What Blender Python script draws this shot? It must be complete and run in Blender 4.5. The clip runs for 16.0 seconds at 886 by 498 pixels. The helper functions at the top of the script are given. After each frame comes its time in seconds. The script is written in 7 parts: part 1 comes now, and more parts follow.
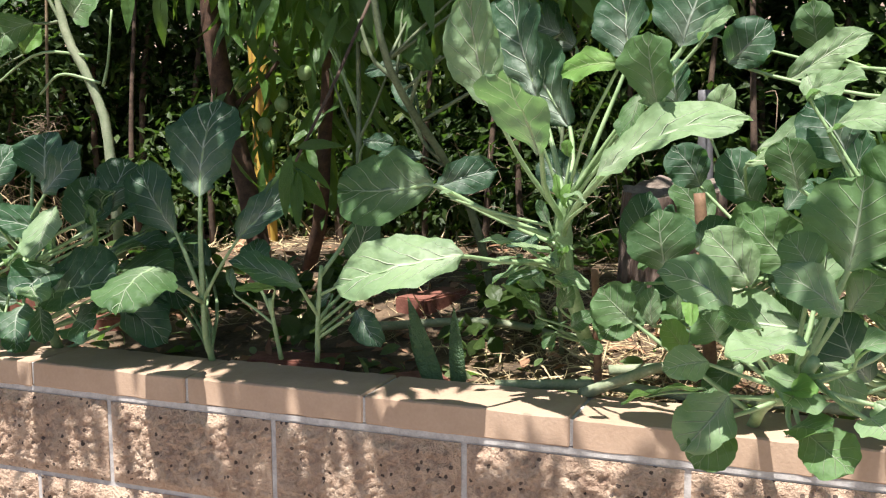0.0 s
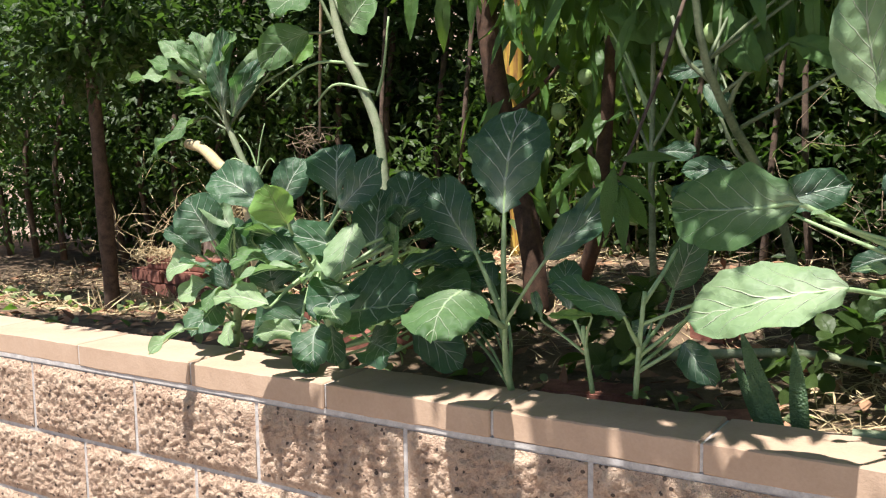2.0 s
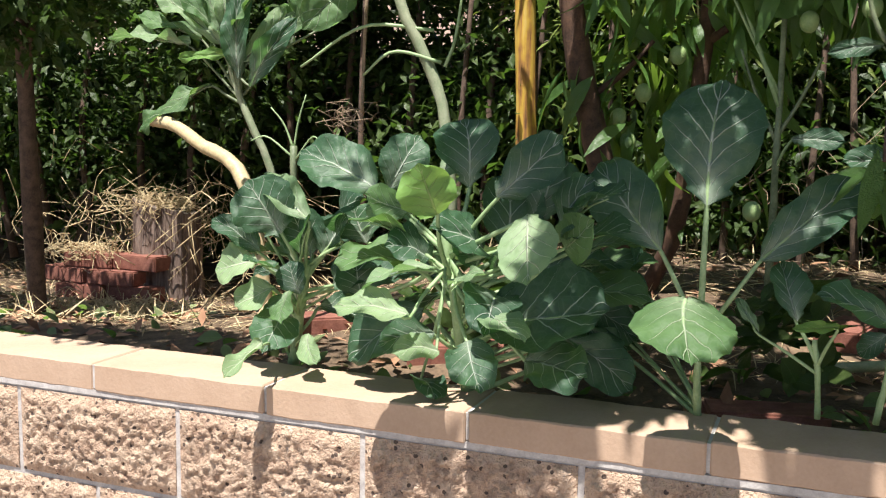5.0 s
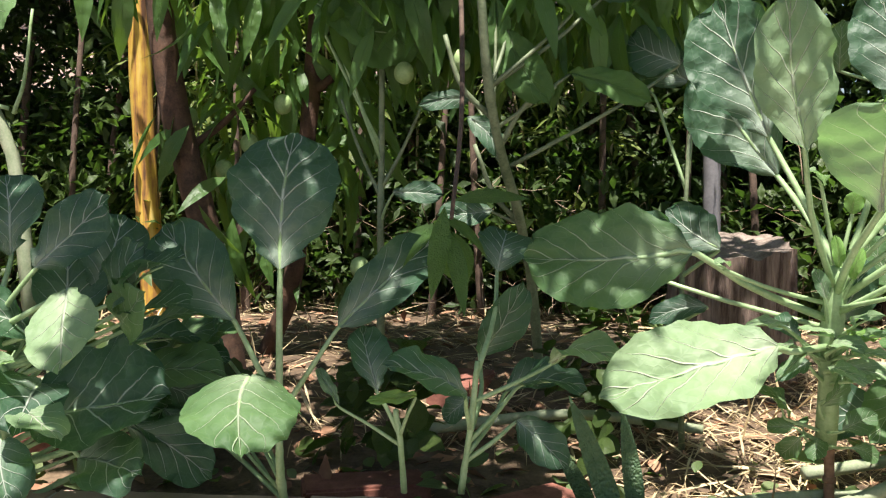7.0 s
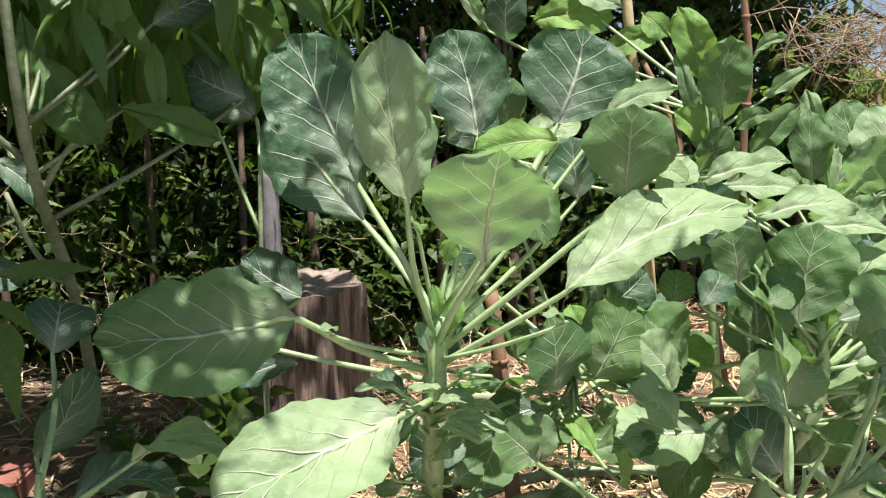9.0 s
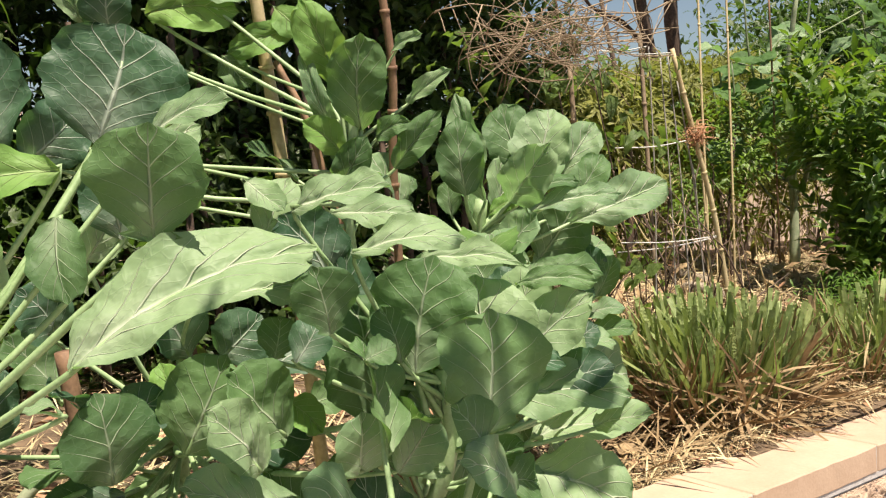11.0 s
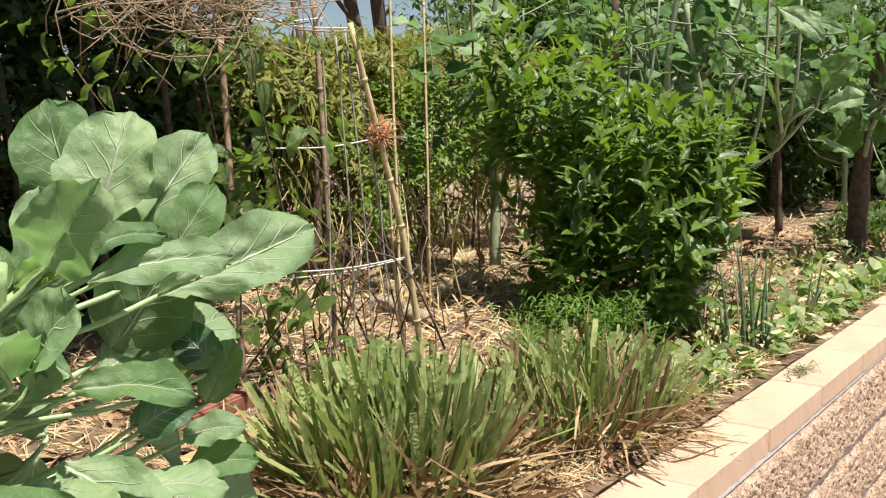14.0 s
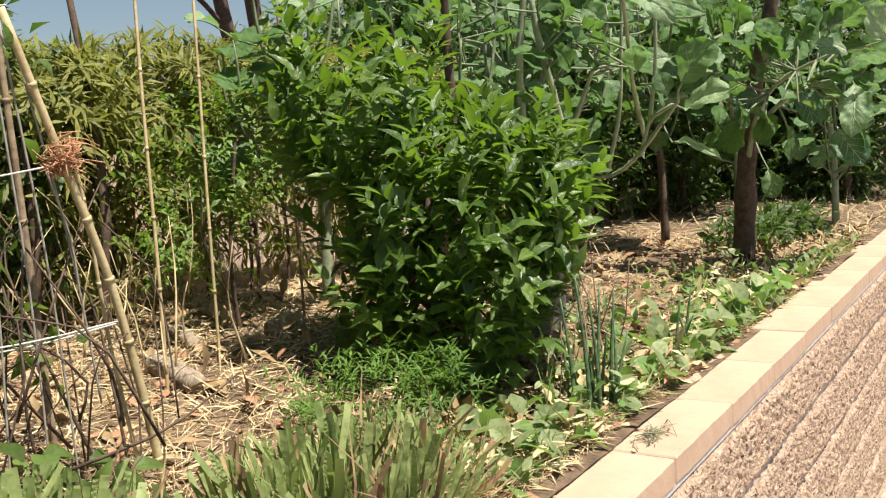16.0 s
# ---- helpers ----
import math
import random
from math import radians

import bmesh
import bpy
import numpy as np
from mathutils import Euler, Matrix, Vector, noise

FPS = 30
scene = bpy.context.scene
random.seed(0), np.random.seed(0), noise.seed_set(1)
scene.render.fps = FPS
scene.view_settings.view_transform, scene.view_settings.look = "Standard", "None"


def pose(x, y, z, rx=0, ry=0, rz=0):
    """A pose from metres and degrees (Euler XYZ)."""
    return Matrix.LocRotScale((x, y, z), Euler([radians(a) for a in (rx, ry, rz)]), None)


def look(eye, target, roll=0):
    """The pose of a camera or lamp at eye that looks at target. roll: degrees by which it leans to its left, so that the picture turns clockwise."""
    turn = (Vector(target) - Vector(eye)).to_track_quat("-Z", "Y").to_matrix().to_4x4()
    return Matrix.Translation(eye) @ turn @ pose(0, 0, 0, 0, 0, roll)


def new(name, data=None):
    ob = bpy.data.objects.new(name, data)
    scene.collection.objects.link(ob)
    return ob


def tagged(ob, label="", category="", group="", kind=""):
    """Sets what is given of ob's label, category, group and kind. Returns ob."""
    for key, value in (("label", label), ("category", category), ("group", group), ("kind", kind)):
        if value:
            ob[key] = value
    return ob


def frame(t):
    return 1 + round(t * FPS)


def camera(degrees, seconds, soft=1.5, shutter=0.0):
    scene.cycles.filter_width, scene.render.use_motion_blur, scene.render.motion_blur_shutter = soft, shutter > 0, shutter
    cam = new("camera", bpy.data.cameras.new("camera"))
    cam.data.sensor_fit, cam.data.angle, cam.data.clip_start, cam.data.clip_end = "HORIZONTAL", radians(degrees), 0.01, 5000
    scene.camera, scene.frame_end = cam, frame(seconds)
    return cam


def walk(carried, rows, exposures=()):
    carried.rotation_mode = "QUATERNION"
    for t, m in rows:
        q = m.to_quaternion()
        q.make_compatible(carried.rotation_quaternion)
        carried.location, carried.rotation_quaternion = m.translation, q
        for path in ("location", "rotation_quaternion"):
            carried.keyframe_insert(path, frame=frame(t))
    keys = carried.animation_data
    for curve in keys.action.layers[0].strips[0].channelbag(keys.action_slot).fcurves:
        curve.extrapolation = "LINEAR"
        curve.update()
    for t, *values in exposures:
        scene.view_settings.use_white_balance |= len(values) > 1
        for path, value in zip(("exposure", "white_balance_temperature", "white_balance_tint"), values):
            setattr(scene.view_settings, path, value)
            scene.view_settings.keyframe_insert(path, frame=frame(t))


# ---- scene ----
cam = camera(49.0, 16.0, 1.2)
PATH = [
    (0, (1.607, -1.635, 1.169), (0.893, 0.217, 0.922), -0.2),
    (0.5, (1.524, -1.681, 1.173), (0.75, 0.143, 0.899), -0.4),
    (1, (1.457, -1.663, 1.17), (0.576, 0.114, 0.91), -0.6),
    (1.5, (1.379, -1.617, 1.18), (0.392, 0.104, 0.931), -0.8),
    (2, (1.296, -1.57, 1.184), (0.235, 0.109, 0.948), -0.9),
    (2.5, (1.162, -1.561, 1.18), (0.101, 0.118, 0.946), -0.7),
    (3, (1.019, -1.565, 1.179), (-0.002, 0.137, 0.932), -0.4),
    (3.2, (0.97, -1.548, 1.173), (-0.037, 0.162, 0.923), -0.4),
    (5.3, (0.541, -1.529, 1.142), (-0.129, 0.34, 0.907), 0.8),
    (5.5, (0.54, -1.515, 1.143), (-0.088, 0.37, 0.914), 0.7),
    (6, (0.587, -1.447, 1.153), (0.098, 0.48, 0.939), 0.7),
    (6.5, (0.659, -1.388, 1.162), (0.338, 0.577, 0.978), 0.7),
    (7, (0.71, -1.325, 1.162), (0.585, 0.666, 1.018), 0.4),
    (7.5, (0.73, -1.276, 1.176), (0.834, 0.717, 1.048), -0.3),
    (8, (0.669, -1.226, 1.214), (1.067, 0.728, 1.063), -1.0),
    (8.5, (0.646, -1.178, 1.218), (1.272, 0.716, 1.076), -1.4),
    (9, (0.665, -1.134, 1.217), (1.464, 0.695, 1.091), -1.7),
    (9.5, (0.753, -1.125, 1.221), (1.638, 0.665, 1.104), -1.9),
    (10, (0.862, -1.122, 1.217), (1.814, 0.633, 1.106), -2.4),
    (10.2, (0.903, -1.122, 1.21), (1.89, 0.614, 1.103), -2.9),
    (12.3, (1.233, -0.74, 1.321), (2.71, 0.588, 1.087), -1.1),
    (12.5, (1.274, -0.723, 1.317), (2.769, 0.586, 1.088), -0.9),
    (13, (1.373, -0.743, 1.321), (2.879, 0.553, 1.091), -0.8),
    (13.5, (1.488, -0.728, 1.315), (3.019, 0.535, 1.07), -1.5),
    (14, (1.592, -0.66, 1.328), (3.185, 0.524, 1.082), -1.6),
    (14.5, (1.723, -0.586, 1.336), (3.375, 0.515, 1.096), -1.8),
    (15, (1.891, -0.595, 1.323), (3.565, 0.474, 1.094), -2.8),
    (15.5, (2.077, -0.633, 1.334), (3.753, 0.433, 1.097), -3.3),
    (16, (2.27, -0.619, 1.321), (3.951, 0.439, 1.085), -3.6),
]
walk(cam, [(t, look(eye, target, roll)) for t, eye, target, roll in PATH],
     [(0, 1.07, 6280, 11), (3, 1.07, 6280, 11), (5.5, 1.08, 6350, 11), (6.5, 1.02, 6200, 11), (7, 1.30, 6450, 12), (8, 1.20, 6150, 13), (9, 1.16, 6450, 14), (9.5, 1.07, 7200, 12), (10, 1.02, 7200, 12), (12.5, 0.93, 6850, 12), (14.5, 0.99, 6750, 11), (16, 0.95, 6800, 10)])

# ---- world and sun ----
SUN = Vector((-0.03, -0.35, 0.935)).normalized()
world = bpy.data.worlds.new("sky")
scene.world = world
world.use_nodes = True
wn = world.node_tree
sky = wn.nodes.new("ShaderNodeTexSky")
sky.sky_type, sky.sun_disc = "NISHITA", False
sky.sun_elevation = math.asin(SUN.z)
sky.sun_rotation = math.atan2(SUN.x, SUN.y)
wn.links.new(sky.outputs[0], wn.nodes["Background"].inputs[0])
wn.nodes["Background"].inputs[1].default_value = 0.052
sun = new("sun", bpy.data.lights.new("sun", "SUN"))
sun.data.energy, sun.data.angle, sun.data.color = 5.0, radians(0.55), (1.0, 0.95, 0.86)
sun.matrix_world = SUN.to_track_quat("Z", "Y").to_matrix().to_4x4()


# ---- materials ----
def shader(name):
    m = bpy.data.materials.new(name)
    m.use_nodes = True
    t = m.node_tree
    b = t.nodes["Principled BSDF"]
    return m, t, b


def node(t, kind, **inputs):
    n = t.nodes.new("ShaderNode" + kind)
    for k, v in inputs.items():
        if k in n.inputs:
            n.inputs[k].default_value = v
    return n


def ramp(t, source, stops):
    r = t.nodes.new("ShaderNodeValToRGB")
    r.color_ramp.elements.remove(r.color_ramp.elements[0])
    for i, (at, c) in enumerate(stops):
        e = r.color_ramp.elements[0] if i == 0 else r.color_ramp.elements.new(at)
        e.position, e.color = at, (*c, 1)
    t.links.new(source, r.inputs[0])
    return r.outputs[0]


def math_node(t, op, a, b=None, c=None, clamp=False):
    n = t.nodes.new("ShaderNodeMath")
    n.operation, n.use_clamp = op, clamp
    for i, v in enumerate((a, b, c)):
        if v is None:
            continue
        if isinstance(v, (int, float)):
            n.inputs[i].default_value = v
        else:
            t.links.new(v, n.inputs[i])
    return n.outputs[0]


def mix(t, fac, a, b, kind="MIX"):
    n = t.nodes.new("ShaderNodeMix")
    n.data_type, n.blend_type = "RGBA", kind
    for sock, v in ((n.inputs["Factor"], fac), (n.inputs[6], a), (n.inputs[7], b)):
        if isinstance(v, (int, float)):
            sock.default_value = v
        elif isinstance(v, tuple):
            sock.default_value = (*v, 1)
        else:
            t.links.new(v, sock)
    return n.outputs[2]


def noise_tex(t, scale, detail=4.0, rough=0.6, coords="Object", vec=None):
    n = node(t, "TexNoise", Scale=scale, Detail=detail, Roughness=rough)
    if vec is None:
        vec = t.nodes.new("ShaderNodeTexCoord").outputs[coords]
    t.links.new(vec, n.inputs["Vector"])
    return n.outputs["Fac"]


def bump(t, b, height, strength, distance):
    n = node(t, "Bump", Strength=strength, Distance=distance)
    t.links.new(height, n.inputs["Height"])
    t.links.new(n.outputs[0], b.inputs["Normal"])


def plain(name, c1, c2, scale=20.0, rough=0.8, bump_d=0.002, spread=0.25, fine=None):
    """A surface whose colour wanders between two tones, with grain and relief."""
    m, t, b = shader(name)
    big = noise_tex(t, scale)
    small = noise_tex(t, (fine or scale * 7), 3.0)
    f = math_node(t, "ADD", math_node(t, "MULTIPLY", big, 0.65), math_node(t, "MULTIPLY", small, 0.35))
    col = ramp(t, f, [(0.5 - spread / 2, c1), (0.5 + spread / 2, c2)])
    t.links.new(col, b.inputs["Base Color"])
    b.inputs["Roughness"].default_value = rough
    bump(t, b, f, 0.6, bump_d)
    return m


def leafy(name, dark, light, vein, translucent, rough=0.5, veins=5.5, vein_width=1.0, glow=0.35, blotch=9.0, spec=0.35):
    """A leaf: midrib and side veins from its own length and width, paler patches, light coming through."""
    m, t, b = shader(name)
    uv = t.nodes.new("ShaderNodeUVMap")
    uv.uv_map = "leaf"
    sep = t.nodes.new("ShaderNodeSeparateXYZ")
    t.links.new(uv.outputs[0], sep.inputs[0])
    u = sep.outputs[0]
    v = math_node(t, "ABSOLUTE", math_node(t, "SUBTRACT", math_node(t, "MULTIPLY", sep.outputs[1], 2.0), 1.0))
    wob = noise_tex(t, 14.0, 2.0)
    wobble = math_node(t, "MULTIPLY", math_node(t, "SUBTRACT", wob, 0.5), 0.10)
    taper = math_node(t, "SUBTRACT", 1.15, u)
    mid = math_node(t, "SUBTRACT", 1.0, math_node(t, "DIVIDE", v, math_node(t, "MULTIPLY", taper, 0.062 * vein_width)), clamp=True)
    run = math_node(t, "SUBTRACT", math_node(t, "ADD", u, wobble), math_node(t, "MULTIPLY", math_node(t, "POWER", v, 0.8), 0.38))
    saw = math_node(t, "ABSOLUTE", math_node(t, "SUBTRACT", math_node(t, "FRACT", math_node(t, "MULTIPLY", run, veins)), 0.5))
    wide = math_node(t, "MAXIMUM", math_node(t, "MULTIPLY", math_node(t, "SUBTRACT", 0.92, v), 0.085 * vein_width), 0.004)
    side = math_node(t, "SUBTRACT", 1.0, math_node(t, "DIVIDE", saw, wide), clamp=True)
    side = math_node(t, "MULTIPLY", side, 0.9)
    net = node(t, "TexVoronoi", Scale=1.0)
    net.feature = "DISTANCE_TO_EDGE"
    spread_uv = t.nodes.new("ShaderNodeCombineXYZ")
    t.links.new(math_node(t, "MULTIPLY", math_node(t, "ADD", u, wobble), 13.0), spread_uv.inputs[0])
    t.links.new(math_node(t, "MULTIPLY", sep.outputs[1], 10.0), spread_uv.inputs[1])
    t.links.new(math_node(t, "MULTIPLY", t.nodes.new("ShaderNodeObjectInfo").outputs["Random"], 40.0), spread_uv.inputs[2])
    t.links.new(spread_uv.outputs[0], net.inputs["Vector"])
    netv = math_node(t, "MULTIPLY", math_node(t, "SUBTRACT", 1.0, math_node(t, "MULTIPLY", net.outputs[0], 15.0), clamp=True), 0.045 if vein_width > 0.9 else 0.03)
    lines = math_node(t, "MAXIMUM", math_node(t, "MAXIMUM", mid, side), netv)
    big = noise_tex(t, blotch, 3.0)
    info = t.nodes.new("ShaderNodeObjectInfo")
    geo = t.nodes.new("ShaderNodeNewGeometry")
    vary = math_node(t, "ADD", math_node(t, "MULTIPLY", info.outputs["Random"], 0.30), math_node(t, "MULTIPLY", geo.outputs["Random Per Island"], 0.30))
    tone = math_node(t, "ADD", math_node(t, "MULTIPLY", big, 0.8), vary)
    col = ramp(t, tone, [(0.35, dark), (0.95, light)])
    heart = math_node(t, "MULTIPLY", math_node(t, "POWER", math_node(t, "SUBTRACT", 1.0, u, clamp=True), 2.5), math_node(t, "POWER", math_node(t, "SUBTRACT", 1.0, v, clamp=True), 1.5))
    col = mix(t, math_node(t, "MULTIPLY", heart, 0.55), col, vein)
    col = mix(t, lines, col, vein)
    t.links.new(col, b.inputs["Base Color"])
    b.inputs["Roughness"].default_value = rough
    b.inputs["Specular IOR Level"].default_value = spec
    quilt = node(t, "TexVoronoi", Scale=52.0)
    quilt.feature = "SMOOTH_F1"
    t.links.new(t.nodes.new("ShaderNodeTexCoord").outputs["Object"], quilt.inputs["Vector"])
    pucker = math_node(t, "ADD", math_node(t, "MULTIPLY", lines, -0.9), math_node(t, "MULTIPLY", noise_tex(t, 45.0, 2.0), 0.6))
    pucker = math_node(t, "SUBTRACT", pucker, math_node(t, "MULTIPLY", quilt.outputs["Distance"], 0.9))
    bump(t, b, pucker, 0.7, 0.007)
    tr = t.nodes.new("ShaderNodeBsdfTranslucent")
    t.links.new(mix(t, 0.75, col, translucent), tr.inputs[0])
    ms = t.nodes.new("ShaderNodeMixShader")
    ms.inputs[0].default_value = glow
    t.links.new(b.outputs[0], ms.inputs[1])
    t.links.new(tr.outputs[0], ms.inputs[2])
    t.links.new(ms.outputs[0], t.nodes["Material Output"].inputs[0])
    return m


# Leaf tones differ and also carry light: pale for sunlit leaves, blue-green for shaded.
M_BLUE = leafy("collard_leaf_blue_green_shaded", (0.018, 0.054, 0.034), (0.058, 0.130, 0.066), (0.76, 0.84, 0.70), (0.12, 0.30, 0.05), 0.50, spec=0.38, vein_width=1.1)
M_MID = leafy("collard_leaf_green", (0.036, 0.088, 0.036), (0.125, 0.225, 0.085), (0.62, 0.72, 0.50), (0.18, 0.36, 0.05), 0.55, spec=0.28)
M_PALE = leafy("collard_leaf_pale_sunlit", (0.080, 0.165, 0.085), (0.285, 0.395, 0.205), (0.80, 0.85, 0.66), (0.22, 0.45, 0.10), 0.52, vein_width=1.15, glow=0.36, spec=0.28)
M_LIME = leafy("collard_leaf_yellow_green", (0.09, 0.20, 0.05), (0.20, 0.36, 0.09), (0.42, 0.52, 0.24), (0.30, 0.48, 0.07), 0.55, spec=0.25)
M_PEACH = leafy("peach_leaf", (0.022, 0.068, 0.013), (0.075, 0.160, 0.034), (0.12, 0.22, 0.06), (0.27, 0.46, 0.04), 0.45, 12.0, 0.7, 0.36, spec=0.5)
M_TREE = leafy("tree_collard_leaf", (0.022, 0.056, 0.020), (0.105, 0.20, 0.060), (0.17, 0.27, 0.11), (0.18, 0.36, 0.05), 0.62, spec=0.2, vein_width=0.7)
M_CITRUS = leafy("citrus_leaf", (0.024, 0.060, 0.012), (0.165, 0.255, 0.048), (0.14, 0.27, 0.06), (0.28, 0.50, 0.03), 0.40, 9.0, 0.6, 0.32, spec=0.5)
# The dark end of this range also puts shaded foliage gaps into the colour.
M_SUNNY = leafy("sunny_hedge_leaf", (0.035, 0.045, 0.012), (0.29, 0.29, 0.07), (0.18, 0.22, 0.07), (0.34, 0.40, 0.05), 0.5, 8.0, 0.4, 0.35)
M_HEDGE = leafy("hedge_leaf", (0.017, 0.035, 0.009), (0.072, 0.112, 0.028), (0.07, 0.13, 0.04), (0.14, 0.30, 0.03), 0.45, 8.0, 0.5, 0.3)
M_WEED = leafy("weed_leaf", (0.06, 0.10, 0.035), (0.36, 0.40, 0.21), (0.22, 0.36, 0.12), (0.25, 0.50, 0.05), 0.5, 7.0, 0.7, 0.35)
M_FERN = leafy("fern_leaf", (0.035, 0.085, 0.015), (0.15, 0.27, 0.05), (0.14, 0.30, 0.08), (0.25, 0.50, 0.05), 0.5, 6.0, 0.4, 0.35)
M_BEAN = leafy("bean_leaf", (0.035, 0.075, 0.018), (0.17, 0.25, 0.06), (0.15, 0.24, 0.08), (0.26, 0.44, 0.05), 0.5, 6.0, 0.6, 0.35)
M_BAMBOO = leafy("bamboo_leaf", (0.07, 0.10, 0.02), (0.24, 0.30, 0.07), (0.2, 0.26, 0.1), (0.34, 0.46, 0.06), 0.5, 1.0, 0.4, 0.4)
M_GRASS = leafy("lemongrass_blade", (0.065, 0.125, 0.03), (0.37, 0.43, 0.17), (0.22, 0.31, 0.11), (0.30, 0.42, 0.08), 0.5, 1.0, 0.4, 0.3)
M_ONION = leafy("onion_leaf", (0.05, 0.10, 0.05), (0.13, 0.21, 0.10), (0.12, 0.22, 0.12), (0.15, 0.30, 0.06), 0.4, 1.0, 0.3, 0.2)
M_STEM = plain("collard_stem", (0.20, 0.30, 0.13), (0.34, 0.46, 0.24), 25.0, 0.5, 0.001)
M_TREESTEM = plain("tree_collard_stem", (0.09, 0.12, 0.06), (0.22, 0.26, 0.15), 25.0, 0.6, 0.001)
M_STALK = plain("old_collard_stalk", (0.20, 0.25, 0.14), (0.34, 0.36, 0.24), 30.0, 0.7, 0.003)
M_BARK = plain("bark", (0.045, 0.028, 0.020), (0.13, 0.085, 0.06), 35.0, 0.9, 0.006)
M_DARKBARK = plain("dark_peach_bark", (0.036, 0.018, 0.010), (0.105, 0.054, 0.032), 35.0, 0.85, 0.006)
M_STRAW = plain("straw", (0.30, 0.20, 0.10), (0.70, 0.57, 0.34), 12.0, 0.7, 0.001, 0.4)
M_DRY = plain("dry_brown_grass", (0.10, 0.055, 0.028), (0.44, 0.31, 0.16), 9.0, 0.8, 0.001, 0.4)
M_CANE = plain("cane", (0.38, 0.29, 0.15), (0.60, 0.49, 0.29), 18.0, 0.55, 0.001)
M_STAKE = plain("wooden_stake", (0.15, 0.080, 0.048), (0.29, 0.17, 0.10), 22.0, 0.75, 0.002)
M_TWIG = plain("dry_twig", (0.16, 0.11, 0.07), (0.36, 0.27, 0.18), 40.0, 0.8, 0.001)
M_SOIL = plain("mulched_soil", (0.045, 0.030, 0.019), (0.21, 0.14, 0.085), 16.0, 0.95, 0.012, 0.35, 120.0)
M_BRICK = plain("red_brick", (0.16, 0.055, 0.038), (0.29, 0.12, 0.085), 30.0, 0.9, 0.003)


# ---- building helpers ----
def mesh_ob(name, verts, faces, mat, parent=None, uv=None, smooth=True, label=""):
    me = bpy.data.meshes.new(name)
    me.from_pydata([tuple(v) for v in verts], [], [tuple(f) for f in faces])
    if uv is not None:
        lay = me.uv_layers.new(name="leaf")
        loops = np.empty(len(me.loops), dtype=np.int32)
        me.loops.foreach_get("vertex_index", loops)
        lay.data.foreach_set("uv", np.asarray(uv, dtype=np.float32)[loops].ravel())
    if smooth:
        me.polygons.foreach_set("use_smooth", [True] * len(me.polygons))
    me.materials.append(mat)
    ob = new(name, me)
    if parent is not None:
        ob.parent = parent
    if label:
        ob["label"] = label
    return ob


def part(name, bm, mat, parent, label=""):
    me = bpy.data.meshes.new(name)
    bm.to_mesh(me)
    bm.free()
    me.materials.append(mat)
    ob = new(name, me)
    ob.parent = parent
    if label:
        ob["label"] = label
    return ob


def empty(name, label, category, group="", kind=""):
    return tagged(new(name), label, category, group, kind)


def smooth_line(points, n):
    """n points on a smooth line through the given ones."""
    p = np.array(points, float)
    if len(p) == 2:
        return p[0] + np.linspace(0, 1, n)[:, None] * (p[1] - p[0])
    q = np.vstack([2 * p[0] - p[1], p, 2 * p[-1] - p[-2]])
    out = []
    for s in np.linspace(0, len(p) - 1, n):
        i = min(int(s), len(p) - 2)
        f = s - i
        a, b, c, d = q[i:i + 4]
        out.append(0.5 * (2 * b + (c - a) * f + (2 * a - 5 * b + 4 * c - d) * f * f + (3 * b - 3 * c + d - a) * f ** 3))
    return np.array(out)


def tube_data(points, r0, r1, n=8, sides=7, knobs=0.0, rng=None, flat=1.0):
    c = smooth_line(points, n)
    tang = np.gradient(c, axis=0)
    tang /= np.linalg.norm(tang, axis=1)[:, None] + 1e-9
    ref = np.array((0.31, 0.92, 0.23)) if abs(tang[0][2]) > 0.5 else np.array((0.05, 0.1, 1.0))
    verts, faces = [], []
    ang = np.linspace(0, 2 * math.pi, sides, endpoint=False)
    for i in range(n):
        a = np.cross(tang[i], ref)
        a /= np.linalg.norm(a) + 1e-9
        b = np.cross(tang[i], a)
        r = r0 + (r1 - r0) * i / (n - 1)
        for k in ang:
            rr = r * (1 + (knobs * rng.uniform(-1, 1) if rng else 0))
            verts.append(c[i] + rr * (math.cos(k) * a + flat * math.sin(k) * b))
    for i in range(n - 1):
        for k in range(sides):
            faces.append((i * sides + k, i * sides + (k + 1) % sides, (i + 1) * sides + (k + 1) % sides, (i + 1) * sides + k))
    faces.append(tuple(range(sides))[::-1])
    faces.append(tuple((n - 1) * sides + k for k in range(sides)))
    return verts, faces


def tube(name, points, r0, r1, mat, parent=None, n=8, sides=7, knobs=0.0, seed=0, label=""):
    v, f = tube_data(points, r0, r1, n, sides, knobs, random.Random(seed) if knobs else None)
    return mesh_ob(name, v, f, mat, parent, label=label)


class Pile:
    """Many small pieces gathered into one mesh."""

    def __init__(self):
        self.v, self.f, self.uv, self.n = [], [], [], 0

    def add(self, v, f, uv=None):
        self.v.append(np.asarray(v, float))
        self.f += [tuple(i + self.n for i in face) for face in f]
        self.uv.append(np.asarray(uv, float) if uv is not None else np.zeros((len(v), 2)))
        self.n += len(v)

    def ob(self, name, mat, parent=None, label=""):
        return mesh_ob(name, np.vstack(self.v), self.f, mat, parent, np.vstack(self.uv), label=label)


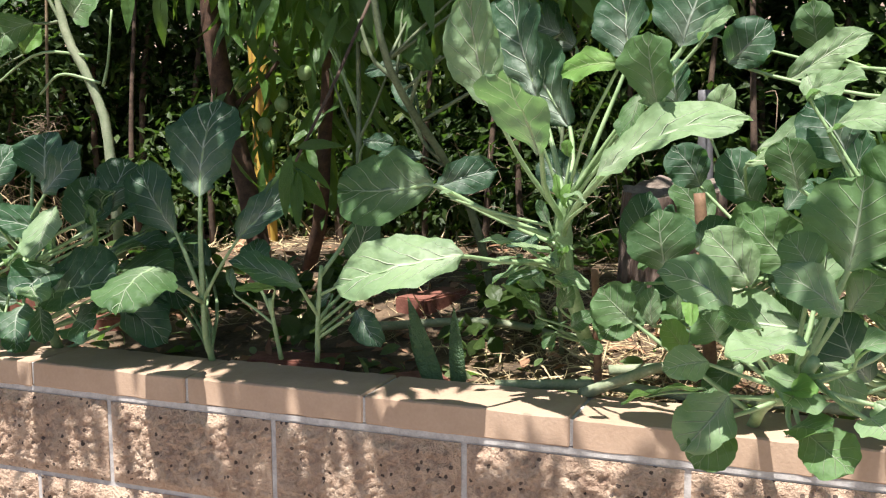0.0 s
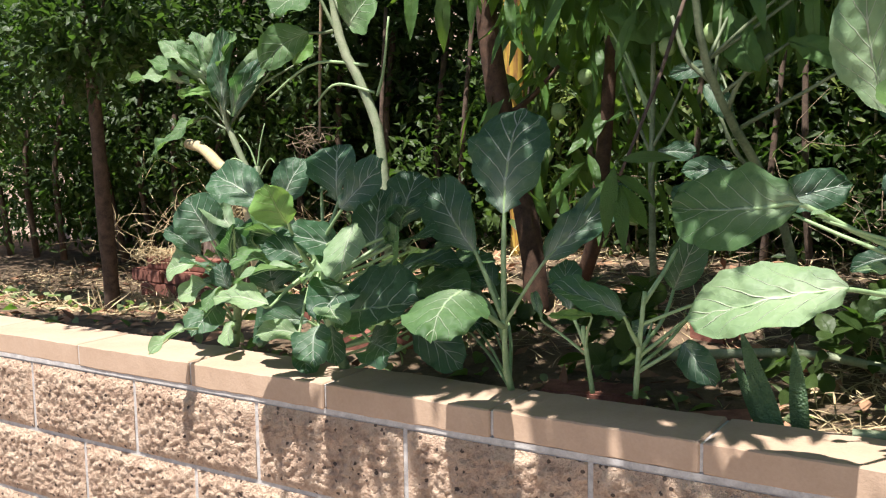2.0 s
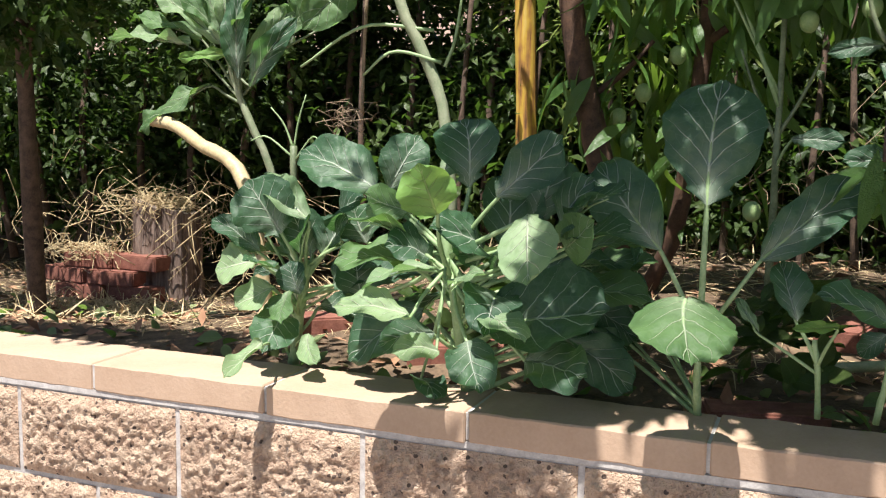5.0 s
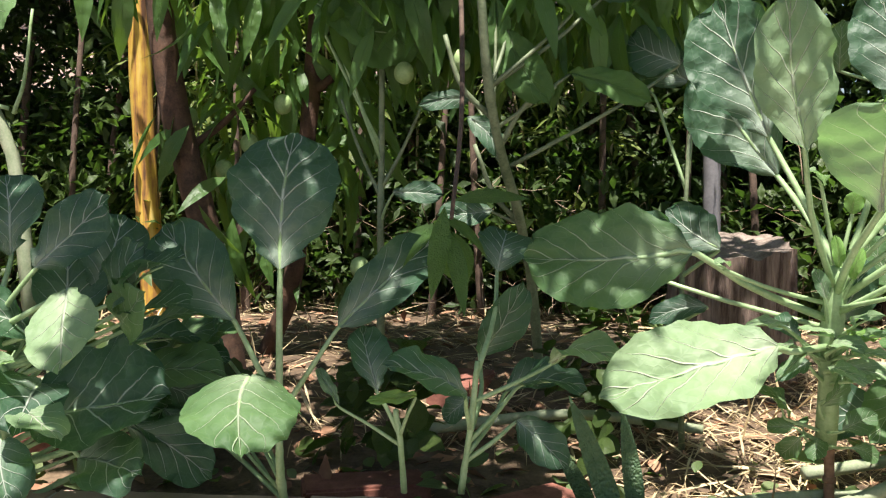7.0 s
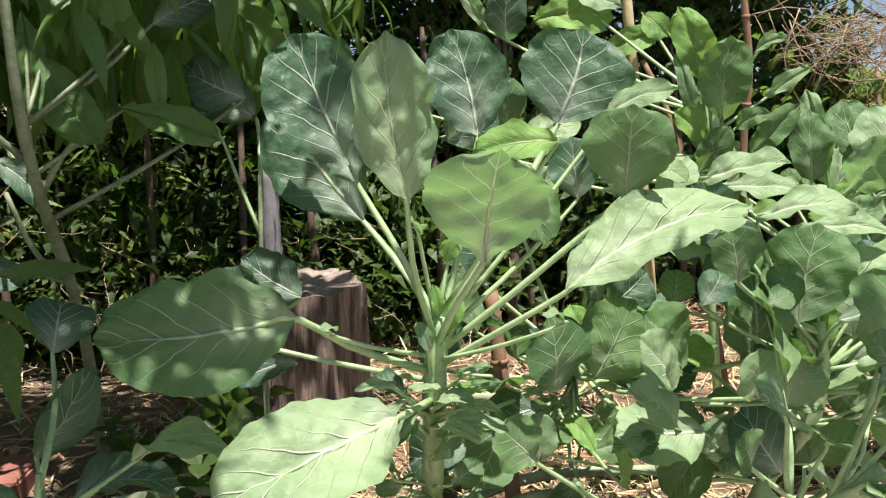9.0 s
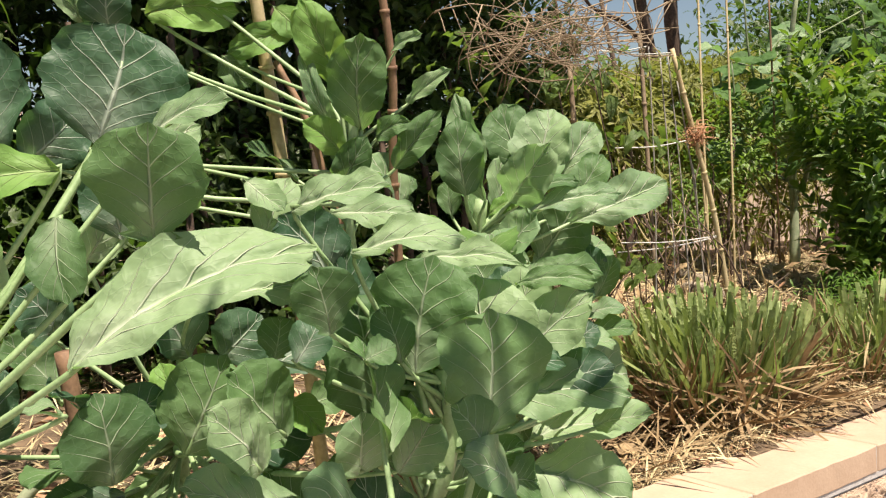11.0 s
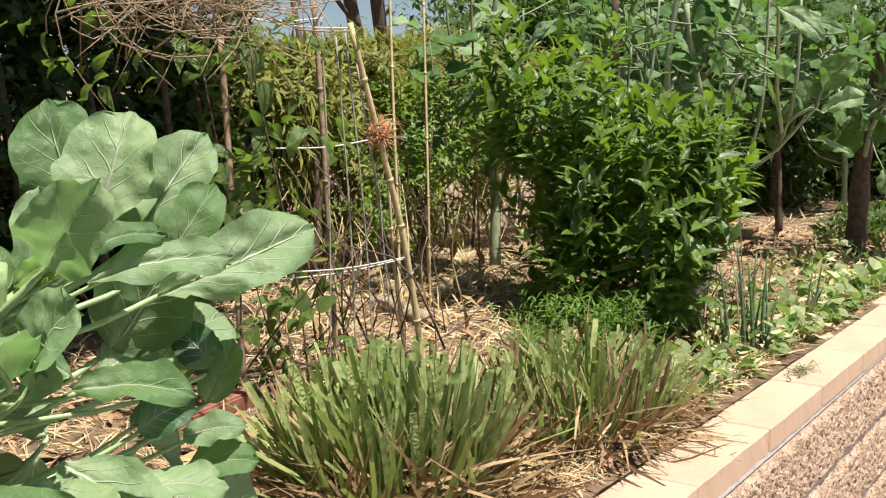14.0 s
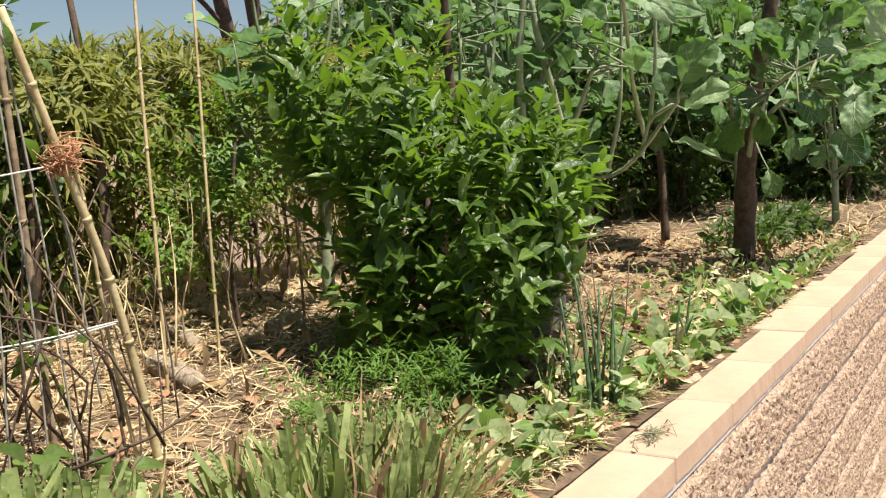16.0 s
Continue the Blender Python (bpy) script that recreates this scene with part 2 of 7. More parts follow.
def blade(length, width, segs=4, droop=0.3, fold=0.15, peak=0.45, point=1.0):
    """A small leaf along +x with its face up: points, faces, length and width of each point."""
    v, uv, f = [], [], []
    for i in range(segs + 1):
        u = i / segs
        w = width / 2 * max(0.02, (math.sin(math.pi * u ** (math.log(0.5) / math.log(peak)))) ** point)
        z = -droop * length * u * u
        x = length * (u - 0.25 * droop * droop * u * u)
        for s in (-1, 0, 1):
            v.append((x, s * w, z + fold * abs(s) * w))
            uv.append((u, 0.5 + 0.5 * s))
    for i in range(segs):
        for k in (0, 1):
            a = i * 3 + k
            f.append((a, a + 3, a + 4, a + 1))
    return np.array(v), f, np.array(uv)


def frame_of(d, n):
    """Turns with x along d and z near n, for rows of directions."""
    d = d / (np.linalg.norm(d, axis=1)[:, None] + 1e-9)
    y = np.cross(n, d)
    y /= np.linalg.norm(y, axis=1)[:, None] + 1e-9
    z = np.cross(d, y)
    return np.stack([d, y, z], axis=2)


def scatter(name, mat, places, dirs, ups, sizes, templates, parent=None, label="", singles=0, single_name="leaf"):
    """Small leaves at many places; the first few are objects of their own, the rest one mesh."""
    turns = frame_of(np.asarray(dirs, float), np.asarray(ups, float))
    places, sizes = np.asarray(places, float), np.asarray(sizes, float)
    if singles:
        meshes = []
        for tv, tf, tu in templates:
            tmp = mesh_ob("leaf_shape", tv, tf, mat, None, tu)
            meshes.append(tmp.data)
            bpy.data.objects.remove(tmp)
        for i in range(min(singles, len(places))):
            ob = new(single_name, meshes[i % len(meshes)])
            m = np.eye(4)
            m[:3, :3] = turns[i] * sizes[i]
            m[:3, 3] = places[i]
            ob.matrix_basis = Matrix(m.tolist())
            ob.parent = parent
    start = min(singles, len(places))
    verts, uvs, faces, base = [], [], [], 0
    for k, (tv, tf, tu) in enumerate(templates):
        idx = np.arange(start + k, len(places), len(templates))
        if not len(idx):
            continue
        w = np.einsum("nij,kj->nki", turns[idx], tv) * sizes[idx][:, None, None] + places[idx][:, None, :]
        verts.append(w.reshape(-1, 3))
        uvs.append(np.tile(tu, (len(idx), 1)))
        f = np.array(tf)[None] + (base + np.arange(len(idx)) * len(tv))[:, None, None]
        faces.append(f.reshape(-1, 4))
        base += len(idx) * len(tv)
    if not verts:
        return None
    ob = mesh_ob(name, np.vstack(verts), np.vstack(faces).tolist(), mat, parent, np.vstack(uvs), label=label)
    if parent is not None:
        ob["kind"] = "stuff"
    return ob


# ---- the wall ----
PITCH, CAP_H, JOINT, COURSE, TOP, CAP_D = 0.406, 0.056, 0.010, 0.190, 0.66, 0.166
X0, X1 = -13, 20


def stone_material():
    m, t, b = shader("split_face_block")
    obj = t.nodes.new("ShaderNodeTexCoord").outputs["Object"]
    info = t.nodes.new("ShaderNodeObjectInfo")
    shift = t.nodes.new("ShaderNodeVectorMath")
    shift.operation = "ADD"
    t.links.new(obj, shift.inputs[0])
    comb = t.nodes.new("ShaderNodeCombineXYZ")
    t.links.new(math_node(t, "MULTIPLY", info.outputs["Random"], 37.0), comb.inputs[0])
    t.links.new(math_node(t, "MULTIPLY", info.outputs["Random"], 11.0), comb.inputs[2])
    t.links.new(comb.outputs[0], shift.inputs[1])
    at = shift.outputs[0]
    lumps = noise_tex(t, 26.0, 5.0, 0.65, vec=at)
    grit = noise_tex(t, 150.0, 3.0, 0.7, vec=at)
    pits = node(t, "TexVoronoi", Scale=95.0)
    t.links.new(at, pits.inputs["Vector"])
    which = node(t, "TexWhiteNoise")
    t.links.new(pits.outputs["Color"], which.inputs["Vector"])
    hole = math_node(t, "MULTIPLY", math_node(t, "LESS_THAN", pits.outputs["Distance"], 0.42), math_node(t, "GREATER_THAN", which.outputs["Value"], 0.91))
    tone = math_node(t, "ADD", math_node(t, "MULTIPLY", lumps, 0.7), math_node(t, "MULTIPLY", grit, 0.4))
    col = ramp(t, tone, [(0.32, (0.30, 0.18, 0.13)), (0.54, (0.57, 0.40, 0.29)), (0.75, (0.70, 0.54, 0.41))])
    spots = ramp(t, noise_tex(t, 55.0, 3.0, 0.6, vec=at), [(0.60, (0, 0, 0)), (0.68, (0.28, 0.28, 0.28))])
    col = mix(t, spots, col, (0.20, 0.115, 0.085))
    col = mix(t, math_node(t, "MULTIPLY", hole, 0.85), col, (0.045, 0.03, 0.028))
    t.links.new(col, b.inputs["Base Color"])
    b.inputs["Roughness"].default_value = 0.92
    h = math_node(t, "ADD", math_node(t, "MULTIPLY", lumps, 1.3), math_node(t, "SUBTRACT", math_node(t, "MULTIPLY", grit, 0.45), math_node(t, "MULTIPLY", hole, 0.5)))
    bump(t, b, h, 1.0, 0.026)
    return m


M_BLOCK = stone_material()
M_CAP = plain("cap_block", (0.38, 0.255, 0.175), (0.50, 0.36, 0.265), 9.0, 0.9, 0.004, 0.5, 160.0)
M_MORTAR = plain("mortar", (0.36, 0.33, 0.32), (0.55, 0.52, 0.50), 40.0, 0.9, 0.003)

garden_wall = empty("garden_wall", "raised-bed wall of tan split-face blocks with smooth caps", "wall", kind="structure")


def block_mesh(w, h, seed, rough):
    """A block with a broken, knobbly front (towards -y) and clean edges."""
    rng = random.Random(seed)
    nx, nz = 72, 34
    off = Vector((rng.uniform(0, 90), rng.uniform(0, 90), rng.uniform(0, 90)))
    verts, faces = [], []
    for j in range(nz + 1):
        for i in range(nx + 1):
            x, z = -w / 2 + w * i / nx, -h / 2 + h * j / nz
            edge = min(i, nx - i, j, nz - j) / 4.0
            d = noise.fractal(Vector((x, 0, z)) * 88 + off, 0.6, 2.2, 4) * 0.75 + noise.noise(Vector((x, 0, z)) * 14 + off) * 0.3
            y = -rough * (0.8 + d) * min(1, edge) * 0.0115
            verts.append((x, y, z))
    for j in range(nz):
        for i in range(nx):
            a = j * (nx + 1) + i
            faces.append((a, a + 1, a + nx + 2, a + nx + 1))
    n = len(verts)
    verts += [(-w / 2, 0.1, -h / 2), (w / 2, 0.1, -h / 2), (w / 2, 0.1, h / 2), (-w / 2, 0.1, h / 2)]
    bl, br, tl, tr = 0, nx, nz * (nx + 1), nz * (nx + 1) + nx
    faces += [(bl, n, n + 1, br), (br, n + 1, n + 2, tr), (tr, n + 2, n + 3, tl), (tl, n + 3, n, bl), (n, n + 3, n + 2, n + 1)]
    return verts, faces


def cap_mesh(seed):
    bm = bmesh.new()
    bmesh.ops.create_cube(bm, size=1)
    bmesh.ops.scale(bm, vec=(PITCH - 0.006, CAP_D, CAP_H), verts=bm.verts)
    bmesh.ops.subdivide_edges(bm, edges=[e for e in bm.edges if e.calc_length() > 0.2], cuts=14)
    sharp = [e for e in bm.edges if len(e.link_faces) == 2 and e.calc_face_angle() > 0.5]
    bmesh.ops.bevel(bm, geom=sharp, offset=0.003, segments=1, affect="EDGES")
    off = Vector((seed * 7.3, 0, 0))
    for v in bm.verts:
        v.co += 0.0022 * Vector((0, noise.noise(v.co * 38 + off), noise.noise(v.co * 30 - off)))
    me = bpy.data.meshes.new("cap_block")
    bm.to_mesh(me)
    bm.free()
    me.materials.append(M_CAP)
    return me


block_shapes = []
for k in range(7):
    tmp = mesh_ob("block", *block_mesh(PITCH - 0.012, COURSE - 0.011, k, 1.0), M_BLOCK)
    block_shapes.append(tmp.data)
    bpy.data.objects.remove(tmp)
cap_shapes = [cap_mesh(k) for k in range(4)]
wall_rng = random.Random(4)
for i in range(X0, X1):
    c = new("cap_block", cap_shapes[i % 4])
    c.parent = garden_wall
    c.location = (PITCH * (i + 0.5), CAP_D / 2 + wall_rng.uniform(-0.0015, 0.0015), TOP - CAP_H / 2 + wall_rng.uniform(-0.001, 0.001))
    for row in range(6):
        b = new("block", block_shapes[wall_rng.randrange(7)])
        b.parent = garden_wall
        shift = 0.5 if row % 2 else 0.0
        b.location = (PITCH * (i + shift), 0.004, TOP - CAP_H - JOINT - COURSE * (row + 0.5))
core = mesh_ob("mortar", [(x, y, z) for x in (PITCH * X0, PITCH * X1) for y in (0.0065, 0.125) for z in (-0.6, TOP - CAP_H + 0.002)],
               [(0, 1, 3, 2), (4, 6, 7, 5), (0, 4, 5, 1), (2, 3, 7, 6), (0, 2, 6, 4), (1, 5, 7, 3)], M_MORTAR, garden_wall, smooth=False)
cap_joint = mesh_ob("mortar", [(x, y, z) for x in (PITCH * X0, PITCH * X1) for y in (0.004, CAP_D - 0.006) for z in (TOP - CAP_H + 0.004, TOP - 0.0035)],
                    [(0, 1, 3, 2), (4, 6, 7, 5), (0, 4, 5, 1), (2, 3, 7, 6), (0, 2, 6, 4), (1, 5, 7, 3)], M_MORTAR, garden_wall, smooth=False)
bed_joint = mesh_ob("mortar", [(x, y, z) for x in (PITCH * X0, PITCH * X1) for y in (0.002, 0.02) for z in (TOP - CAP_H - JOINT, TOP - CAP_H + 0.001)],
                    [(0, 1, 3, 2), (4, 6, 7, 5), (0, 4, 5, 1), (2, 3, 7, 6), (0, 2, 6, 4), (1, 5, 7, 3)], M_MORTAR, garden_wall, smooth=False)


# ---- ground ----
def ease(a, b, v):
    s = min(1, max(0, (v - a) / (b - a)))
    return s * s * (3 - 2 * s)


def soil_height(x, y):
    v = Vector((x, y, 0))
    left = ease(-0.3, -1.7, x)
    rise = 0.14 * ease(0.2, 1.2, y) * (1 - left) * (1 - 0.7 * ease(4.5, 7.0, x)) - 0.15 * left * ease(0.4, 1.3, y)
    return 0.592 + 0.070 * ease(2.1, 2.6, x) * ease(0.42, 0.15, y) + rise + 0.016 * noise.noise(v * 1.7) + 0.008 * noise.noise(v * 7)


def grid_sheet(name, xs, ys, zf, mat):
    verts = [(x, y, zf(x, y)) for y in ys for x in xs]
    n = len(xs)
    faces = [(j * n + i, j * n + i + 1, (j + 1) * n + i + 1, (j + 1) * n + i) for j in range(len(ys) - 1) for i in range(n - 1)]
    return mesh_ob(name, verts, faces, mat)


soil = grid_sheet("bed_soil", np.concatenate([np.linspace(-40, PITCH * X0 - 0.5, 8), np.linspace(PITCH * X0, PITCH * X1, 280), np.linspace(PITCH * X1 + 0.5, 40, 8)]), np.concatenate([np.linspace(0.13, 3.2, 70), np.linspace(3.4, 60, 12)]), soil_height, M_SOIL)
tagged(soil, "brown garden soil covered with straw and mulch", "soil", kind="structure")
M_PAVE = plain("paving", (0.25, 0.21, 0.18), (0.35, 0.30, 0.26), 5.0, 0.9, 0.002)
ground = grid_sheet("ground", np.linspace(-400, 400, 9), np.linspace(-400, 400, 9), lambda x, y: -0.38, M_PAVE)
tagged(ground, "pale tan concrete ground in front of the wall", "ground", kind="structure")


# ---- leaves and plants ----
def collard_blade(base, tip, width, face, droop=0.10, cup=0.22, wave=0.05, seed=0, waist=None, peak=None, nu=26, nv=16):
    """A broad leaf: uneven lobed margin, blisters between the side veins, frilled edge, sunk midrib."""
    rng = random.Random(seed)
    base, tip = Vector(base), Vector(tip)
    a = tip - base
    length = a.length
    a.normalize()
    n = Vector(face)
    n = (n - a * n.dot(a)).normalized()
    s = a.cross(n)
    ph = [rng.uniform(0, 6.28) for _ in range(10)]
    k1, k2 = rng.uniform(2.5, 4.0), rng.uniform(7.0, 11.0)
    lean = rng.uniform(-0.12, 0.12)
    lobe = (rng.uniform(0.1, 0.5), rng.uniform(0.1, 0.5))
    peak = peak or rng.uniform(0.85, 1.35)
    waist = rng.uniform(0.1, 0.6) if waist is None else waist
    side_w = (rng.uniform(0.86, 1.08), rng.uniform(0.86, 1.08))
    fold = rng.uniform(0.7, 1.5)
    tip_curl = rng.uniform(-0.10, 0.06)
    off = Vector((rng.uniform(0, 50), rng.uniform(0, 50), 0))
    big = min(1.0, length / 0.22)
    verts, uv, faces = [], [], []
    for i in range(nu + 1):
        u = i / nu
        body0 = max(0.0, 1 - (2 * u ** peak - 1) ** 2) ** 0.43
        for j in range(nv + 1):
            v = 2 * j / nv - 1
            h = 1 if v > 0 else 0
            neck = 0.10 + lobe[h] * math.exp(-((u - 0.08) / 0.05) ** 2)
            body = body0 * (1 - waist * ease(0.34, 0.04, u) + 0.3 * waist * math.exp(-((u - 0.05) / 0.06) ** 2))
            rag = 0.022 * math.sin(k2 * u * 2 + ph[h]) + 0.016 * math.sin(23 * u + ph[2 + h]) + 0.016 * math.sin(47 * u + ph[4 + h]) + 0.05 * noise.noise(Vector((u * 9, h * 7.7, seed * 1.3)))
            w = width * side_w[h] * max(body * (1 + rag), neck * (1 - u))
            if i == nu:
                w = width * 0.20
            av = abs(v)
            rise = droop * length * 4 * u * (1 - u) + tip_curl * length * max(0, u - 0.55) ** 2 * 4
            rise += cup * fold * w * (av ** 1.6) * (1 - 0.5 * u)
            rise += wave * length * math.sin(k1 * u * 3 + ph[6 + h]) * v * v
            rise += 0.016 * length * math.sin(19 * u + ph[8 + h] + 2 * av) * av ** 4
            run = (u - 0.38 * av ** 0.8) * 5.5
            saw = abs(run - math.floor(run) - 0.5)
            rise += 0.013 * big * length * 2.2 * saw * min(1, av * 4) * (1 - av ** 3)
            rise += 0.008 * noise.noise(Vector((u * length, v * w, 0)) * 40 + off) * big
            rise -= 0.006 * big * max(0, 1 - av * 5)
            p = base + a * (u * length + 0.05 * length * v * v * (0.5 - u) - (0.05 * length * v * v if i == nu else 0)) + s * (v * w + lean * length * math.sin(math.pi * u) * 0.5) + n * rise
            verts.append(p)
            uv.append((u, (v + 1) / 2))
    for i in range(nu):
        for j in range(nv):
            q = i * (nv + 1) + j
            faces.append((q, q + nv + 1, q + nv + 2, q + 1))
    spine = []
    for u in (0, 0.2, 0.45, 0.7):
        spine.append(base + a * (u * length) + s * (lean * length * math.sin(math.pi * u) * 0.5) + n * (droop * length * 4 * u * (1 - u) - 0.007))
    return verts, faces, uv, spine


class Plant:
    count = 0

    def __init__(self, name, label, category, stem, r0, r1, group="", stem_mat=None, knobs=0.16):
        self.ob = empty(name, label, category, group)
        self.ob.location = stem[0]
        self.stem = [Vector(p) for p in stem]
        self.petiole = M_TREESTEM if name == "tree_collard" else M_STEM
        self.twigs = []
        if r0:
            self.part(tube("stem", stem, r0, r1, stem_mat or M_STEM, None, 12, 9, knobs, Plant.count))

    def part(self, ob):
        ob.parent = self.ob
        ob.matrix_parent_inverse = Matrix.Translation(self.stem[0]).inverted()
        return ob

    def branch(self, pts, r0, r1, mat, seed=5):
        self.twigs += [Vector(p) for p in smooth_line(pts, 10)[2:]]
        return self.part(tube("branch", pts, r0, r1, mat, None, 12, 7, 0.12, seed))

    def leaf(self, base, tip, width, mat, face=(0.1, -0.7, 0.7), at=None, droop=0.10, cup=0.22, wave=0.05, r=None, sag=0.15, waist=None, peak=None, label=""):
        Plant.count += 1
        v, f, uv, spine = collard_blade(base, tip, width, face, droop, cup, wave, Plant.count, waist, peak)
        ob = self.part(mesh_ob("leaf", v, f, mat, None, uv, label=label))
        if at is None:
            at = self.nearest(Vector(base) - Vector((0, 0, 0.07)))
        if at >= 0.8:
            at -= 0.28 * random.Random(Plant.count * 7).random()
        k = at * (len(self.stem) - 1)
        i = min(int(k), len(self.stem) - 2) if len(self.stem) > 1 else 0
        foot = self.stem[i].lerp(self.stem[i + 1], k - i) if len(self.stem) > 1 else self.stem[0]
        b = Vector(base)
        for q in self.twigs:
            if (q - b).length < (foot - b).length:
                foot = q
        r = r or 0.0020 + 0.034 * width
        reach = (b - foot).length + 1e-6
        flat = 1 - min(1, abs(b.z - foot.z) / reach)
        mid = foot.lerp(b, 0.55) + Vector((0, 0, (0.10 - sag) * reach * flat)) + (b - foot).cross(Vector((0, 0, 1))) * 0.06
        pts = [foot, mid] + spine
        pv, pf = tube_data(pts, r * 1.35, r * 0.3, 14, 6)
        pet = mesh_ob("petiole", pv, pf, self.petiole)
        pet.parent = ob
        return ob

    def nearest(self, p):
        """How far up the stem the point nearest to p lies."""
        return min((i / 20 for i in range(21)), key=lambda k: (self.on_stem(k) - p).length)

    def on_stem(self, at):
        k = at * (len(self.stem) - 1)
        i = min(int(k), len(self.stem) - 2)
        return self.stem[i].lerp(self.stem[i + 1], k - i)

    def fill(self, n, centre, radii, size, seed, mats=None):
        """Lesser leaves round the heart of the plant."""
        rng = random.Random(seed)
        for _ in range(n):
            c = Vector([centre[i] + radii[i] * rng.uniform(-1, 1) for i in range(3)])
            out = c - Vector(centre)
            if self.twigs:
                q = min(self.twigs, key=lambda w: (w - c).length)
                c = q + (c - q) * min(1.0, 0.15 / max(0.01, (c - q).length))
            out = (out.normalized() + Vector((rng.uniform(-0.6, 0.6), rng.uniform(-0.8, 0.4), rng.uniform(-0.3, 0.5)))).normalized()
            l = size * rng.uniform(0.55, 1.2)
            self.leaf(c, c + out * l, l * rng.uniform(0.28, 0.42), rng.choice(mats or (M_MID, M_PALE, M_BLUE)), (rng.uniform(-0.5, 0.5), rng.uniform(-0.9, -0.1), rng.uniform(0.3, 0.9)), None, rng.uniform(0.02, 0.16), rng.uniform(0.1, 0.4), rng.uniform(0.02, 0.07), r=0.0012 + 0.018 * l)


# ---- trees, hedges and bushes ----
def leaf_cloud(rng, n, centre, radii, shell=0.55, drop=0.0, out=0.6, up=0.4):
    """Places, directions and faces for leaves about an ellipsoid, thicker near its skin."""
    c, r = np.array(centre), np.array(radii)
    d = rng.normal(size=(n, 3))
    d /= np.linalg.norm(d, axis=1)[:, None]
    k = shell + (1 - shell) * rng.random(n) ** 0.6
    q = rng.uniform(0, 6.28, 3)
    lump = 1 + 0.26 * np.sin(d[:, 0] * 7 + d[:, 2] * 5 + q[0]) + 0.20 * np.sin(d[:, 1] * 11 + d[:, 2] * 9 + q[1]) + 0.12 * np.sin(d[:, 0] * 17 - d[:, 2] * 15 + q[2])
    p = c + d * r * (k * lump)[:, None]
    way = d * out + rng.normal(size=(n, 3)) * 0.55 + np.array((0, 0, up - drop))
    face = rng.normal(size=(n, 3)) * 0.45 + np.array((0, -0.25, 1.0))
    return p, way, face


def shrub(name, label, category, blobs, mat, leaf, count, size, seed, singles=0, drop=0.0, up=0.4, group="", trunk=None, kind="", bark=None, gaps=()):
    rng = np.random.default_rng(seed)
    ob = empty(name, label, category, group, kind)
    total = sum(b[6] for b in blobs)
    ps, ws, fs = [], [], []
    for x, y, z, rx, ry, rz, share in blobs:
        p, w, f = leaf_cloud(rng, int(count * share / total), (x, y, z), (rx, ry, rz), drop=drop, up=up)
        ps.append(p), ws.append(w), fs.append(f)
    p, w, f = np.vstack(ps), np.vstack(ws), np.vstack(fs)
    keep = p[:, 2] > 0.55
    for gx, gy, gz, r in gaps:
        d = p - np.array((gx, gy, gz))
        along = d @ np.array(SUN)
        keep &= (np.linalg.norm(d - along[:, None] * np.array(SUN), axis=1) > r) | (along < 0.4)
    p, w, f = p[keep], w[keep], f[keep]
    order = np.argsort(p[:, 1] - 0.4 * p[:, 2]) if singles else rng.permutation(len(p))
    if singles:
        near = order[:singles * 3]
        rng.shuffle(near)
        order = np.concatenate([near, order[singles * 3:]])
    p, w, f = p[order], w[order], f[order]
    scatter("foliage", mat, p, w, f, size * rng.uniform(0.65, 1.25, len(p)), leaf, ob, singles=singles)
    for i, (pts, r0, r1) in enumerate(trunk or ()):
        tube("trunk" if i == 0 else "limb", pts, r0, r1, bark or M_BARK, ob, 10, 9, 0.12, seed + i)
    return ob


def sprays(rng, bases, ways, length, per, sag=0.3, lift=0.5, spread=0.8):
    """Leaves set spirally along many shoots: places, directions and faces."""
    n = len(bases)
    w = ways / (np.linalg.norm(ways, axis=1)[:, None] + 1e-9)
    ln = length * rng.uniform(0.6, 1.3, n)
    side = np.cross(w, rng.normal(size=(n, 3)))
    side /= np.linalg.norm(side, axis=1)[:, None] + 1e-9
    other = np.cross(w, side)
    ps, ds, fs = [], [], []
    for k in range(per):
        u = (k + rng.random(n)) / per
        turn = k * 2.4 + rng.normal(size=n) * 0.3
        at = bases + w * (u * ln)[:, None]
        at[:, 2] -= sag * ln * u * u
        out = side * np.cos(turn)[:, None] + other * np.sin(turn)[:, None]
        d = w * (0.45 + 0.5 * u)[:, None] + out * spread + rng.normal(size=(n, 3)) * 0.18
        d[:, 2] -= sag * u
        f = w * lift - out * 0.35 + np.array((0, -0.15, 0.75)) + rng.normal(size=(n, 3)) * 0.2
        ps.append(at), ds.append(d), fs.append(f)
    order = rng.permutation(n * per)
    return np.vstack(ps)[order], np.vstack(ds)[order], np.vstack(fs)[order]


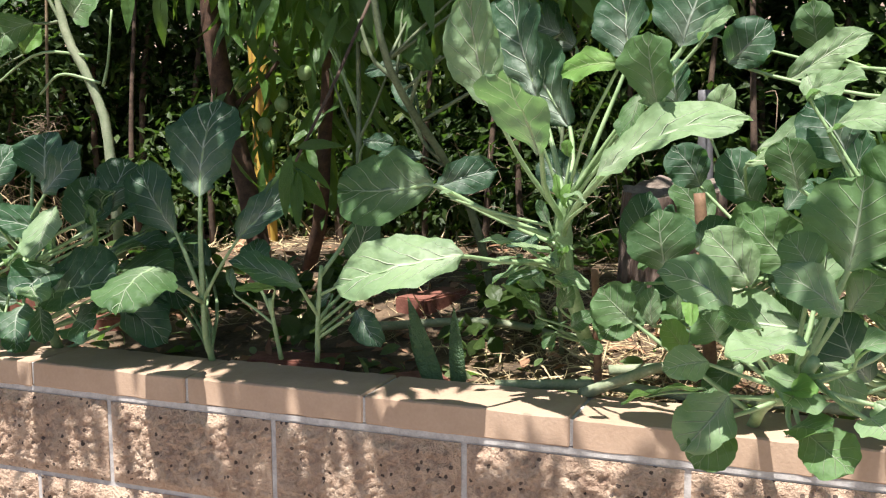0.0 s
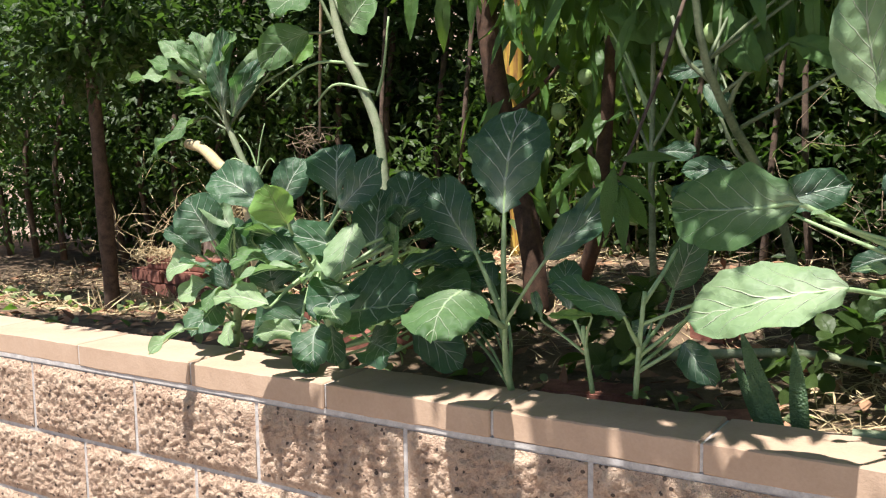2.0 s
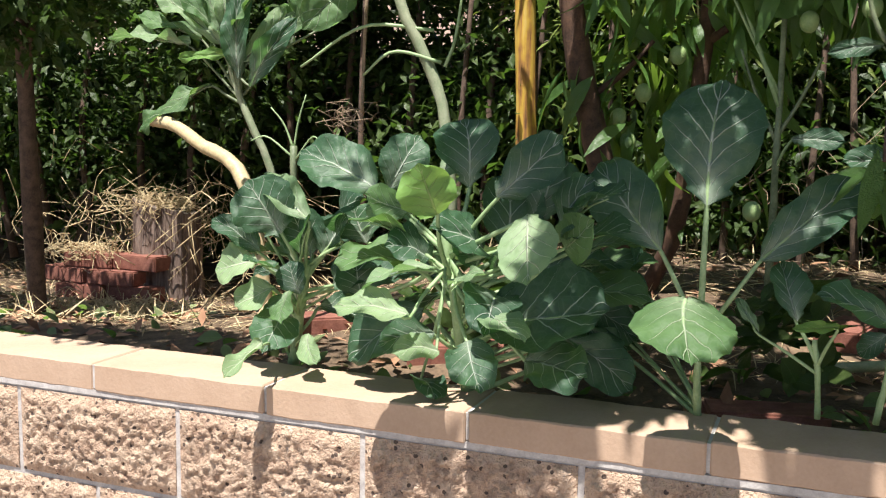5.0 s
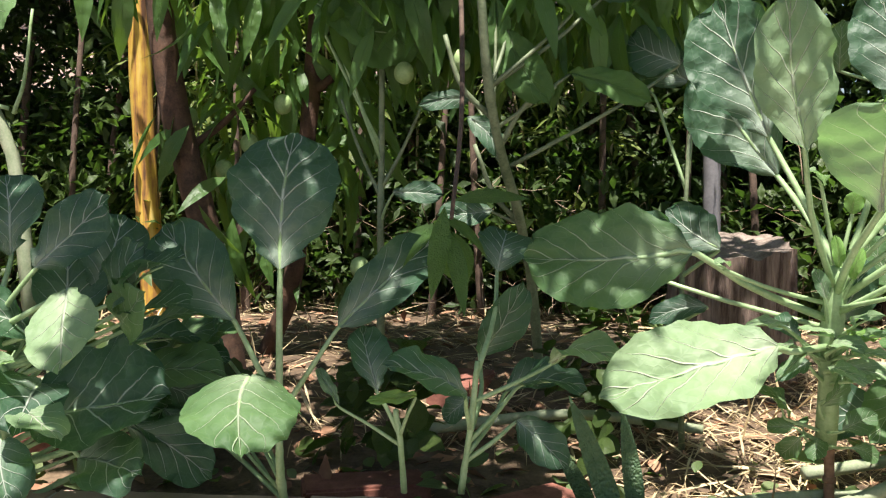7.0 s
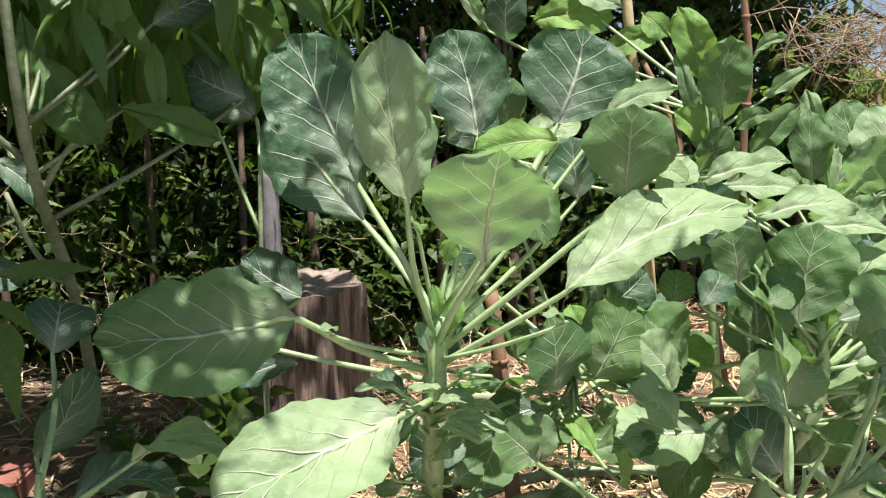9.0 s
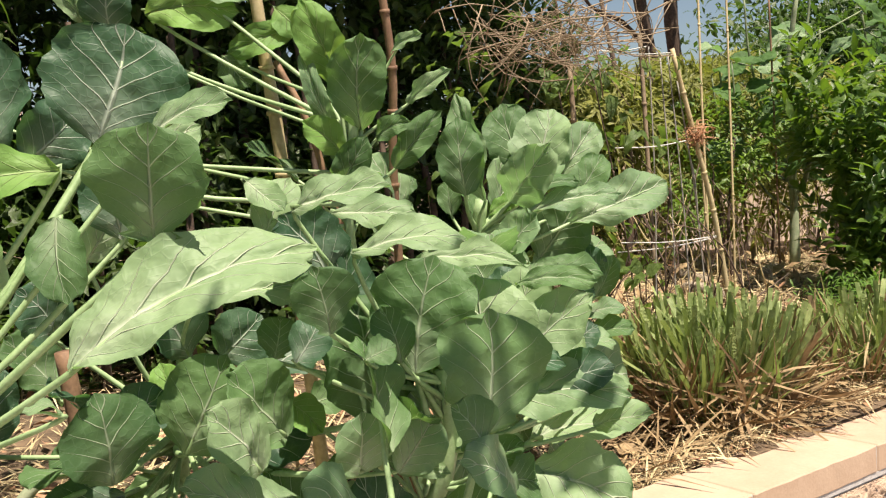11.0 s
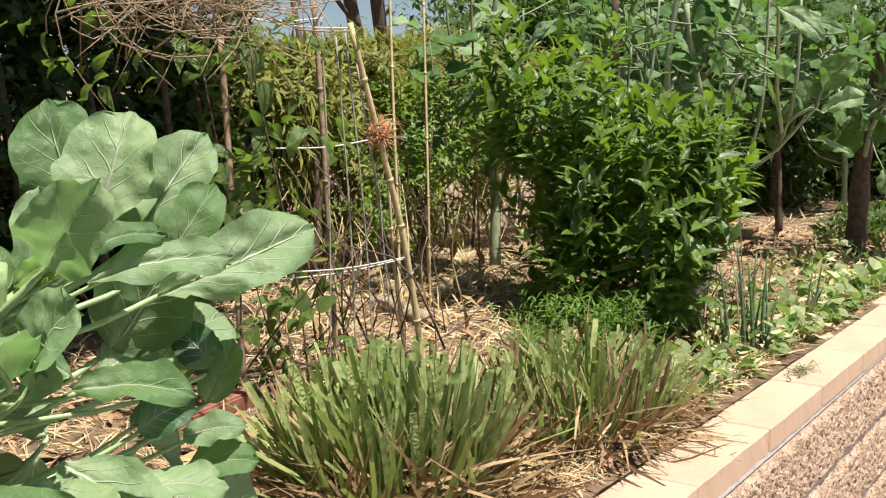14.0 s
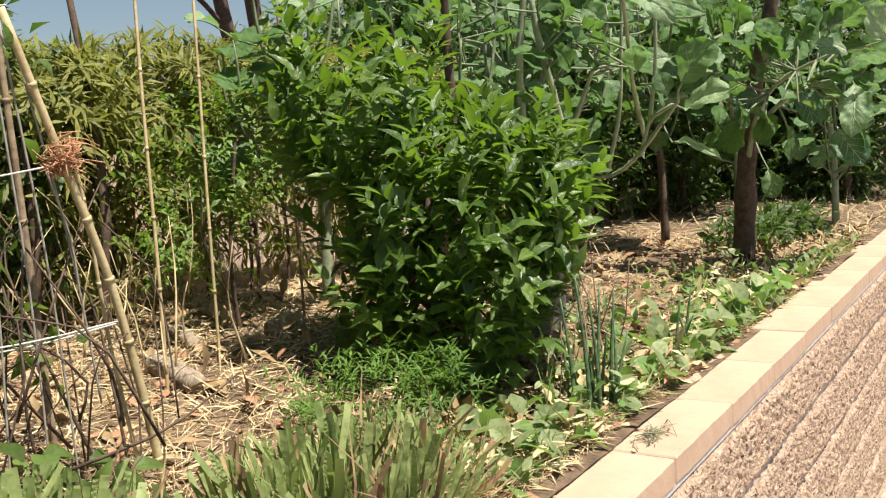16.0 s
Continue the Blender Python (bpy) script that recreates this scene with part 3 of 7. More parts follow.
def shoot_bush(name, label, category, lumps, mat, leaf, shoots, per, length, size, seed, singles=0, sag=0.2, out=0.7, up=0.7, lift=0.5, group="", trunk=(), bark=None, floor=0.62):
    """A bush of leafy shoots that grow out of a few uneven lumps."""
    rng = np.random.default_rng(seed)
    ob = empty(name, label, category, group)
    total = sum(l[6] for l in lumps)
    bs, ws = [], []
    for x, y, z, rx, ry, rz, share in lumps:
        n = int(shoots * share / total)
        d = rng.normal(size=(n, 3))
        d /= np.linalg.norm(d, axis=1)[:, None]
        k = 0.45 + 0.5 * rng.random(n) ** 0.7
        bs.append(np.array((x, y, z)) + d * np.array((rx, ry, rz)) * k[:, None])
        ws.append(d * out + np.array((0, 0, up)) + rng.normal(size=(n, 3)) * 0.28)
    p, d, f = sprays(rng, np.vstack(bs), np.vstack(ws), length, per, sag, lift)
    keep = p[:, 2] > floor
    p, d, f = p[keep], d[keep], f[keep]
    scatter("foliage", mat, p, d, f, size * rng.uniform(0.6, 1.25, len(p)), leaf, ob, singles=singles)
    for i, (pts, r0, r1) in enumerate(trunk):
        tube("trunk" if i == 0 else "limb", pts, r0, r1, bark or M_BARK, ob, 10, 8, 0.12, seed + i)
    return ob


HEDGE_LEAF = [blade(1, 0.42, 2, 0.25, 0.2), blade(1, 0.5, 2, 0.5, 0.3)]
THIN_LEAF = [blade(1, 0.16, 2, 0.35, 0.2), blade(1, 0.2, 2, 0.15, 0.2)]
PEACH_LEAF = [blade(1, 0.24, 5, 0.35, 0.25), blade(1, 0.27, 5, 0.6, 0.3), blade(1, 0.22, 5, 0.15, 0.35)]
CITRUS_LEAF = [blade(1, 0.36, 4, 0.2, 0.4, 0.42), blade(1, 0.40, 4, 0.4, 0.3, 0.42), blade(1, 0.33, 4, 0.05, 0.5, 0.42)]
BEAN_LEAF = [blade(1, 0.74, 4, 0.5, 0.25, 0.36, 0.8), blade(1, 0.62, 4, 0.8, 0.35, 0.36, 0.8)]
ROUND_LEAF = [blade(1, 0.7, 4, 0.3, 0.15, 0.5, 0.7), blade(1, 0.85, 4, 0.15, 0.25, 0.5, 0.7)]

# dark evergreen at the left with its slim trunk
# Last blob and first limb: unseen, added to shade the soil behind the cap.
shrub("evergreen_tree", "dark evergreen with small leaves and a slim brown trunk", "tree",
      [(-1.75, 1.75, 1.75, 0.55, 0.35, 0.62, 1.4), (-2.7, 1.9, 1.65, 0.75, 0.40, 0.75, 1.6), (-3.6, 1.3, 1.5, 0.7, 0.5, 0.8, 1), (-1.85, 0.88, 1.62, 0.36, 0.20, 0.24, 1.1), (-2.6, 0.85, 1.50, 0.40, 0.25, 0.36, 1.0), (-1.15, -0.20, 2.2, 0.50, 0.15, 0.10, 1.0)],
      M_HEDGE, HEDGE_LEAF, 22500, 0.05, 11,
      trunk=[([(-2.02, 1.09, 0.40), (-1.99, 1.05, 0.80), (-1.95, 1.0, 1.20), (-1.92, 0.95, 1.9)], 0.036, 0.026), ([(-1.93, 0.96, 1.75), (-1.5, 0.4, 2.12), (-1.15, -0.18, 2.22)], 0.014, 0.006), ([(-1.95, 1.0, 1.25), (-1.85, 0.95, 1.5), (-1.7, 0.9, 1.9)], 0.012, 0.006)])
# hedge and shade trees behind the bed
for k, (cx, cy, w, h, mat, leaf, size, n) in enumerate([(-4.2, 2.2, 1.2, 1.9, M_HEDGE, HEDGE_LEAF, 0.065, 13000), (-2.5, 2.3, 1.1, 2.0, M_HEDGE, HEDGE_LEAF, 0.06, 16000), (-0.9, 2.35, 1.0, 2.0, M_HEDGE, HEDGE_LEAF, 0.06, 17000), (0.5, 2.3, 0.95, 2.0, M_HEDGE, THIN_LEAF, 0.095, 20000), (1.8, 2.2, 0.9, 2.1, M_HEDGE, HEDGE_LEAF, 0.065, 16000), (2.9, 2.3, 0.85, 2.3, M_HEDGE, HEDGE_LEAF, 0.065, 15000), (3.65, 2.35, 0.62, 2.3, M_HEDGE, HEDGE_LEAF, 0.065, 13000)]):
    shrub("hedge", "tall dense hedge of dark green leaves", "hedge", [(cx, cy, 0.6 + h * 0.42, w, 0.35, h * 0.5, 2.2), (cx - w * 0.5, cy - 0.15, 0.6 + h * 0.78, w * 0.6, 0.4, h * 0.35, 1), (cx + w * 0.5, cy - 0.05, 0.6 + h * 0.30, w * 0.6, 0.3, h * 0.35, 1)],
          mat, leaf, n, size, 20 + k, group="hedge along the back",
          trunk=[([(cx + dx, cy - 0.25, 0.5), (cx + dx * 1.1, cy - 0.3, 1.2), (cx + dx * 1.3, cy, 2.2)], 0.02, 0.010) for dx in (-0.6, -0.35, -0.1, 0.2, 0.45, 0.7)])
for k, (cx, cy, w, top) in enumerate([(4.25, 2.32, 0.42, 1.66), (4.95, 2.36, 0.48, 1.72), (5.75, 2.42, 0.52, 1.76), (6.7, 2.45, 0.55, 1.74), (7.8, 2.45, 0.65, 1.72), (9.0, 2.5, 0.7, 1.72)]):
    near = k < 3
    shoot_bush("hedge", "clipped sunny hedge of narrow drooping yellow-green leaves", "hedge",
               [(cx, cy, top - 0.14, w, 0.30, 0.16, 2.0), (cx - 0.1, cy + 0.04, top - 0.46, w, 0.24, 0.24, 1.1), (cx + 0.1, cy + 0.08, top - 0.70, w, 0.22, 0.18, 0.45)],
               M_SUNNY, THIN_LEAF, 500 if near else 280, 16, 0.20, 0.088, 30 + k, singles=60 if near else 0, sag=0.75, out=0.75, up=0.25, group="sunny hedge along the back",
               trunk=[([(cx + dx, cy - 0.12, 0.5), (cx + dx, cy - 0.16, 1.0), (cx + dx * 1.1, cy, top - 0.1)], 0.010, 0.005) for dx in (-0.4, -0.2, 0.05, 0.3)])
shoot_bush("small_leaved_shrub", "airy shrub with tiny bright green leaves", "bush", [(4.58, 1.66, 1.24, 0.26, 0.20, 0.22, 1.5), (4.42, 1.62, 1.00, 0.24, 0.16, 0.16, 0.7), (4.80, 1.60, 1.36, 0.20, 0.16, 0.18, 0.7)],
           M_CITRUS, HEDGE_LEAF, 170, 13, 0.15, 0.032, 38, singles=60, sag=0.2, out=0.5, up=0.8, trunk=[([(4.55, 1.6, 0.62), (4.52, 1.6, 0.95), (4.6, 1.6, 1.4)], 0.010, 0.004), ([(4.53, 1.6, 0.8), (4.4, 1.58, 1.0), (4.38, 1.56, 1.2)], 0.006, 0.003)])
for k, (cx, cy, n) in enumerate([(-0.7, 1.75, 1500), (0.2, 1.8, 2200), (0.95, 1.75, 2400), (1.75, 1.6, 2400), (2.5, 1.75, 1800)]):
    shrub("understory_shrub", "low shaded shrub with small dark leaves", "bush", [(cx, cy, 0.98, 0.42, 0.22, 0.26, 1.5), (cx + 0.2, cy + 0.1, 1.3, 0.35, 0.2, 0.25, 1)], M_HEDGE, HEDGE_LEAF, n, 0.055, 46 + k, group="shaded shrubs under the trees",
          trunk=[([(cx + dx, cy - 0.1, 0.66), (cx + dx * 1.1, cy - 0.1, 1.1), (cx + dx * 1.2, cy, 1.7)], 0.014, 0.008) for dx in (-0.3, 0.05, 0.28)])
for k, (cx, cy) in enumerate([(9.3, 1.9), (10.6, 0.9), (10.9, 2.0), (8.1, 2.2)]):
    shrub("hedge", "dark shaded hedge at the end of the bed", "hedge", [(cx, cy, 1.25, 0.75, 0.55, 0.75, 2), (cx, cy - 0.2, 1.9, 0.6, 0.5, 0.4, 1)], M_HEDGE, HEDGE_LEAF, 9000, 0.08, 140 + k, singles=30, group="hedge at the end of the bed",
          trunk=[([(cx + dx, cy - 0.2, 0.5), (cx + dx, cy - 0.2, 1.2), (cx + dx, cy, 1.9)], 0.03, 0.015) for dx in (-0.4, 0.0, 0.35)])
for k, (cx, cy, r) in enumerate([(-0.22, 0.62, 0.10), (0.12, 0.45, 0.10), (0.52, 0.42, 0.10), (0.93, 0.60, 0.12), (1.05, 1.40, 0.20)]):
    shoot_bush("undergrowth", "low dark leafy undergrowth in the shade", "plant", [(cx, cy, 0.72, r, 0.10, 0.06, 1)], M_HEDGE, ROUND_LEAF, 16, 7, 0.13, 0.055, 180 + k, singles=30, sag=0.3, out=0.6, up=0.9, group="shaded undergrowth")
# walls that close the garden, and the pale house beyond
M_HOUSE = plain("stucco", (0.58, 0.42, 0.33), (0.68, 0.52, 0.42), 3.0, 0.9, 0.002)


def box_wall(name, label, x0, x1, y0, y1, z0, z1):
    bm = bmesh.new()
    bmesh.ops.create_cube(bm, size=1, matrix=Matrix.Translation(((x0 + x1) / 2, (y0 + y1) / 2, (z0 + z1) / 2)) @ Matrix.Diagonal((x1 - x0, y1 - y0, z1 - z0, 1)))
    me = bpy.data.meshes.new(name)
    bm.to_mesh(me)
    bm.free()
    me.materials.append(M_HOUSE)
    return tagged(new(name, me), label, "wall", kind="structure")


box_wall("wall_back", "plain stucco garden wall behind the hedge", -9, 14, 3.1, 3.25, -0.3, 1.55)


def house():
    ob = empty("house", "distant house with pale pink stucco wall", "house")
    bm = bmesh.new()
    bmesh.ops.create_cube(bm, size=1, matrix=Matrix.Translation((-3.5, 11.0, 1.6)) @ Matrix.Diagonal((14, 4, 4.4, 1)))
    part("wall", bm, M_HOUSE, ob)
    bm = bmesh.new()
    bmesh.ops.create_cube(bm, size=1, matrix=Matrix.Translation((-3.5, 11.0, 3.95)) @ Matrix.Diagonal((14.8, 4.8, 0.3, 1)))
    part("roof", bm, M_BRICK, ob)


house()
for k, (cx, cy, h) in enumerate([(12.5, 6.0, 2.9), (14.0, 5.0, 3.0), (11.8, 1.6, 1.9), (13.5, 0.0, 2.2), (16.0, 2.5, 2.6)]):
    shrub("tree", "leafy tree beyond the garden", "tree", [(cx, cy, h, 1.5, 1.3, 1.2, 2), (cx + 0.9, cy, h - 0.6, 1.0, 0.9, 0.8, 1), (cx - 1.0, cy, h - 0.8, 0.9, 0.9, 0.8, 1)],
          M_HEDGE, HEDGE_LEAF, 5500, 0.12, 40 + k, group="trees beyond the garden",
          trunk=[([(cx, cy, -0.2), (cx + 0.1, cy, 1.3), (cx - 0.1, cy, h)], 0.10, 0.05), ([(cx, cy, 1.2), (cx + 0.5, cy, 2.0), (cx + 0.9, cy, h)], 0.06, 0.03)])

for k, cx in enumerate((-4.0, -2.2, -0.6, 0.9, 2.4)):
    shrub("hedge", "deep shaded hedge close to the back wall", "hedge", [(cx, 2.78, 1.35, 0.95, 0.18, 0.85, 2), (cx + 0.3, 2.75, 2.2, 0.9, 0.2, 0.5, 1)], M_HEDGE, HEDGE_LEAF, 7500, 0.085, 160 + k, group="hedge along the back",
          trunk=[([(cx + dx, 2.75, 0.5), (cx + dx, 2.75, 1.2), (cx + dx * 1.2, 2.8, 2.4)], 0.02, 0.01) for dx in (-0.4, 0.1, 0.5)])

# tall tree, its crown out of view, added to shade the back of the bed
shrub("added_shade_tree", "tall dense tree added out of view to shade the back of the bed", "tree",
      [(2.3, 1.75, 3.0, 1.1, 0.75, 0.40, 1.5), (0.6, 1.85, 3.1, 1.1, 0.7, 0.4, 1.2), (-1.2, 1.8, 3.0, 1.1, 0.6, 0.4, 1.2), (3.25, 1.5, 2.85, 0.55, 0.5, 0.25, 1.5)], M_HEDGE, HEDGE_LEAF, 8800, 0.11, 131,
      trunk=[([(2.5, 2.45, 0.6), (2.45, 2.45, 1.5), (2.3, 2.3, 3.0)], 0.06, 0.04), ([(2.4, 2.4, 1.9), (1.5, 2.3, 2.6), (0.6, 2.2, 3.0)], 0.035, 0.02), ([(1.5, 2.3, 2.6), (0.0, 2.3, 2.8), (-1.2, 2.3, 3.0)], 0.022, 0.012)])
for k, (cx, cy, h) in enumerate([(8.9, 3.9, 2.2), (10.4, 3.8, 2.3)]):
    shrub("tree", "leafy tree beyond the garden", "tree", [(cx, cy, h * 0.75, 1.0, 0.5, 0.8, 2), (cx + 0.4, cy, h, 0.8, 0.5, 0.5, 1)], M_HEDGE, HEDGE_LEAF, 7000, 0.10, 150 + k, group="trees beyond the garden",
          trunk=[([(cx, cy, -0.3), (cx + 0.05, cy, 1.0), (cx, cy, h)], 0.05, 0.03)])

# bare-stemmed tree against the sky
shrub("tree", "tall dark-trunked tree beyond the hedge", "tree", [(9.6, 6.6, 4.6, 1.3, 1.0, 0.7, 2), (8.3, 6.6, 4.3, 0.9, 0.8, 0.5, 1)], M_HEDGE, HEDGE_LEAF, 4500, 0.12, 156, group="trees beyond the garden",
      trunk=[([(10.3, 6.6, -0.3), (10.0, 6.6, 1.8), (9.75, 6.6, 2.9), (9.4, 6.6, 4.4)], 0.10, 0.06), ([(10.6, 6.7, -0.3), (10.5, 6.7, 1.9), (10.35, 6.7, 2.9), (10.3, 6.6, 4.4)], 0.10, 0.07), ([(9.85, 6.6, 2.5), (9.4, 6.6, 2.85), (8.9, 6.6, 3.0), (8.3, 6.6, 3.6)], 0.03, 0.015)])

for k, (cx, cy, top) in enumerate([(-0.25, 1.95, 1.75), (0.35, 2.0, 1.70), (1.0, 1.95, 1.45)]):
    shoot_bush("bamboo", "clump of thin bamboo with narrow sunlit leaves", "bamboo", [(cx, cy, top - 0.15, 0.32, 0.14, 0.30, 1.5), (cx + 0.1, cy, top - 0.6, 0.30, 0.12, 0.28, 1.0)], M_BAMBOO, THIN_LEAF, 110, 12, 0.22, 0.085, 170 + k, singles=40, sag=0.7, out=0.6, up=0.4, group="bamboo under the trees",
               trunk=[([(cx + dx, cy, 0.6), (cx + dx, cy, 1.2), (cx + dx * 1.2, cy, top)], 0.006, 0.004) for dx in (-0.22, -0.08, 0.06, 0.2)], bark=M_CANE)

# gaps cut in the crown along the sun's rays, to light chosen leaves and straw
CROWN_GAPS = [(0.94, -0.12, 0.93, 0.13), (1.39, -0.14, 1.14, 0.10), (0.375, -0.08, 0.93, 0.13), (-0.02, -0.06, 1.12, 0.10), (0.10, -0.05, 0.98, 0.08), (0.62, 0.75, 0.76, 0.16), (0.25, 1.0, 0.76, 0.13), (0.88, 0.45, 0.74, 0.14), (0.75, 0.0, 1.05, 0.05), (0.86, -0.02, 1.10, 0.05)]
# peach tree
# Blobs near z 2.35 and the limb to them: unseen, added for dappled shade.
peach = shrub("peach_tree", "peach tree with long drooping leaves and green fruit", "tree",
              [(0.36, 0.85, 1.68, 0.45, 0.36, 0.24, 1.3), (0.75, 0.70, 1.60, 0.34, 0.32, 0.18, 0.7), (0.15, 0.98, 1.28, 0.22, 0.25, 0.22, 0.4), (0.40, -0.29, 2.35, 0.50, 0.43, 0.20, 3.6), (0.45, 1.35, 2.2, 0.8, 0.5, 0.3, 0.3), (0.62, 0.46, 2.35, 0.6, 0.35, 0.18, 1.7), (1.12, 0.38, 2.35, 0.30, 0.20, 0.12, 0.6), (1.22, -0.755, 2.36, 0.58, 0.065, 0.05, 0.45), (1.2, 1.5, 1.9, 0.5, 0.4, 0.3, 0.7), (-0.7, 1.7, 2.1, 0.5, 0.4, 0.3, 0.5)],
              M_PEACH, PEACH_LEAF, 4900, 0.145, 51, singles=280, drop=1.1, up=0.0, gaps=CROWN_GAPS,
              bark=M_DARKBARK,
              trunk=[([(0.10, 0.80, 0.62), (0.089, 0.80, 0.85), (0.010, 0.80, 1.20), (-0.035, 0.80, 1.40), (-0.10, 0.80, 2.1)], 0.036, 0.028),
                     ([(0.10, 1.05, 0.68), (0.20, 0.98, 0.9), (0.235, 0.95, 1.15), (0.265, 0.95, 1.48), (0.3, 0.95, 2.0)], 0.024, 0.018),
                     ([(0.255, 0.95, 1.36), (0.42, 0.9, 1.48), (0.6, 0.85, 1.7)], 0.012, 0.007), ([(0.3, 0.95, 1.98), (0.40, 0.5, 2.25), (0.40, -0.40, 2.38)], 0.016, 0.008), ([(0.0, 0.80, 1.22), (0.08, 0.82, 1.28), (0.15, 0.84, 1.36)], 0.010, 0.005)])
sprig_rng = np.random.default_rng(77)
sprig_at = np.array((0.634, 0.075, 1.105))
sprig_way = np.array([(0.75, -0.2, 0.15), (0.9, 0.1, -0.25), (0.25, -0.5, -0.9), (-0.1, -0.3, -1.0), (0.45, 0.2, -0.8), (-0.55, -0.2, -0.5), (-0.6, 0.2, 0.1), (0.1, 0.3, -0.9)])
scatter("foliage", M_PEACH, sprig_at + sprig_rng.normal(size=(8, 3)) * 0.010, sprig_way, np.array((0.0, -0.8, 0.6)) + sprig_rng.normal(size=(8, 3)) * 0.2, np.array((0.105, 0.095, 0.13, 0.135, 0.11, 0.09, 0.08, 0.12)), PEACH_LEAF, peach, singles=8)
tube("limb", [(0.58, 0.84, 1.68), (0.62, 0.55, 1.55), (0.64, 0.25, 1.28), tuple(sprig_at)], 0.006, 0.003, M_BARK, peach, 12, 6)
M_FRUIT = plain("green_peach", (0.22, 0.33, 0.12), (0.34, 0.44, 0.20), 30.0, 0.6, 0.0005)
for x, y, z in [(0.12, 0.9, 1.24), (0.06, 0.9, 1.18), (0.09, 0.88, 1.12), (0.20, 0.9, 1.33), (-0.02, 0.9, 1.30), (0.50, 0.7, 1.38), (0.62, 0.65, 1.40), (0.40, 0.75, 0.97)]:
    bm = bmesh.new()
    bmesh.ops.create_icosphere(bm, subdivisions=3, radius=0.021)
    for v in bm.verts:
        v.co.z *= 1.12
        v.co *= 1 - 0.07 * max(0, v.co.x / 0.021) ** 8
        v.co += Vector((x, y, z))
    fruit = part("fruit", bm, M_FRUIT, peach)
    fruit.data.polygons.foreach_set("use_smooth", [True] * len(fruit.data.polygons))


def peeling_trunk():
    m, t, b = shader("peeling_yellow_bark")
    m_ = t.nodes.new("ShaderNodeMapping")
    m_.inputs["Scale"].default_value = (1.0, 1.0, 0.10)
    t.links.new(t.nodes.new("ShaderNodeTexCoord").outputs["Object"], m_.inputs["Vector"])
    f = math_node(t, "ADD", math_node(t, "MULTIPLY", noise_tex(t, 42.0, 4.0, 0.6, vec=m_.outputs[0]), 0.62), math_node(t, "MULTIPLY", noise_tex(t, 7.0), 0.38))
    t.links.new(ramp(t, f, [(0.38, (0.10, 0.045, 0.02)), (0.46, (0.34, 0.17, 0.04)), (0.52, (0.50, 0.31, 0.04)), (0.64, (0.58, 0.42, 0.12))]), b.inputs["Base Color"])
    b.inputs["Roughness"].default_value = 0.8
    bump(t, b, f, 0.7, 0.006)
    ob = empty("palm_trunk", "upright trunk with peeling yellow-brown bark", "trunk")
    tube("trunk", [(-0.39, 1.65, 0.6), (-0.40, 1.65, 1.0), (-0.42, 1.65, 1.6), (-0.43, 1.67, 2.3)], 0.038, 0.034, m, ob, 16, 12, 0.10, 3)


peeling_trunk()

# citrus bush
shoot_bush("citrus_bush", "dense citrus bush with glossy bright green leaves", "bush",
           [(4.56, 0.80, 1.04, 0.33, 0.34, 0.30, 3.0), (4.40, 0.92, 1.26, 0.20, 0.20, 0.20, 1.0), (4.72, 0.68, 1.08, 0.20, 0.20, 0.20, 1.2), (4.46, 0.74, 0.80, 0.28, 0.26, 0.15, 1.3), (4.36, 1.05, 1.42, 0.12, 0.12, 0.12, 0.35), (4.70, 0.95, 1.42, 0.14, 0.14, 0.10, 0.25)],
           M_CITRUS, CITRUS_LEAF, 400, 12, 0.17, 0.074, 61, singles=290, sag=0.05, out=0.7, up=1.0,
           trunk=[([(4.56, 0.82, 0.58), (4.55, 0.82, 0.85), (4.50, 0.84, 1.2)], 0.022, 0.010), ([(4.56, 0.82, 0.72), (4.7, 0.75, 0.95), (4.8, 0.68, 1.15)], 0.011, 0.005), ([(4.56, 0.82, 0.75), (4.42, 0.88, 1.0), (4.38, 0.95, 1.35)], 0.011, 0.005)])
shoot_bush("fern_bush", "low feathery bright green plant", "plant", [(3.98, 0.70, 0.72, 0.18, 0.14, 0.08, 1.2), (4.20, 0.60, 0.70, 0.14, 0.10, 0.07, 0.6)], M_FERN, THIN_LEAF, 150, 12, 0.12, 0.032, 63, singles=80, sag=0.35, out=0.7, up=0.8)


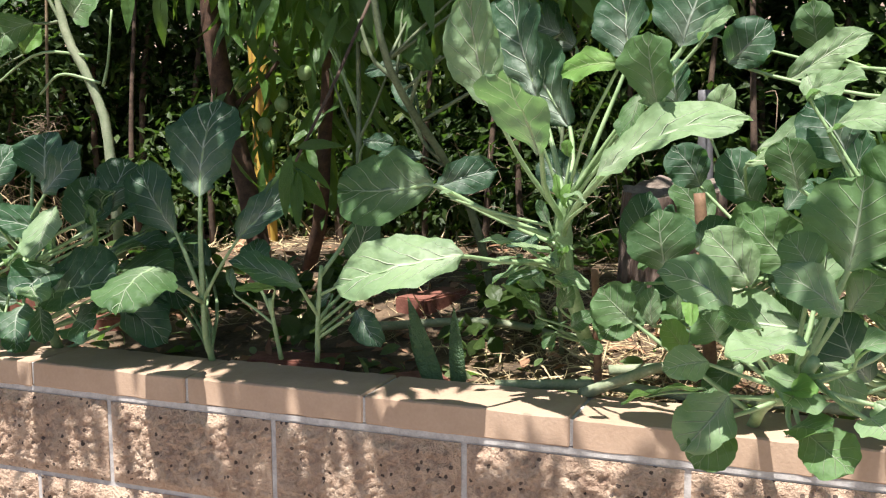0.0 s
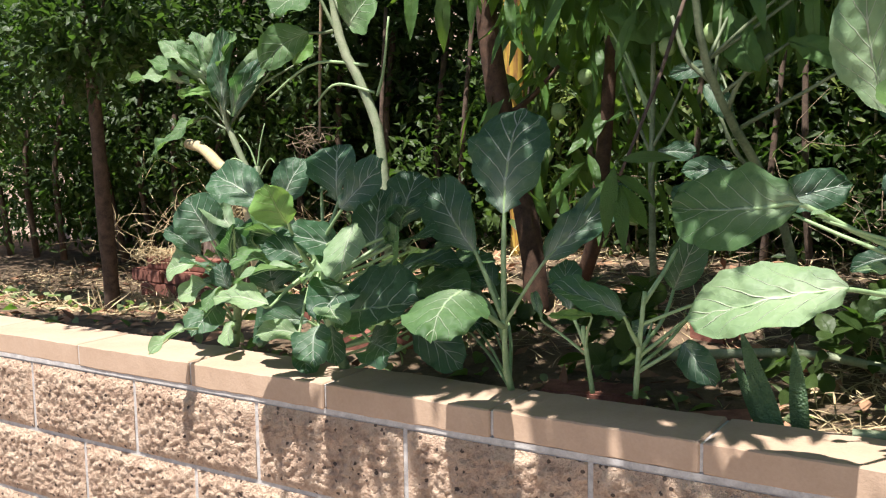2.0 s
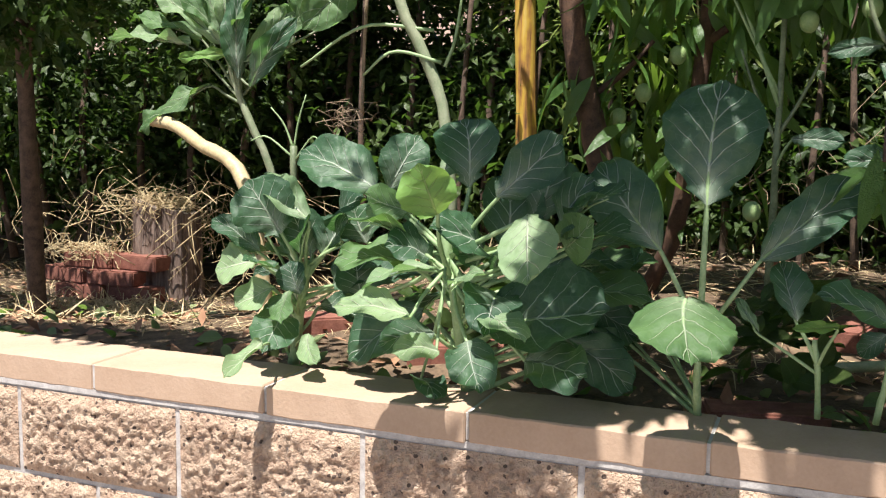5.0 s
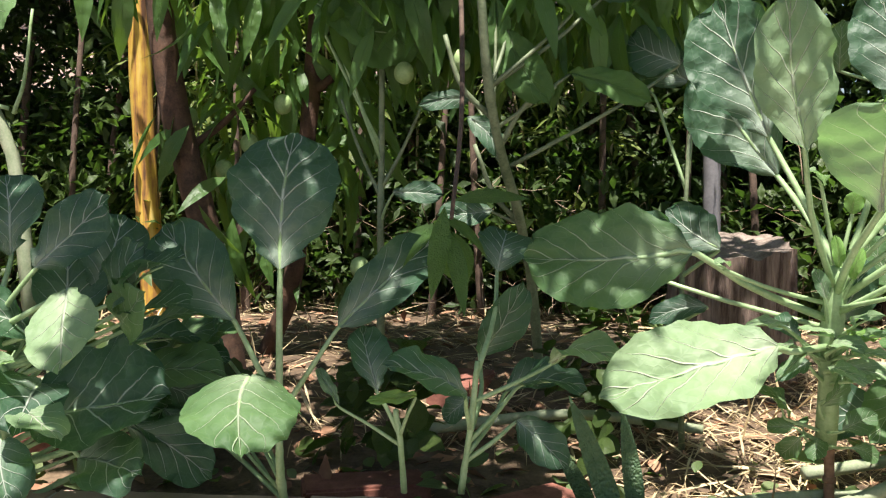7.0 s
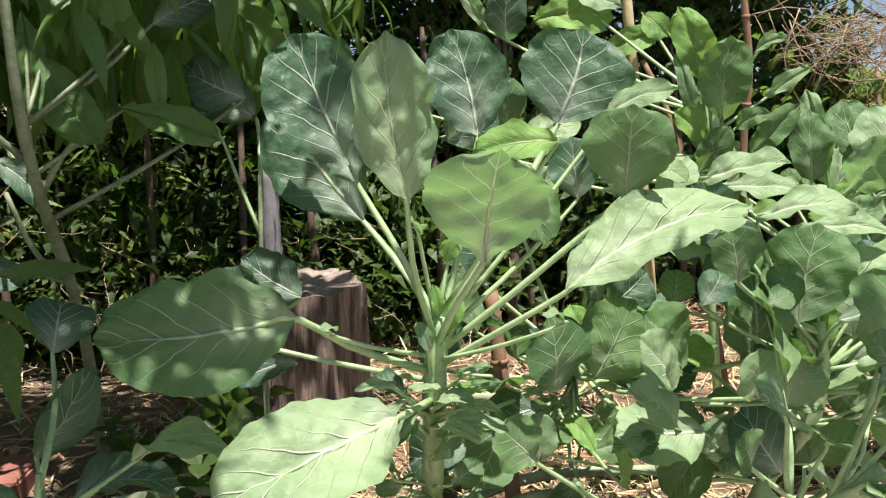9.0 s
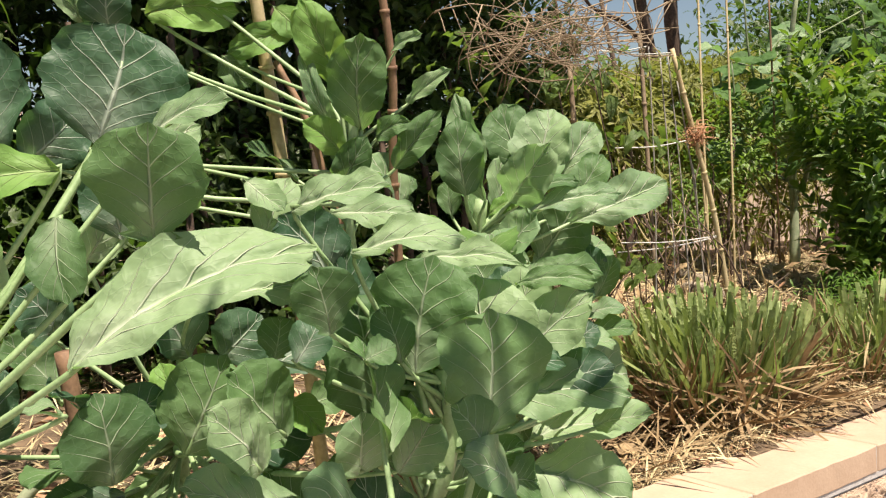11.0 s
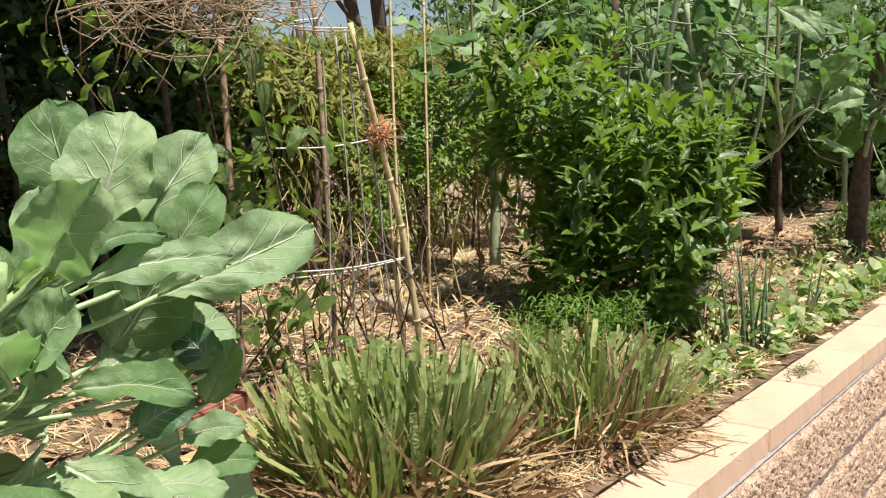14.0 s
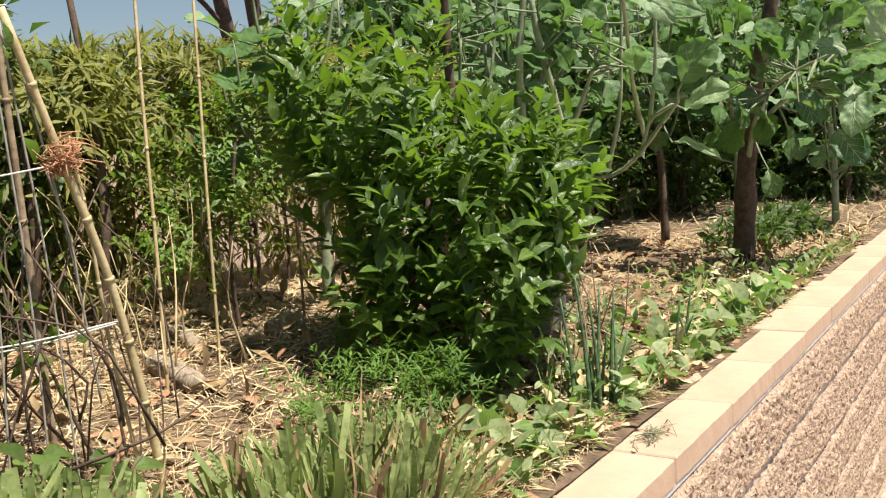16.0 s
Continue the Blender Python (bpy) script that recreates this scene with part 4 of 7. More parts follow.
# ---- lemongrass ----
def lemongrass(x, y, z, rx, ry, n, h, seed, label, dry):
    rng = np.random.default_rng(seed)
    ob = empty("lemongrass_clump", label, "grass", "cut lemongrass clumps")
    a = rng.uniform(0, 6.28, n)
    k = np.sqrt(rng.random(n))
    p = np.stack([x + rx * k * np.cos(a), y + ry * k * np.sin(a), np.full(n, z - 0.03)], 1)
    d = np.stack([0.34 * k * np.cos(a), 0.34 * k * np.sin(a), np.ones(n)], 1) + rng.normal(size=(n, 3)) * 0.13
    f = np.stack([rng.normal(size=n), rng.normal(size=n) - 0.3, np.full(n, 0.2)], 1)
    cut = []
    for w, droop in ((0.045, 0.03), (0.022, 0.25), (0.060, 0.05), (0.034, 0.12), (0.05, 0.45)):
        v, fc, uv = blade(1, w, 4, droop, 0.3, 0.5, 0.35)
        v[-3:, 1] = v[-6:-3, 1] * 0.85
        cut.append((v, fc, uv))
    scatter("grass_foliage", M_GRASS, p, d, f, h * (1.05 - 0.22 * k) * rng.uniform(0.62, 1.08, n), cut, ob, singles=150, single_name="blade")
    j = int(n * dry)
    a2 = rng.uniform(0, 6.28, j)
    k2 = np.sqrt(rng.random(j))
    p2 = np.stack([x + rx * k2 * np.cos(a2), y + ry * k2 * np.sin(a2), np.full(j, z - 0.03)], 1)
    d2 = np.stack([0.4 * k2 * np.cos(a2), 0.4 * k2 * np.sin(a2), np.ones(j)], 1) + rng.normal(size=(j, 3)) * 0.28
    scatter("dry_foliage", M_DRY, p2, d2, rng.normal(size=(j, 3)), h * rng.uniform(0.45, 0.98, j), cut, ob, singles=0)
    m = int(n * 2.2)
    a = rng.uniform(0, 6.28, m)
    k = np.sqrt(rng.random(m)) * 1.1
    p = np.stack([x + rx * k * np.cos(a), y + ry * k * np.sin(a), z + rng.uniform(0.0, 0.10, m)], 1)
    p[:, 1] = np.maximum(p[:, 1], 0.175 + 0.03 * rng.random(m))
    d = np.stack([np.cos(a), np.sin(a), rng.uniform(-0.5, 0.6, m)], 1) + rng.normal(size=(m, 3)) * 0.4
    scatter("dry_straw", M_DRY, p, d, rng.normal(size=(m, 3)), h * rng.uniform(0.25, 0.75, m), [blade(1, 0.045, 3, 0.5, 0.2), blade(1, 0.03, 3, 0.9, 0.2)], ob)
    return ob


lemongrass(2.87, 0.41, 0.645, 0.16, 0.13, 680, 0.335, 71, "trimmed lemongrass clump with flat-cut green tops", 0.10)
lemongrass(3.41, 0.315, 0.635, 0.20, 0.12, 620, 0.285, 72, "trimmed lemongrass clump with straw at its foot", 0.22)


# ---- straw, mulch and ground cover ----
def litter(name, label, area, n, size, mat, leaf, seed, lift=0.012, flat=0.35):
    rng = np.random.default_rng(seed)
    x = rng.uniform(area[0], area[1], n)
    y = area[2] + (area[3] - area[2]) * rng.random(n) ** 1.2
    z = np.array([soil_height(a, b) for a, b in zip(x, y)]) + rng.uniform(0, lift, n)
    d = np.stack([rng.normal(size=n), rng.normal(size=n), rng.normal(size=n) * flat], 1)
    f = np.stack([rng.normal(size=n) * 0.4, rng.normal(size=n) * 0.4, np.ones(n)], 1)
    ob = scatter(name, mat, np.stack([x, y, z], 1), d, f, size * rng.uniform(0.4, 1.4, n), leaf)
    return tagged(ob, label, name, kind="stuff")


STRAW = [blade(1, 0.05, 2, 0.1, 0.1, 0.5, 0.4), blade(1, 0.035, 2, 0.3, 0.1, 0.5, 0.4)]
CHIP = [blade(1, 0.32, 2, 0.12, 0.3, 0.5, 0.5), blade(1, 0.45, 2, 0.2, 0.2, 0.5, 0.5)]
litter("straw", "loose yellow straw scattered on the soil", (-3.5, 3.0, 0.55, 2.2), 17000, 0.095, M_STRAW, STRAW, 81)
litter("straw", "loose yellow straw between the collard stems", (0.9, 2.4, 0.18, 1.0), 4200, 0.10, M_STRAW, STRAW, 80, 0.03)
litter("straw", "loose yellow straw scattered on the soil", (2.4, 8.0, 0.18, 2.2), 26000, 0.075, M_STRAW, STRAW, 82)
M_CHIP = plain("bark_chip", (0.20, 0.09, 0.05), (0.42, 0.24, 0.14), 10.0, 0.9, 0.002, 0.4)
litter("mulch", "reddish bark mulch and dry leaves", (-3.5, 8.0, 0.16, 2.2), 7000, 0.05, M_CHIP, CHIP, 83)
litter("straw", "thick yellow straw between the trellis and the hedge", (3.3, 5.6, 0.75, 2.3), 9000, 0.085, M_STRAW, STRAW, 78, 0.03)
litter("straw", "tangled brown straw in front of the lemongrass", (2.35, 3.75, 0.18, 0.62), 2200, 0.12, M_DRY, STRAW, 76, 0.05, 0.4)
litter("straw", "bleached straw ends in front of the lemongrass", (2.35, 3.75, 0.18, 0.62), 320, 0.12, M_STRAW, STRAW, 75, 0.05, 0.4)
litter("weeds", "broad pale leaves of low weeds along the wall", (3.85, 5.8, 0.18, 0.50), 110, 0.075, M_WEED, ROUND_LEAF, 79, 0.09, 0.9)
litter("dry_leaves", "yellow and tan dry leaves among the weeds", (3.8, 6.4, 0.17, 0.6), 420, 0.065, M_STRAW, CHIP, 77, 0.06, 0.6)
litter("weeds", "low green weeds along the wall cap", (3.95, 6.8, 0.17, 0.75), 560, 0.050, M_WEED, ROUND_LEAF + CITRUS_LEAF, 84, 0.09, 1.1)
litter("weeds", "pale yellowing leaves and weeds in the bed", (3.7, 6.6, 0.18, 0.6), 260, 0.055, M_LIME, ROUND_LEAF, 87, 0.07, 0.8)
litter("grass", "thin green grass among the weeds", (3.8, 6.8, 0.18, 0.8), 900, 0.11, M_GRASS, STRAW, 89, 0.02, 1.5)
litter("clods", "tan clods and dry leaves on the soil", (2.5, 7.5, 0.25, 2.0), 1500, 0.075, M_DRY, CHIP, 90, 0.02, 0.5)
litter("grass_litter", "dry brown grass along the back of the cap", (2.2, 7.6, 0.168, 0.27), 4500, 0.042, M_DRY, STRAW, 88, 0.02, 0.25)
litter("weeds", "small green weeds between the stems", (-2.2, 2.2, 0.18, 0.5), 220, 0.045, M_WEED, ROUND_LEAF, 85, 0.06, 0.5)
litter("weeds", "small green weeds under the trees", (-3.0, -1.0, 0.6, 1.3), 110, 0.04, M_WEED, ROUND_LEAF, 86, 0.06, 0.5)


# ---- stumps, bricks, posts ----
def stump(x, y, z, r, h, seed, label, mat, squash=0.8):
    rng = random.Random(seed)
    ob = empty("tree_stump", label, "stump")
    n, rings = 110, 12
    verts, faces = [], []
    off = Vector((seed * 3.1, 0, 0))
    for j in range(rings + 1):
        u = j / rings
        for i in range(n):
            a = 2 * math.pi * i / n
            rr = r * (1.04 - 0.06 * u + 0.10 * (1 - u) ** 4) * (1 - 0.05 * abs(math.sin(a * 9 + 2 * noise.noise(Vector((a, u, 0)) * 2 + off))) ** 3 + 0.14 * noise.noise(Vector((math.cos(a) * 2.2, math.sin(a) * 2.2, u * 0.5)) + off) + 0.055 * noise.noise(Vector((math.cos(a) * 9, math.sin(a) * 9, u)) + off) + 0.07 * noise.noise(Vector((math.cos(a) * 22, math.sin(a) * 22, u * 2.5)) + off))
            verts.append((x + rr * math.cos(a), y + squash * rr * math.sin(a), z + h * u * (1 + 0.07 * math.cos(a + seed) + 0.04 * noise.noise(Vector((a * 3, 0, 0)) + off))))
    for j in range(rings):
        for i in range(n):
            faces.append((j * n + i, j * n + (i + 1) % n, (j + 1) * n + (i + 1) % n, (j + 1) * n + i))
    mesh_ob("trunk", verts, faces, mat, ob)
    top = [verts[rings * n + i] for i in range(n)] + [(x, y, z + h * 0.97)]
    mesh_ob("cut_face", top, [(i, (i + 1) % n, n) for i in range(n)], M_CUT, ob, label="grey weathered cut face")
    return ob


def wood(name, dark, light, sx):
    m, t, b = shader(name)
    mp = t.nodes.new("ShaderNodeMapping")
    mp.inputs["Scale"].default_value = (sx, sx, 5.0)
    t.links.new(t.nodes.new("ShaderNodeTexCoord").outputs["Object"], mp.inputs[0])
    f = noise_tex(t, 1.0, 6.0, 0.7, vec=mp.outputs[0])
    t.links.new(ramp(t, f, [(0.38, dark), (0.50, tuple((a + b) / 2 for a, b in zip(dark, light))), (0.66, light)]), b.inputs["Base Color"])
    b.inputs["Roughness"].default_value = 0.9
    bump(t, b, f, 1.0, 0.02)
    return m


M_LOG = wood("bleached_wood", (0.22, 0.17, 0.12), (0.52, 0.43, 0.33), 40.0)
M_CUT = plain("cut_wood", (0.12, 0.09, 0.07), (0.30, 0.24, 0.20), 30.0, 0.9, 0.003)
M_STUMP = wood("weathered_wood", (0.085, 0.050, 0.038), (0.36, 0.265, 0.215), 48.0)
stump(1.25, 1.02, 0.66, 0.145, 0.35, 5, "weathered grey-brown stump with cracked bark", M_STUMP)
stump(-1.93, 1.70, 0.40, 0.140, 0.42, 9, "low stump topped with dry straw", M_STUMP)


def brick(x, y, z, rz, seed):
    bm = bmesh.new()
    bmesh.ops.create_cube(bm, size=1)
    bmesh.ops.scale(bm, vec=(0.22, 0.10, 0.058), verts=bm.verts)
    bmesh.ops.bevel(bm, geom=bm.edges[:], offset=0.005, segments=2, affect="EDGES")
    for v in bm.verts:
        v.co += 0.0025 * Vector(noise.noise_vector(v.co * 25 + Vector((seed, 0, 0))))
    me = bpy.data.meshes.new("brick")
    bm.to_mesh(me)
    bm.free()
    me.materials.append(M_BRICK)
    ob = new("brick", me)
    ob.matrix_basis = pose(x, y, z, 0, 0, rz)
    return tagged(ob, "red clay brick stacked beside the stump", "brick", "stack of red bricks")


bz = soil_height(-1.95, 1.45)
for i, (dx, dy, row, rz) in enumerate([(-0.22, 0, 0, 4), (0.01, 0.02, 0, -3), (-0.10, 0.13, 0, 2), (-0.30, 0.01, 1, -5), (-0.07, 0.01, 1, 3), (-0.16, 0.13, 1, 0), (-0.20, 0.03, 2, 6), (0.02, 0.05, 2, -4)]):
    brick(-1.98 + dx, 1.53 + dy, bz + 0.028 + 0.06 * row, rz, i)


def pole(name, label, pts, r0, r1, mat, nodes=0, group="", category="stake"):
    v, f = tube_data(pts, r0, r1, 18, 8, 0.05, random.Random(len(label)))
    ob = mesh_ob(name, v, f, mat)
    tagged(ob, label, category, group)
    line = smooth_line(pts, max(2, nodes + 2))
    for i in range(nodes):
        c = line[i + 1]
        d = (line[i + 2] - line[i]) / np.linalg.norm(line[i + 2] - line[i]) * 0.004
        r = r0 + (r1 - r0) * (i + 1) / (nodes + 1)
        kv, kf = tube_data([c - d, c + d], r * 1.25, r * 1.25, 3, 8)
        mesh_ob("node", kv, kf, mat, ob)
    return ob


pole("bamboo_pole", "bent pale dead branch beside the evergreen", [(-1.46, 1.02, 1.16), (-1.32, 0.95, 1.145), (-1.18, 0.89, 1.09), (-0.97, 0.8, 0.99), (-0.88, 0.78, 0.60)], 0.019, 0.022, M_CANE, 0, "", "branch")
pole("post", "grey metal post behind the stump", [(1.29, 1.42, 0.65), (1.287, 1.42, 1.0), (1.28, 1.42, 1.28)], 0.024, 0.024, plain("galvanised_post", (0.13, 0.125, 0.135), (0.22, 0.21, 0.22), 20.0, 0.5, 0.0005), 0, "", "post")
pole("stake", "thin brown stake beside the large collard", [(1.225, 0.20, 0.56), (1.22, 0.20, 0.76), (1.215, 0.19, 0.90)], 0.008, 0.008, M_STAKE, 2, "plant stakes")
pole("stake", "stout reddish-brown stake in the bed", [(1.43, 0.33, 0.58), (1.41, 0.33, 0.85), (1.39, 0.33, 1.04)], 0.015, 0.012, M_STAKE, 2, "plant stakes")
pole("stake", "tall brown cane stake with knots", [(2.02, 0.44, 0.60), (1.995, 0.405, 1.234), (1.983, 0.371, 1.435), (1.955, 0.36, 1.62)], 0.0085, 0.007, M_STAKE, 5, "plant stakes")
pole("stake", "bleached bamboo stake tied to the collard", [(1.91, 0.57, 0.62), (1.857, 0.554, 1.265), (1.837, 0.550, 1.455), (1.78, 0.52, 1.85)], 0.013, 0.011, M_CANE, 5, "plant stakes")
pole("stake", "leaning brown stick among the collards", [(2.02, 0.45, 0.62), (1.94, 0.46, 1.05), (1.901, 0.469, 1.228), (1.870, 0.482, 1.360), (1.836, 0.514, 1.461)], 0.007, 0.006, M_STAKE, 1, "plant stakes")


# ---- trellis ----
TG = "poles of the trellis"
pole("trellis_pole", "leaning bamboo pole of the trellis", [(3.52, 0.835, 0.62), (3.485, 0.835, 0.85), (3.433, 0.835, 1.095), (3.358, 0.835, 1.323), (3.275, 0.835, 1.57)], 0.0095, 0.007, M_CANE, 7, TG)
pole("trellis_pole", "thin second cane beside the leaning pole", [(3.50, 0.87, 0.64), (3.45, 0.87, 0.95), (3.42, 0.86, 1.20), (3.40, 0.86, 1.34)], 0.004, 0.0035, M_CANE, 3, TG)
pole("trellis_pole", "slender bleached bamboo cane stuck upright", [(3.86, 1.20, 0.62), (3.87, 1.20, 1.05), (3.89, 1.22, 1.45), (3.93, 1.25, 1.95)], 0.005, 0.004, M_CANE, 6, TG)
pole("trellis_pole", "slender bleached bamboo cane stuck upright", [(4.12, 1.28, 0.62), (4.13, 1.28, 1.2), (4.20, 1.33, 1.95)], 0.0045, 0.004, M_CANE, 6, TG)
pole("trellis_pole", "short weathered cane by the hedge", [(4.74, 1.5, 0.64), (4.735, 1.5, 1.2), (4.72, 1.5, 1.95)], 0.005, 0.004, M_STAKE, 3, TG)
pole("trellis_pole", "weathered grey pole at the back of the trellis", [(3.47, 1.1, 0.62), (3.455, 1.1, 1.2), (3.44, 1.1, 1.66)], 0.008, 0.007, M_TWIG, 3, TG)
pole("trellis_pole", "weathered grey pole at the back of the trellis", [(3.14, 1.1, 0.62), (3.132, 1.1, 1.2), (3.125, 1.1, 1.55)], 0.009, 0.008, M_TWIG, 3, TG)
M_TWINE = plain("twine", (0.5, 0.48, 0.45), (0.66, 0.64, 0.6), 40.0, 0.8, 0.0003)
M_OLDTWINE = plain("weathered_twine", (0.22, 0.20, 0.18), (0.38, 0.35, 0.31), 40.0, 0.8, 0.0003)
for a, b in [((3.09, 0.90, 1.295), (3.345, 0.835, 1.308)), ((3.12, 1.0, 1.585), (3.29, 0.84, 1.56)), ((3.045, 0.85, 1.03), (3.45, 0.835, 1.015)), ((3.187, 1.0, 0.985), (3.45, 0.835, 1.012)), ((3.12, 1.0, 1.585), (3.47, 1.1, 1.62))]:
    mid = ((a[0] + b[0]) / 2, (a[1] + b[1]) / 2, (a[2] + b[2]) / 2 - 0.008)
    pole("twine", "white twine stretched across the trellis", [a, mid, b], 0.0016, 0.0016, M_TWINE, 0, "twine of the trellis", "twine")
for a, b in [((3.285, 0.86, 1.56), (3.345, 0.86, 0.70)), ((3.275, 0.88, 1.55), (3.30, 0.88, 0.68)), ((3.25, 0.90, 1.585), (3.24, 0.91, 0.72)), ((3.31, 0.85, 1.48), (3.40, 0.85, 0.87)), ((3.33, 0.84, 1.30), (3.38, 0.85, 1.06))]:
    mid = ((a[0] + b[0]) / 2 + 0.012, (a[1] + b[1]) / 2, (a[2] + b[2]) / 2)
    pole("twine", "grey weathered twine hanging from the pole", [a, mid, b], 0.0022, 0.002, M_OLDTWINE, 0, "hanging twine of the trellis", "twine")


def tangle(name, label, centre, radii, n, length, r, mat, seed, category, up=0.0, sag=0.3):
    rng = np.random.default_rng(seed)
    pile = Pile()
    for _ in range(n):
        c = np.array(centre) + rng.normal(size=3) * np.array(radii) * 0.5
        d = rng.normal(size=3) * np.array((1, 1, 0.6)) + np.array((0, 0, up))
        d /= np.linalg.norm(d)
        l = length * rng.uniform(0.4, 1.1)
        bend = rng.normal(size=3) * l * sag * 0.4
        v, f = tube_data([c - d * l / 2, c + bend, c + d * l / 2], r * rng.uniform(0.6, 1.3), r * 0.5, 6, 4)
        pile.add(v, f)
    ob = pile.ob(name, mat)
    return tagged(ob, label, category, kind="stuff")


tangle("dry_grass_tie", "knot of dry grass tied round the pole", (3.36, 0.83, 1.315), (0.028, 0.025, 0.028), 95, 0.085, 0.0013, plain("rusty_grass", (0.36, 0.16, 0.08), (0.55, 0.32, 0.18), 20.0, 0.8, 0.0005), 91, "knot")
tangle("dry_vines", "tangle of dead vines on top of the trellis", (2.92, 0.92, 1.60), (0.26, 0.22, 0.07), 150, 0.35, 0.0018, M_TWIG, 92, "vines")
tangle("dead_stalks", "standing dead stalks behind the trellis", (3.72, 1.35, 0.90), (0.35, 0.35, 0.14), 16, 0.36, 0.0028, M_STRAW, 93, "stalks", 2.2, 0.15)
tangle("dead_stalks", "dark twining stems of the climbing beans", (3.32, 0.92, 0.92), (0.22, 0.22, 0.25), 26, 0.5, 0.003, M_BARK, 94, "stalks", 1.6, 0.4)
tangle("dry_undergrowth", "dry brown grass and twigs under the trees", (0.9, 1.55, 0.92), (0.9, 0.25, 0.2), 150, 0.22, 0.0016, M_TWIG, 98, "grass", 0.6, 0.5)
tangle("dry_undergrowth", "dry brown grass and twigs under the evergreen", (-1.9, 1.75, 0.75), (0.7, 0.2, 0.2), 260, 0.25, 0.0022, M_STRAW, 99, "grass", 0.8, 0.5)
tangle("dead_stalks", "standing dead stalks and reeds under the hedge", (4.4, 2.0, 0.95), (1.3, 0.3, 0.2), 70, 0.4, 0.0025, M_STRAW, 95, "stalks", 2.2, 0.15)
shoot_bush("climbing_bean", "climbing bean with broad leaves on the trellis", "vine", [(3.10, 1.05, 1.36, 0.22, 0.18, 0.20, 1.0), (3.20, 1.10, 1.05, 0.25, 0.2, 0.22, 1.0), (3.27, 0.88, 0.84, 0.22, 0.12, 0.12, 0.5), (2.95, 1.15, 1.52, 0.22, 0.2, 0.12, 0.4)], M_BEAN, BEAN_LEAF, 64, 6, 0.20, 0.050, 96, singles=200, sag=0.5, out=0.7, up=0.2,
           trunk=[([(3.22, 0.95, 0.62), (3.20, 0.97, 1.0), (3.12, 1.0, 1.5)], 0.003, 0.002), ([(3.32, 0.90, 0.62), (3.28, 0.9, 0.9), (3.30, 0.88, 1.2)], 0.003, 0.002), ([(3.05, 1.05, 0.62), (3.10, 1.05, 1.0), (3.02, 1.05, 1.5)], 0.003, 0.002)])
pole("fallen_stake", "pale broken cane lying in front of the lemongrass", [(2.60, 0.555, 0.70), (2.70, 0.45, 0.70), (2.795, 0.335, 0.70)], 0.010, 0.009, M_CANE, 2, "", "stake")


strap = empty("strap_plant", "dark upright strap leaves beside the wall cap", "plant")
STRAP = [blade(1, 0.17, 6, 0.10, 0.35, 0.35, 0.7)]
scatter("foliage", M_ONION, [(0.90, 0.20, 0.60), (0.93, 0.22, 0.60), (0.87, 0.24, 0.60)], [(-0.32, -0.05, 0.9), (-0.10, 0.05, 0.9), (-0.42, 0.1, 0.8)], [(0.2, -1.0, 0.2)] * 3, [0.235, 0.20, 0.17], STRAP, strap, singles=3)


# ---- onions, tall stalks and collard trees at the far end ----
def onions(x, y, z, n, h, seed):
    rng = random.Random(seed)
    ob = empty("onion_clump", "clump of tall blue-green onion leaves", "plant", "onions by the wall")
    for i in range(n):
        bx, by = x + rng.uniform(-0.03, 0.03), y + rng.uniform(-0.03, 0.03)
        lx, ly = rng.uniform(-0.06, 0.06), rng.uniform(-0.06, 0.06)
        hh = h * rng.uniform(0.55, 1.1)
        tube("leaf", [(bx, by, z - 0.02), (bx + lx * 0.3, by + ly * 0.3, z + hh * 0.5), (bx + lx, by + ly, z + hh)], 0.0075, 0.002, M_ONION, ob, 8, 6)
    return ob


onions(4.34, 0.262, 0.585, 8, 0.38, 3)
onions(4.42, 0.36, 0.585, 5, 0.30, 4)
onions(5.00, 0.29, 0.585, 6, 0.25, 6)
tangle("dry_stems", "bare dry stems among the onions", (4.62, 0.42, 0.80), (0.15, 0.1, 0.05), 14, 0.45, 0.003, M_TWIG, 97, "stems", 2.5, 0.1)


